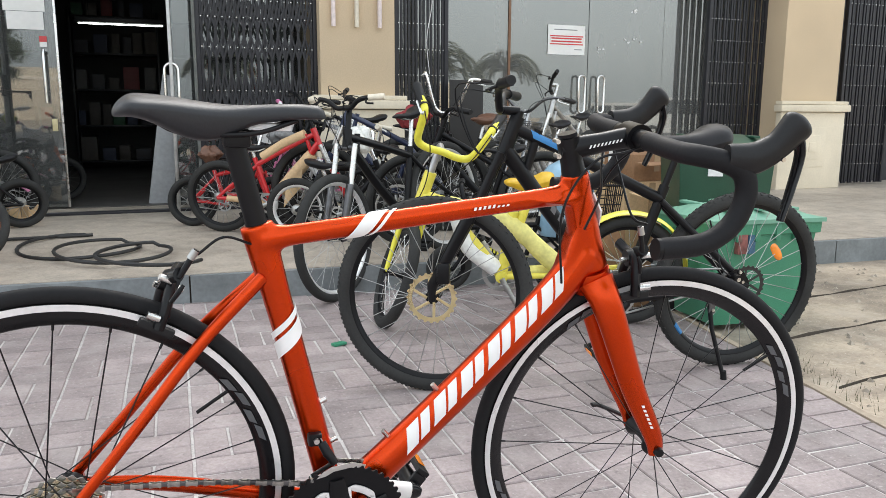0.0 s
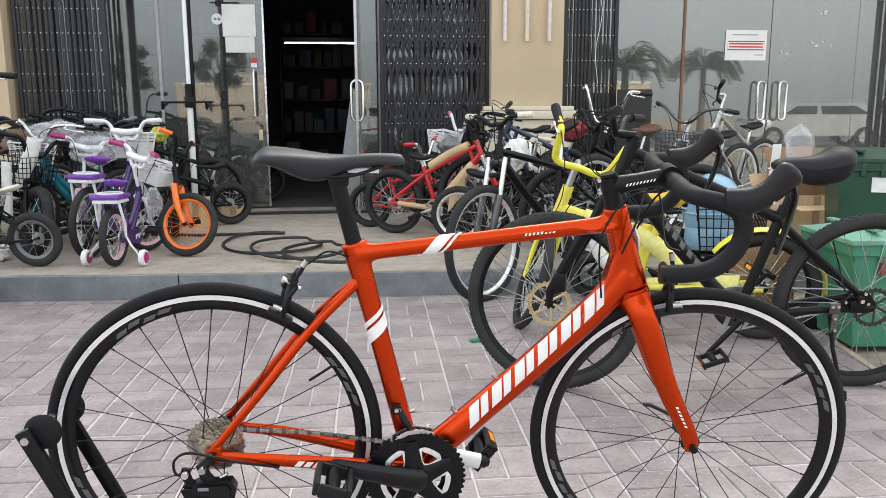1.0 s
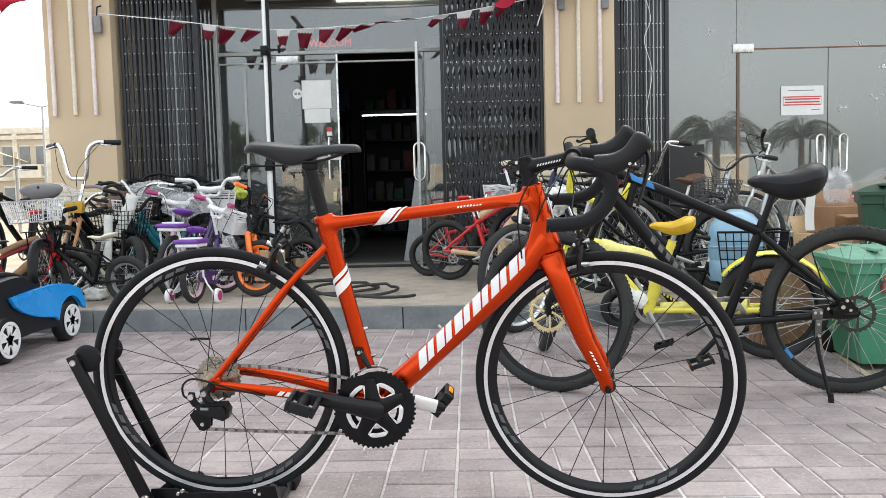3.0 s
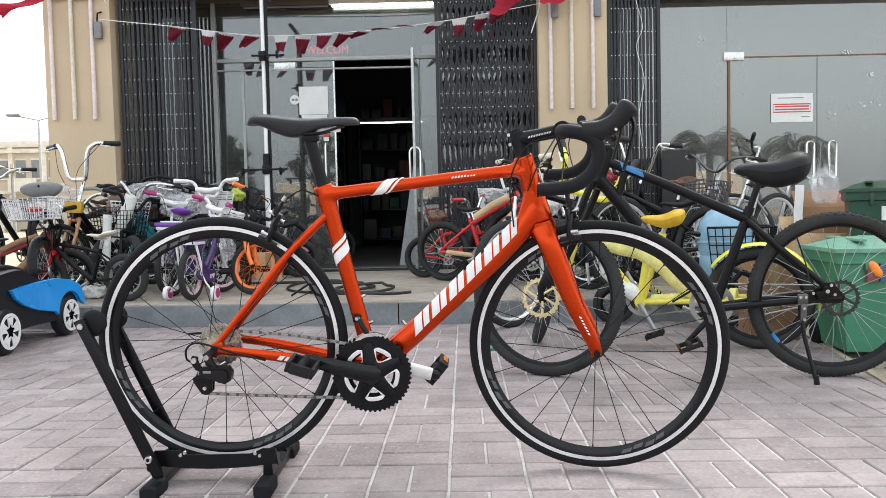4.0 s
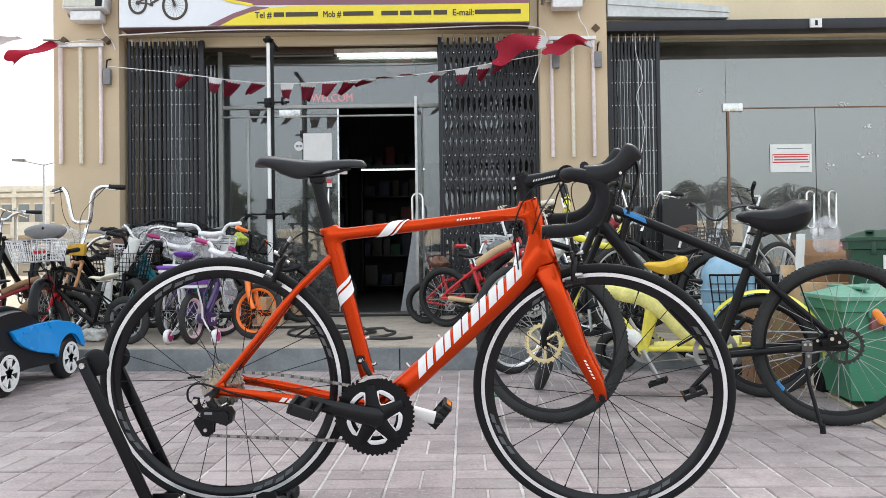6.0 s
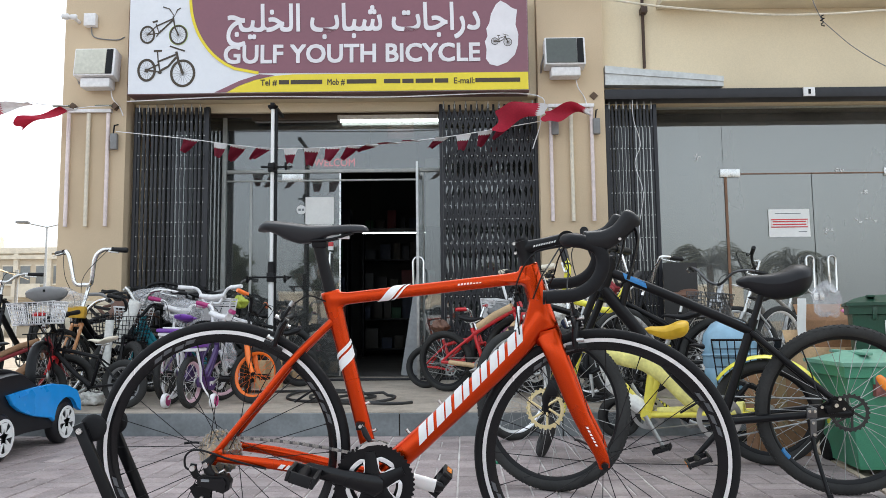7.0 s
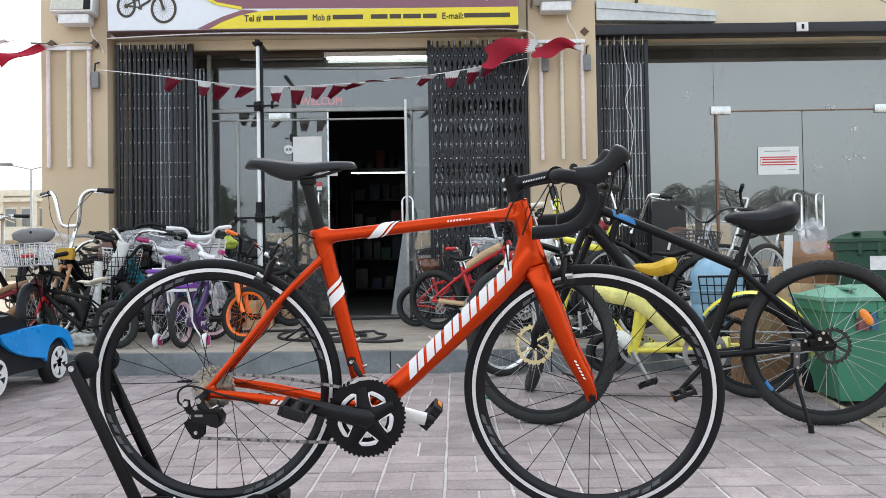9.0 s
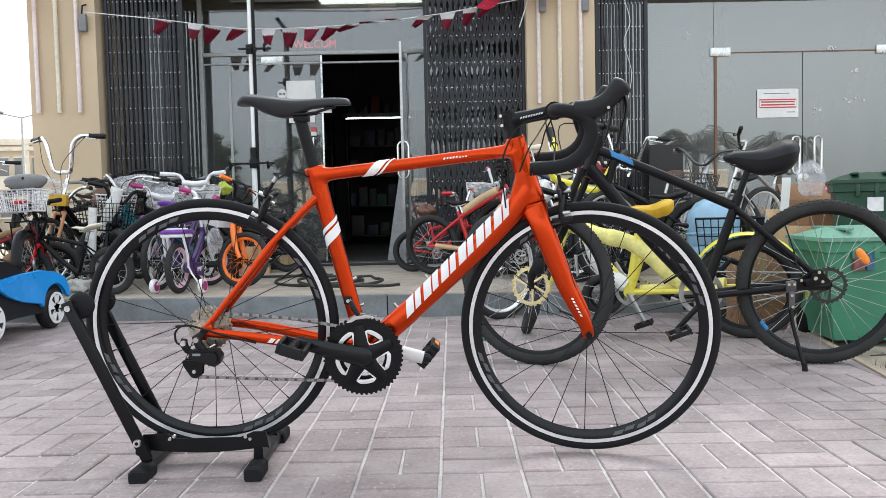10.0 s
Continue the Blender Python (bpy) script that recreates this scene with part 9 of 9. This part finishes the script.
def leafy_tree(label, at, h, wide, seed):
    """A street tree: forked trunk, limbs and an uneven crown of small leaves in clumps."""
    r = random.Random(seed)
    t = thing("street_tree", label, "tree", pose(*at), group="street trees")
    tr = Geo().tube([V(0, 0, 0), V(0.05, 0.02, h * 0.2), V(-0.04, 0.0, h * 0.45), V(0.06, 0.03, h * 0.8)], [0.14, 0.11, 0.08, 0.03], 10)
    clumps = []
    for i in range(16):
        a, z = r.uniform(0, 6.28), r.uniform(0.46, 0.95)
        d = wide * 0.5 * r.uniform(0.3, 1.0) * (1.1 - 0.7 * abs(z - 0.55))
        tip = V(d * math.cos(a), d * math.sin(a), h * z)
        tr.tube([V(0, 0, h * max(0.22, z - 0.22)), tip * 0.6 + V(0, 0, h * z * 0.38), tip], [0.05, 0.03, 0.01], 6)
        clumps.append((tip, r.uniform(0.35, 0.62)))
    part("trunk", tr, TRUNK, t)
    vs, fs = [], []
    for c, size in clumps:
        for _ in range(330):
            p = c + V(r.gauss(0, 0.45), r.gauss(0, 0.45), r.gauss(0, 0.38)) * size
            q, s = V(r.gauss(0, 1), r.gauss(0, 1), r.gauss(0, 1)).normalized() * 0.10, V(r.gauss(0, 1), r.gauss(0, 1), r.gauss(0, 1)).normalized() * 0.05
            k = len(vs)
            vs += [p - q, p + s, p + q, p - s]
            fs.append((k, k + 1, k + 2, k + 3))
    part("crown", Geo().add(vs, fs), LEAF, t)


LEAF = mat("dusty green leaf", (0.075, 0.095, 0.045), 0.6, sheer=0.35, island=0.3)
leafy_tree("dusty leafy street tree across the road", (-6.6, -34, -0.05), 6.4, 2.8, 4)
leafy_tree("slim dusty street tree across the road", (-11.9, -34, -0.05), 6.2, 1.8, 7)
CAR_WHITE = mat("white car paint", (0.50, 0.50, 0.49), 0.25, coat=0.7, vary=0.02)
CAR_GLASS = mat("dark car glass", (0.02, 0.025, 0.03), 0.08, coat=0.5)


def parked_car(label, at, tall):
    t = thing("parked_car", label, "car", at, group="cars across the lane")
    h = tall
    out = [(-2.2, 0.35), (-2.25, 0.75), (-2.1, 0.95), (-1.35, 1.02), (-0.75, h), (1.2, h), (1.9, 1.05), (2.2, 0.95), (2.25, 0.4)]
    b = Geo().prism(out, -0.85, 0.85, "y")
    part("body", b, CAR_WHITE, t)
    for s in (-1, 1):
        lo, hi = sorted((s * 0.852, s * 0.862))
        for a, c in ((-1.15, -0.10), (0.0, 1.05)):
            part("window", Geo().prism([(a + 0.05, 1.06), (a + 0.42 if a < -0.5 else a, h - 0.10), (c, h - 0.10), (c + (0.0 if a < -0.5 else 0.45), 1.06)], lo, hi, "y"), CAR_GLASS, t)
        for x in (-1.4, 1.4):
            lo, hi = sorted((s * 0.70, s * 0.90))
            w = part("wheel", Geo().lathe([(0.20, lo), (0.31, lo + 0.01), (0.33, lo + 0.04), (0.33, hi - 0.04), (0.31, hi - 0.01), (0.20, hi)], 28, at=(x, 0, 0.33)), RUBBER, t)
            part("rim", Geo().lathe([(0.0, lo + 0.02), (0.20, lo + 0.02), (0.20, hi - 0.02), (0.0, hi - 0.02)], 20, at=(x, 0, 0.33)), STEEL, w)
    return t


parked_car("white saloon car parked across the lane", pose(16.4, -8.7, -0.036, 0, 0, 14), 1.42)
parked_car("white pickup-height car parked across the lane", pose(22.5, -13.5, -0.036, 0, 0, -3), 1.75)
parked_car("silver-white car beside the road", pose(2.0, -15.0, -0.036, 0, 0, 2), 1.45)

# ---- block paving, laid in pairs turned by a right angle ----
C = 0.2045
TURN_P = Matrix.Translation((1.592, 1.692, 0)) @ Matrix.Rotation(radians(-1.6), 4, "Z")


def trim_block(poly, inside):
    """A block's outline cut along an edge: inside(p) is positive on the kept side."""
    out = []
    for a, b in zip(poly, poly[1:] + poly[:1]):
        da, db = inside(a), inside(b)
        if da >= 0:
            out.append(a)
        if da * db < 0:
            out.append(a.lerp(b, da / (da - db)))
    return out


def paver_data(rot):
    """One block, its top edges chamfered; it stands a little proud of the joints."""
    a, b = (0.0475, 0.0975) if not rot else (0.0975, 0.0475)
    vs = [(sx * a, sy * b, -0.03) for sx, sy in ((-1, -1), (1, -1), (1, 1), (-1, 1))] + [(sx * a, sy * b, -0.003) for sx, sy in ((-1, -1), (1, -1), (1, 1), (-1, 1))] + \
         [(sx * (a - 0.003), sy * (b - 0.003), 0.0) for sx, sy in ((-1, -1), (1, -1), (1, 1), (-1, 1))]
    fs = [(8, 9, 10, 11)] + [(i, (i + 1) % 4, 4 + (i + 1) % 4, 4 + i) for i in range(4)] + [(4 + i, 4 + (i + 1) % 4, 8 + (i + 1) % 4, 8 + i) for i in range(4)]
    return vs, fs


pm = {}
for rot in (0, 1):
    me = bpy.data.meshes.new("paver")
    me.from_pydata(*[paver_data(rot)[0], [], paver_data(rot)[1]])
    me.materials.append(BRICK)
    pm[rot] = me
rng = random.Random(21)
near, rest_v, rest_f = [], [], []
for i in range(-64, 14):
    for j in range(-26, 17):
        rot = (i + j + 1) % 2
        for s in (-1, 1):
            c = V((i + 0.5) * C, (j + 0.5) * C, 0) + (V(0, s * C / 4, 0) if rot else V(s * C / 4, 0, 0))
            p = TURN_P @ c
            if p.x > side(p.y) + 0.15 or p.x < -11 or p.y > edge(p.x) + 0.06 or p.y < -4.5:
                continue
            m = TURN_P @ pose(c.x, c.y, rng.gauss(0, 0.0011), rng.gauss(0, 0.25), rng.gauss(0, 0.25), rng.gauss(0, 0.4))
            if p.x > side(p.y) - 0.075 or p.y > edge(p.x) - 0.145:
                # blocks cut to fit along the edging and the kerb
                a, b = (0.0475, 0.0975) if not rot else (0.0975, 0.0475)
                poly = [m @ V(sx * a, sy * b, 0) for sx, sy in ((-1, -1), (1, -1), (1, 1), (-1, 1))]
                poly = trim_block(poly, lambda q: side(q.y) + 0.040 - q.x)
                poly = trim_block(poly, lambda q: edge(q.x) - 0.046 - q.y) if len(poly) > 2 else []
                if len(poly) > 2:
                    k, n = len(rest_v), len(poly)
                    rest_v += [tuple(q) for q in poly] + [(q.x, q.y, -0.03) for q in poly]
                    rest_f += [tuple(range(k, k + n))] + [(k + i_, k + n + i_, k + n + (i_ + 1) % n, k + (i_ + 1) % n) for i_ in range(n)]
                continue
            if 0.55 < p.x < 2.75 and 1.02 < p.y < 2.42:
                near.append((rot, m))
            else:
                vs, fs = paver_data(rot)
                k = len(rest_v)
                rest_v += [tuple(m @ Vector(q)) for q in vs]
                rest_f += [tuple(q + k for q in f) for f in fs]
for rot, m in near:
    part("paver", pm[rot], BRICK, pavement, m=m)
me = bpy.data.meshes.new("pavers")
me.from_pydata(rest_v, [], rest_f)
me.materials.append(BRICK_MANY)
tagged(part("pavers", me, BRICK_MANY, pavement), "mauve-grey paving blocks farther out", kind="stuff")
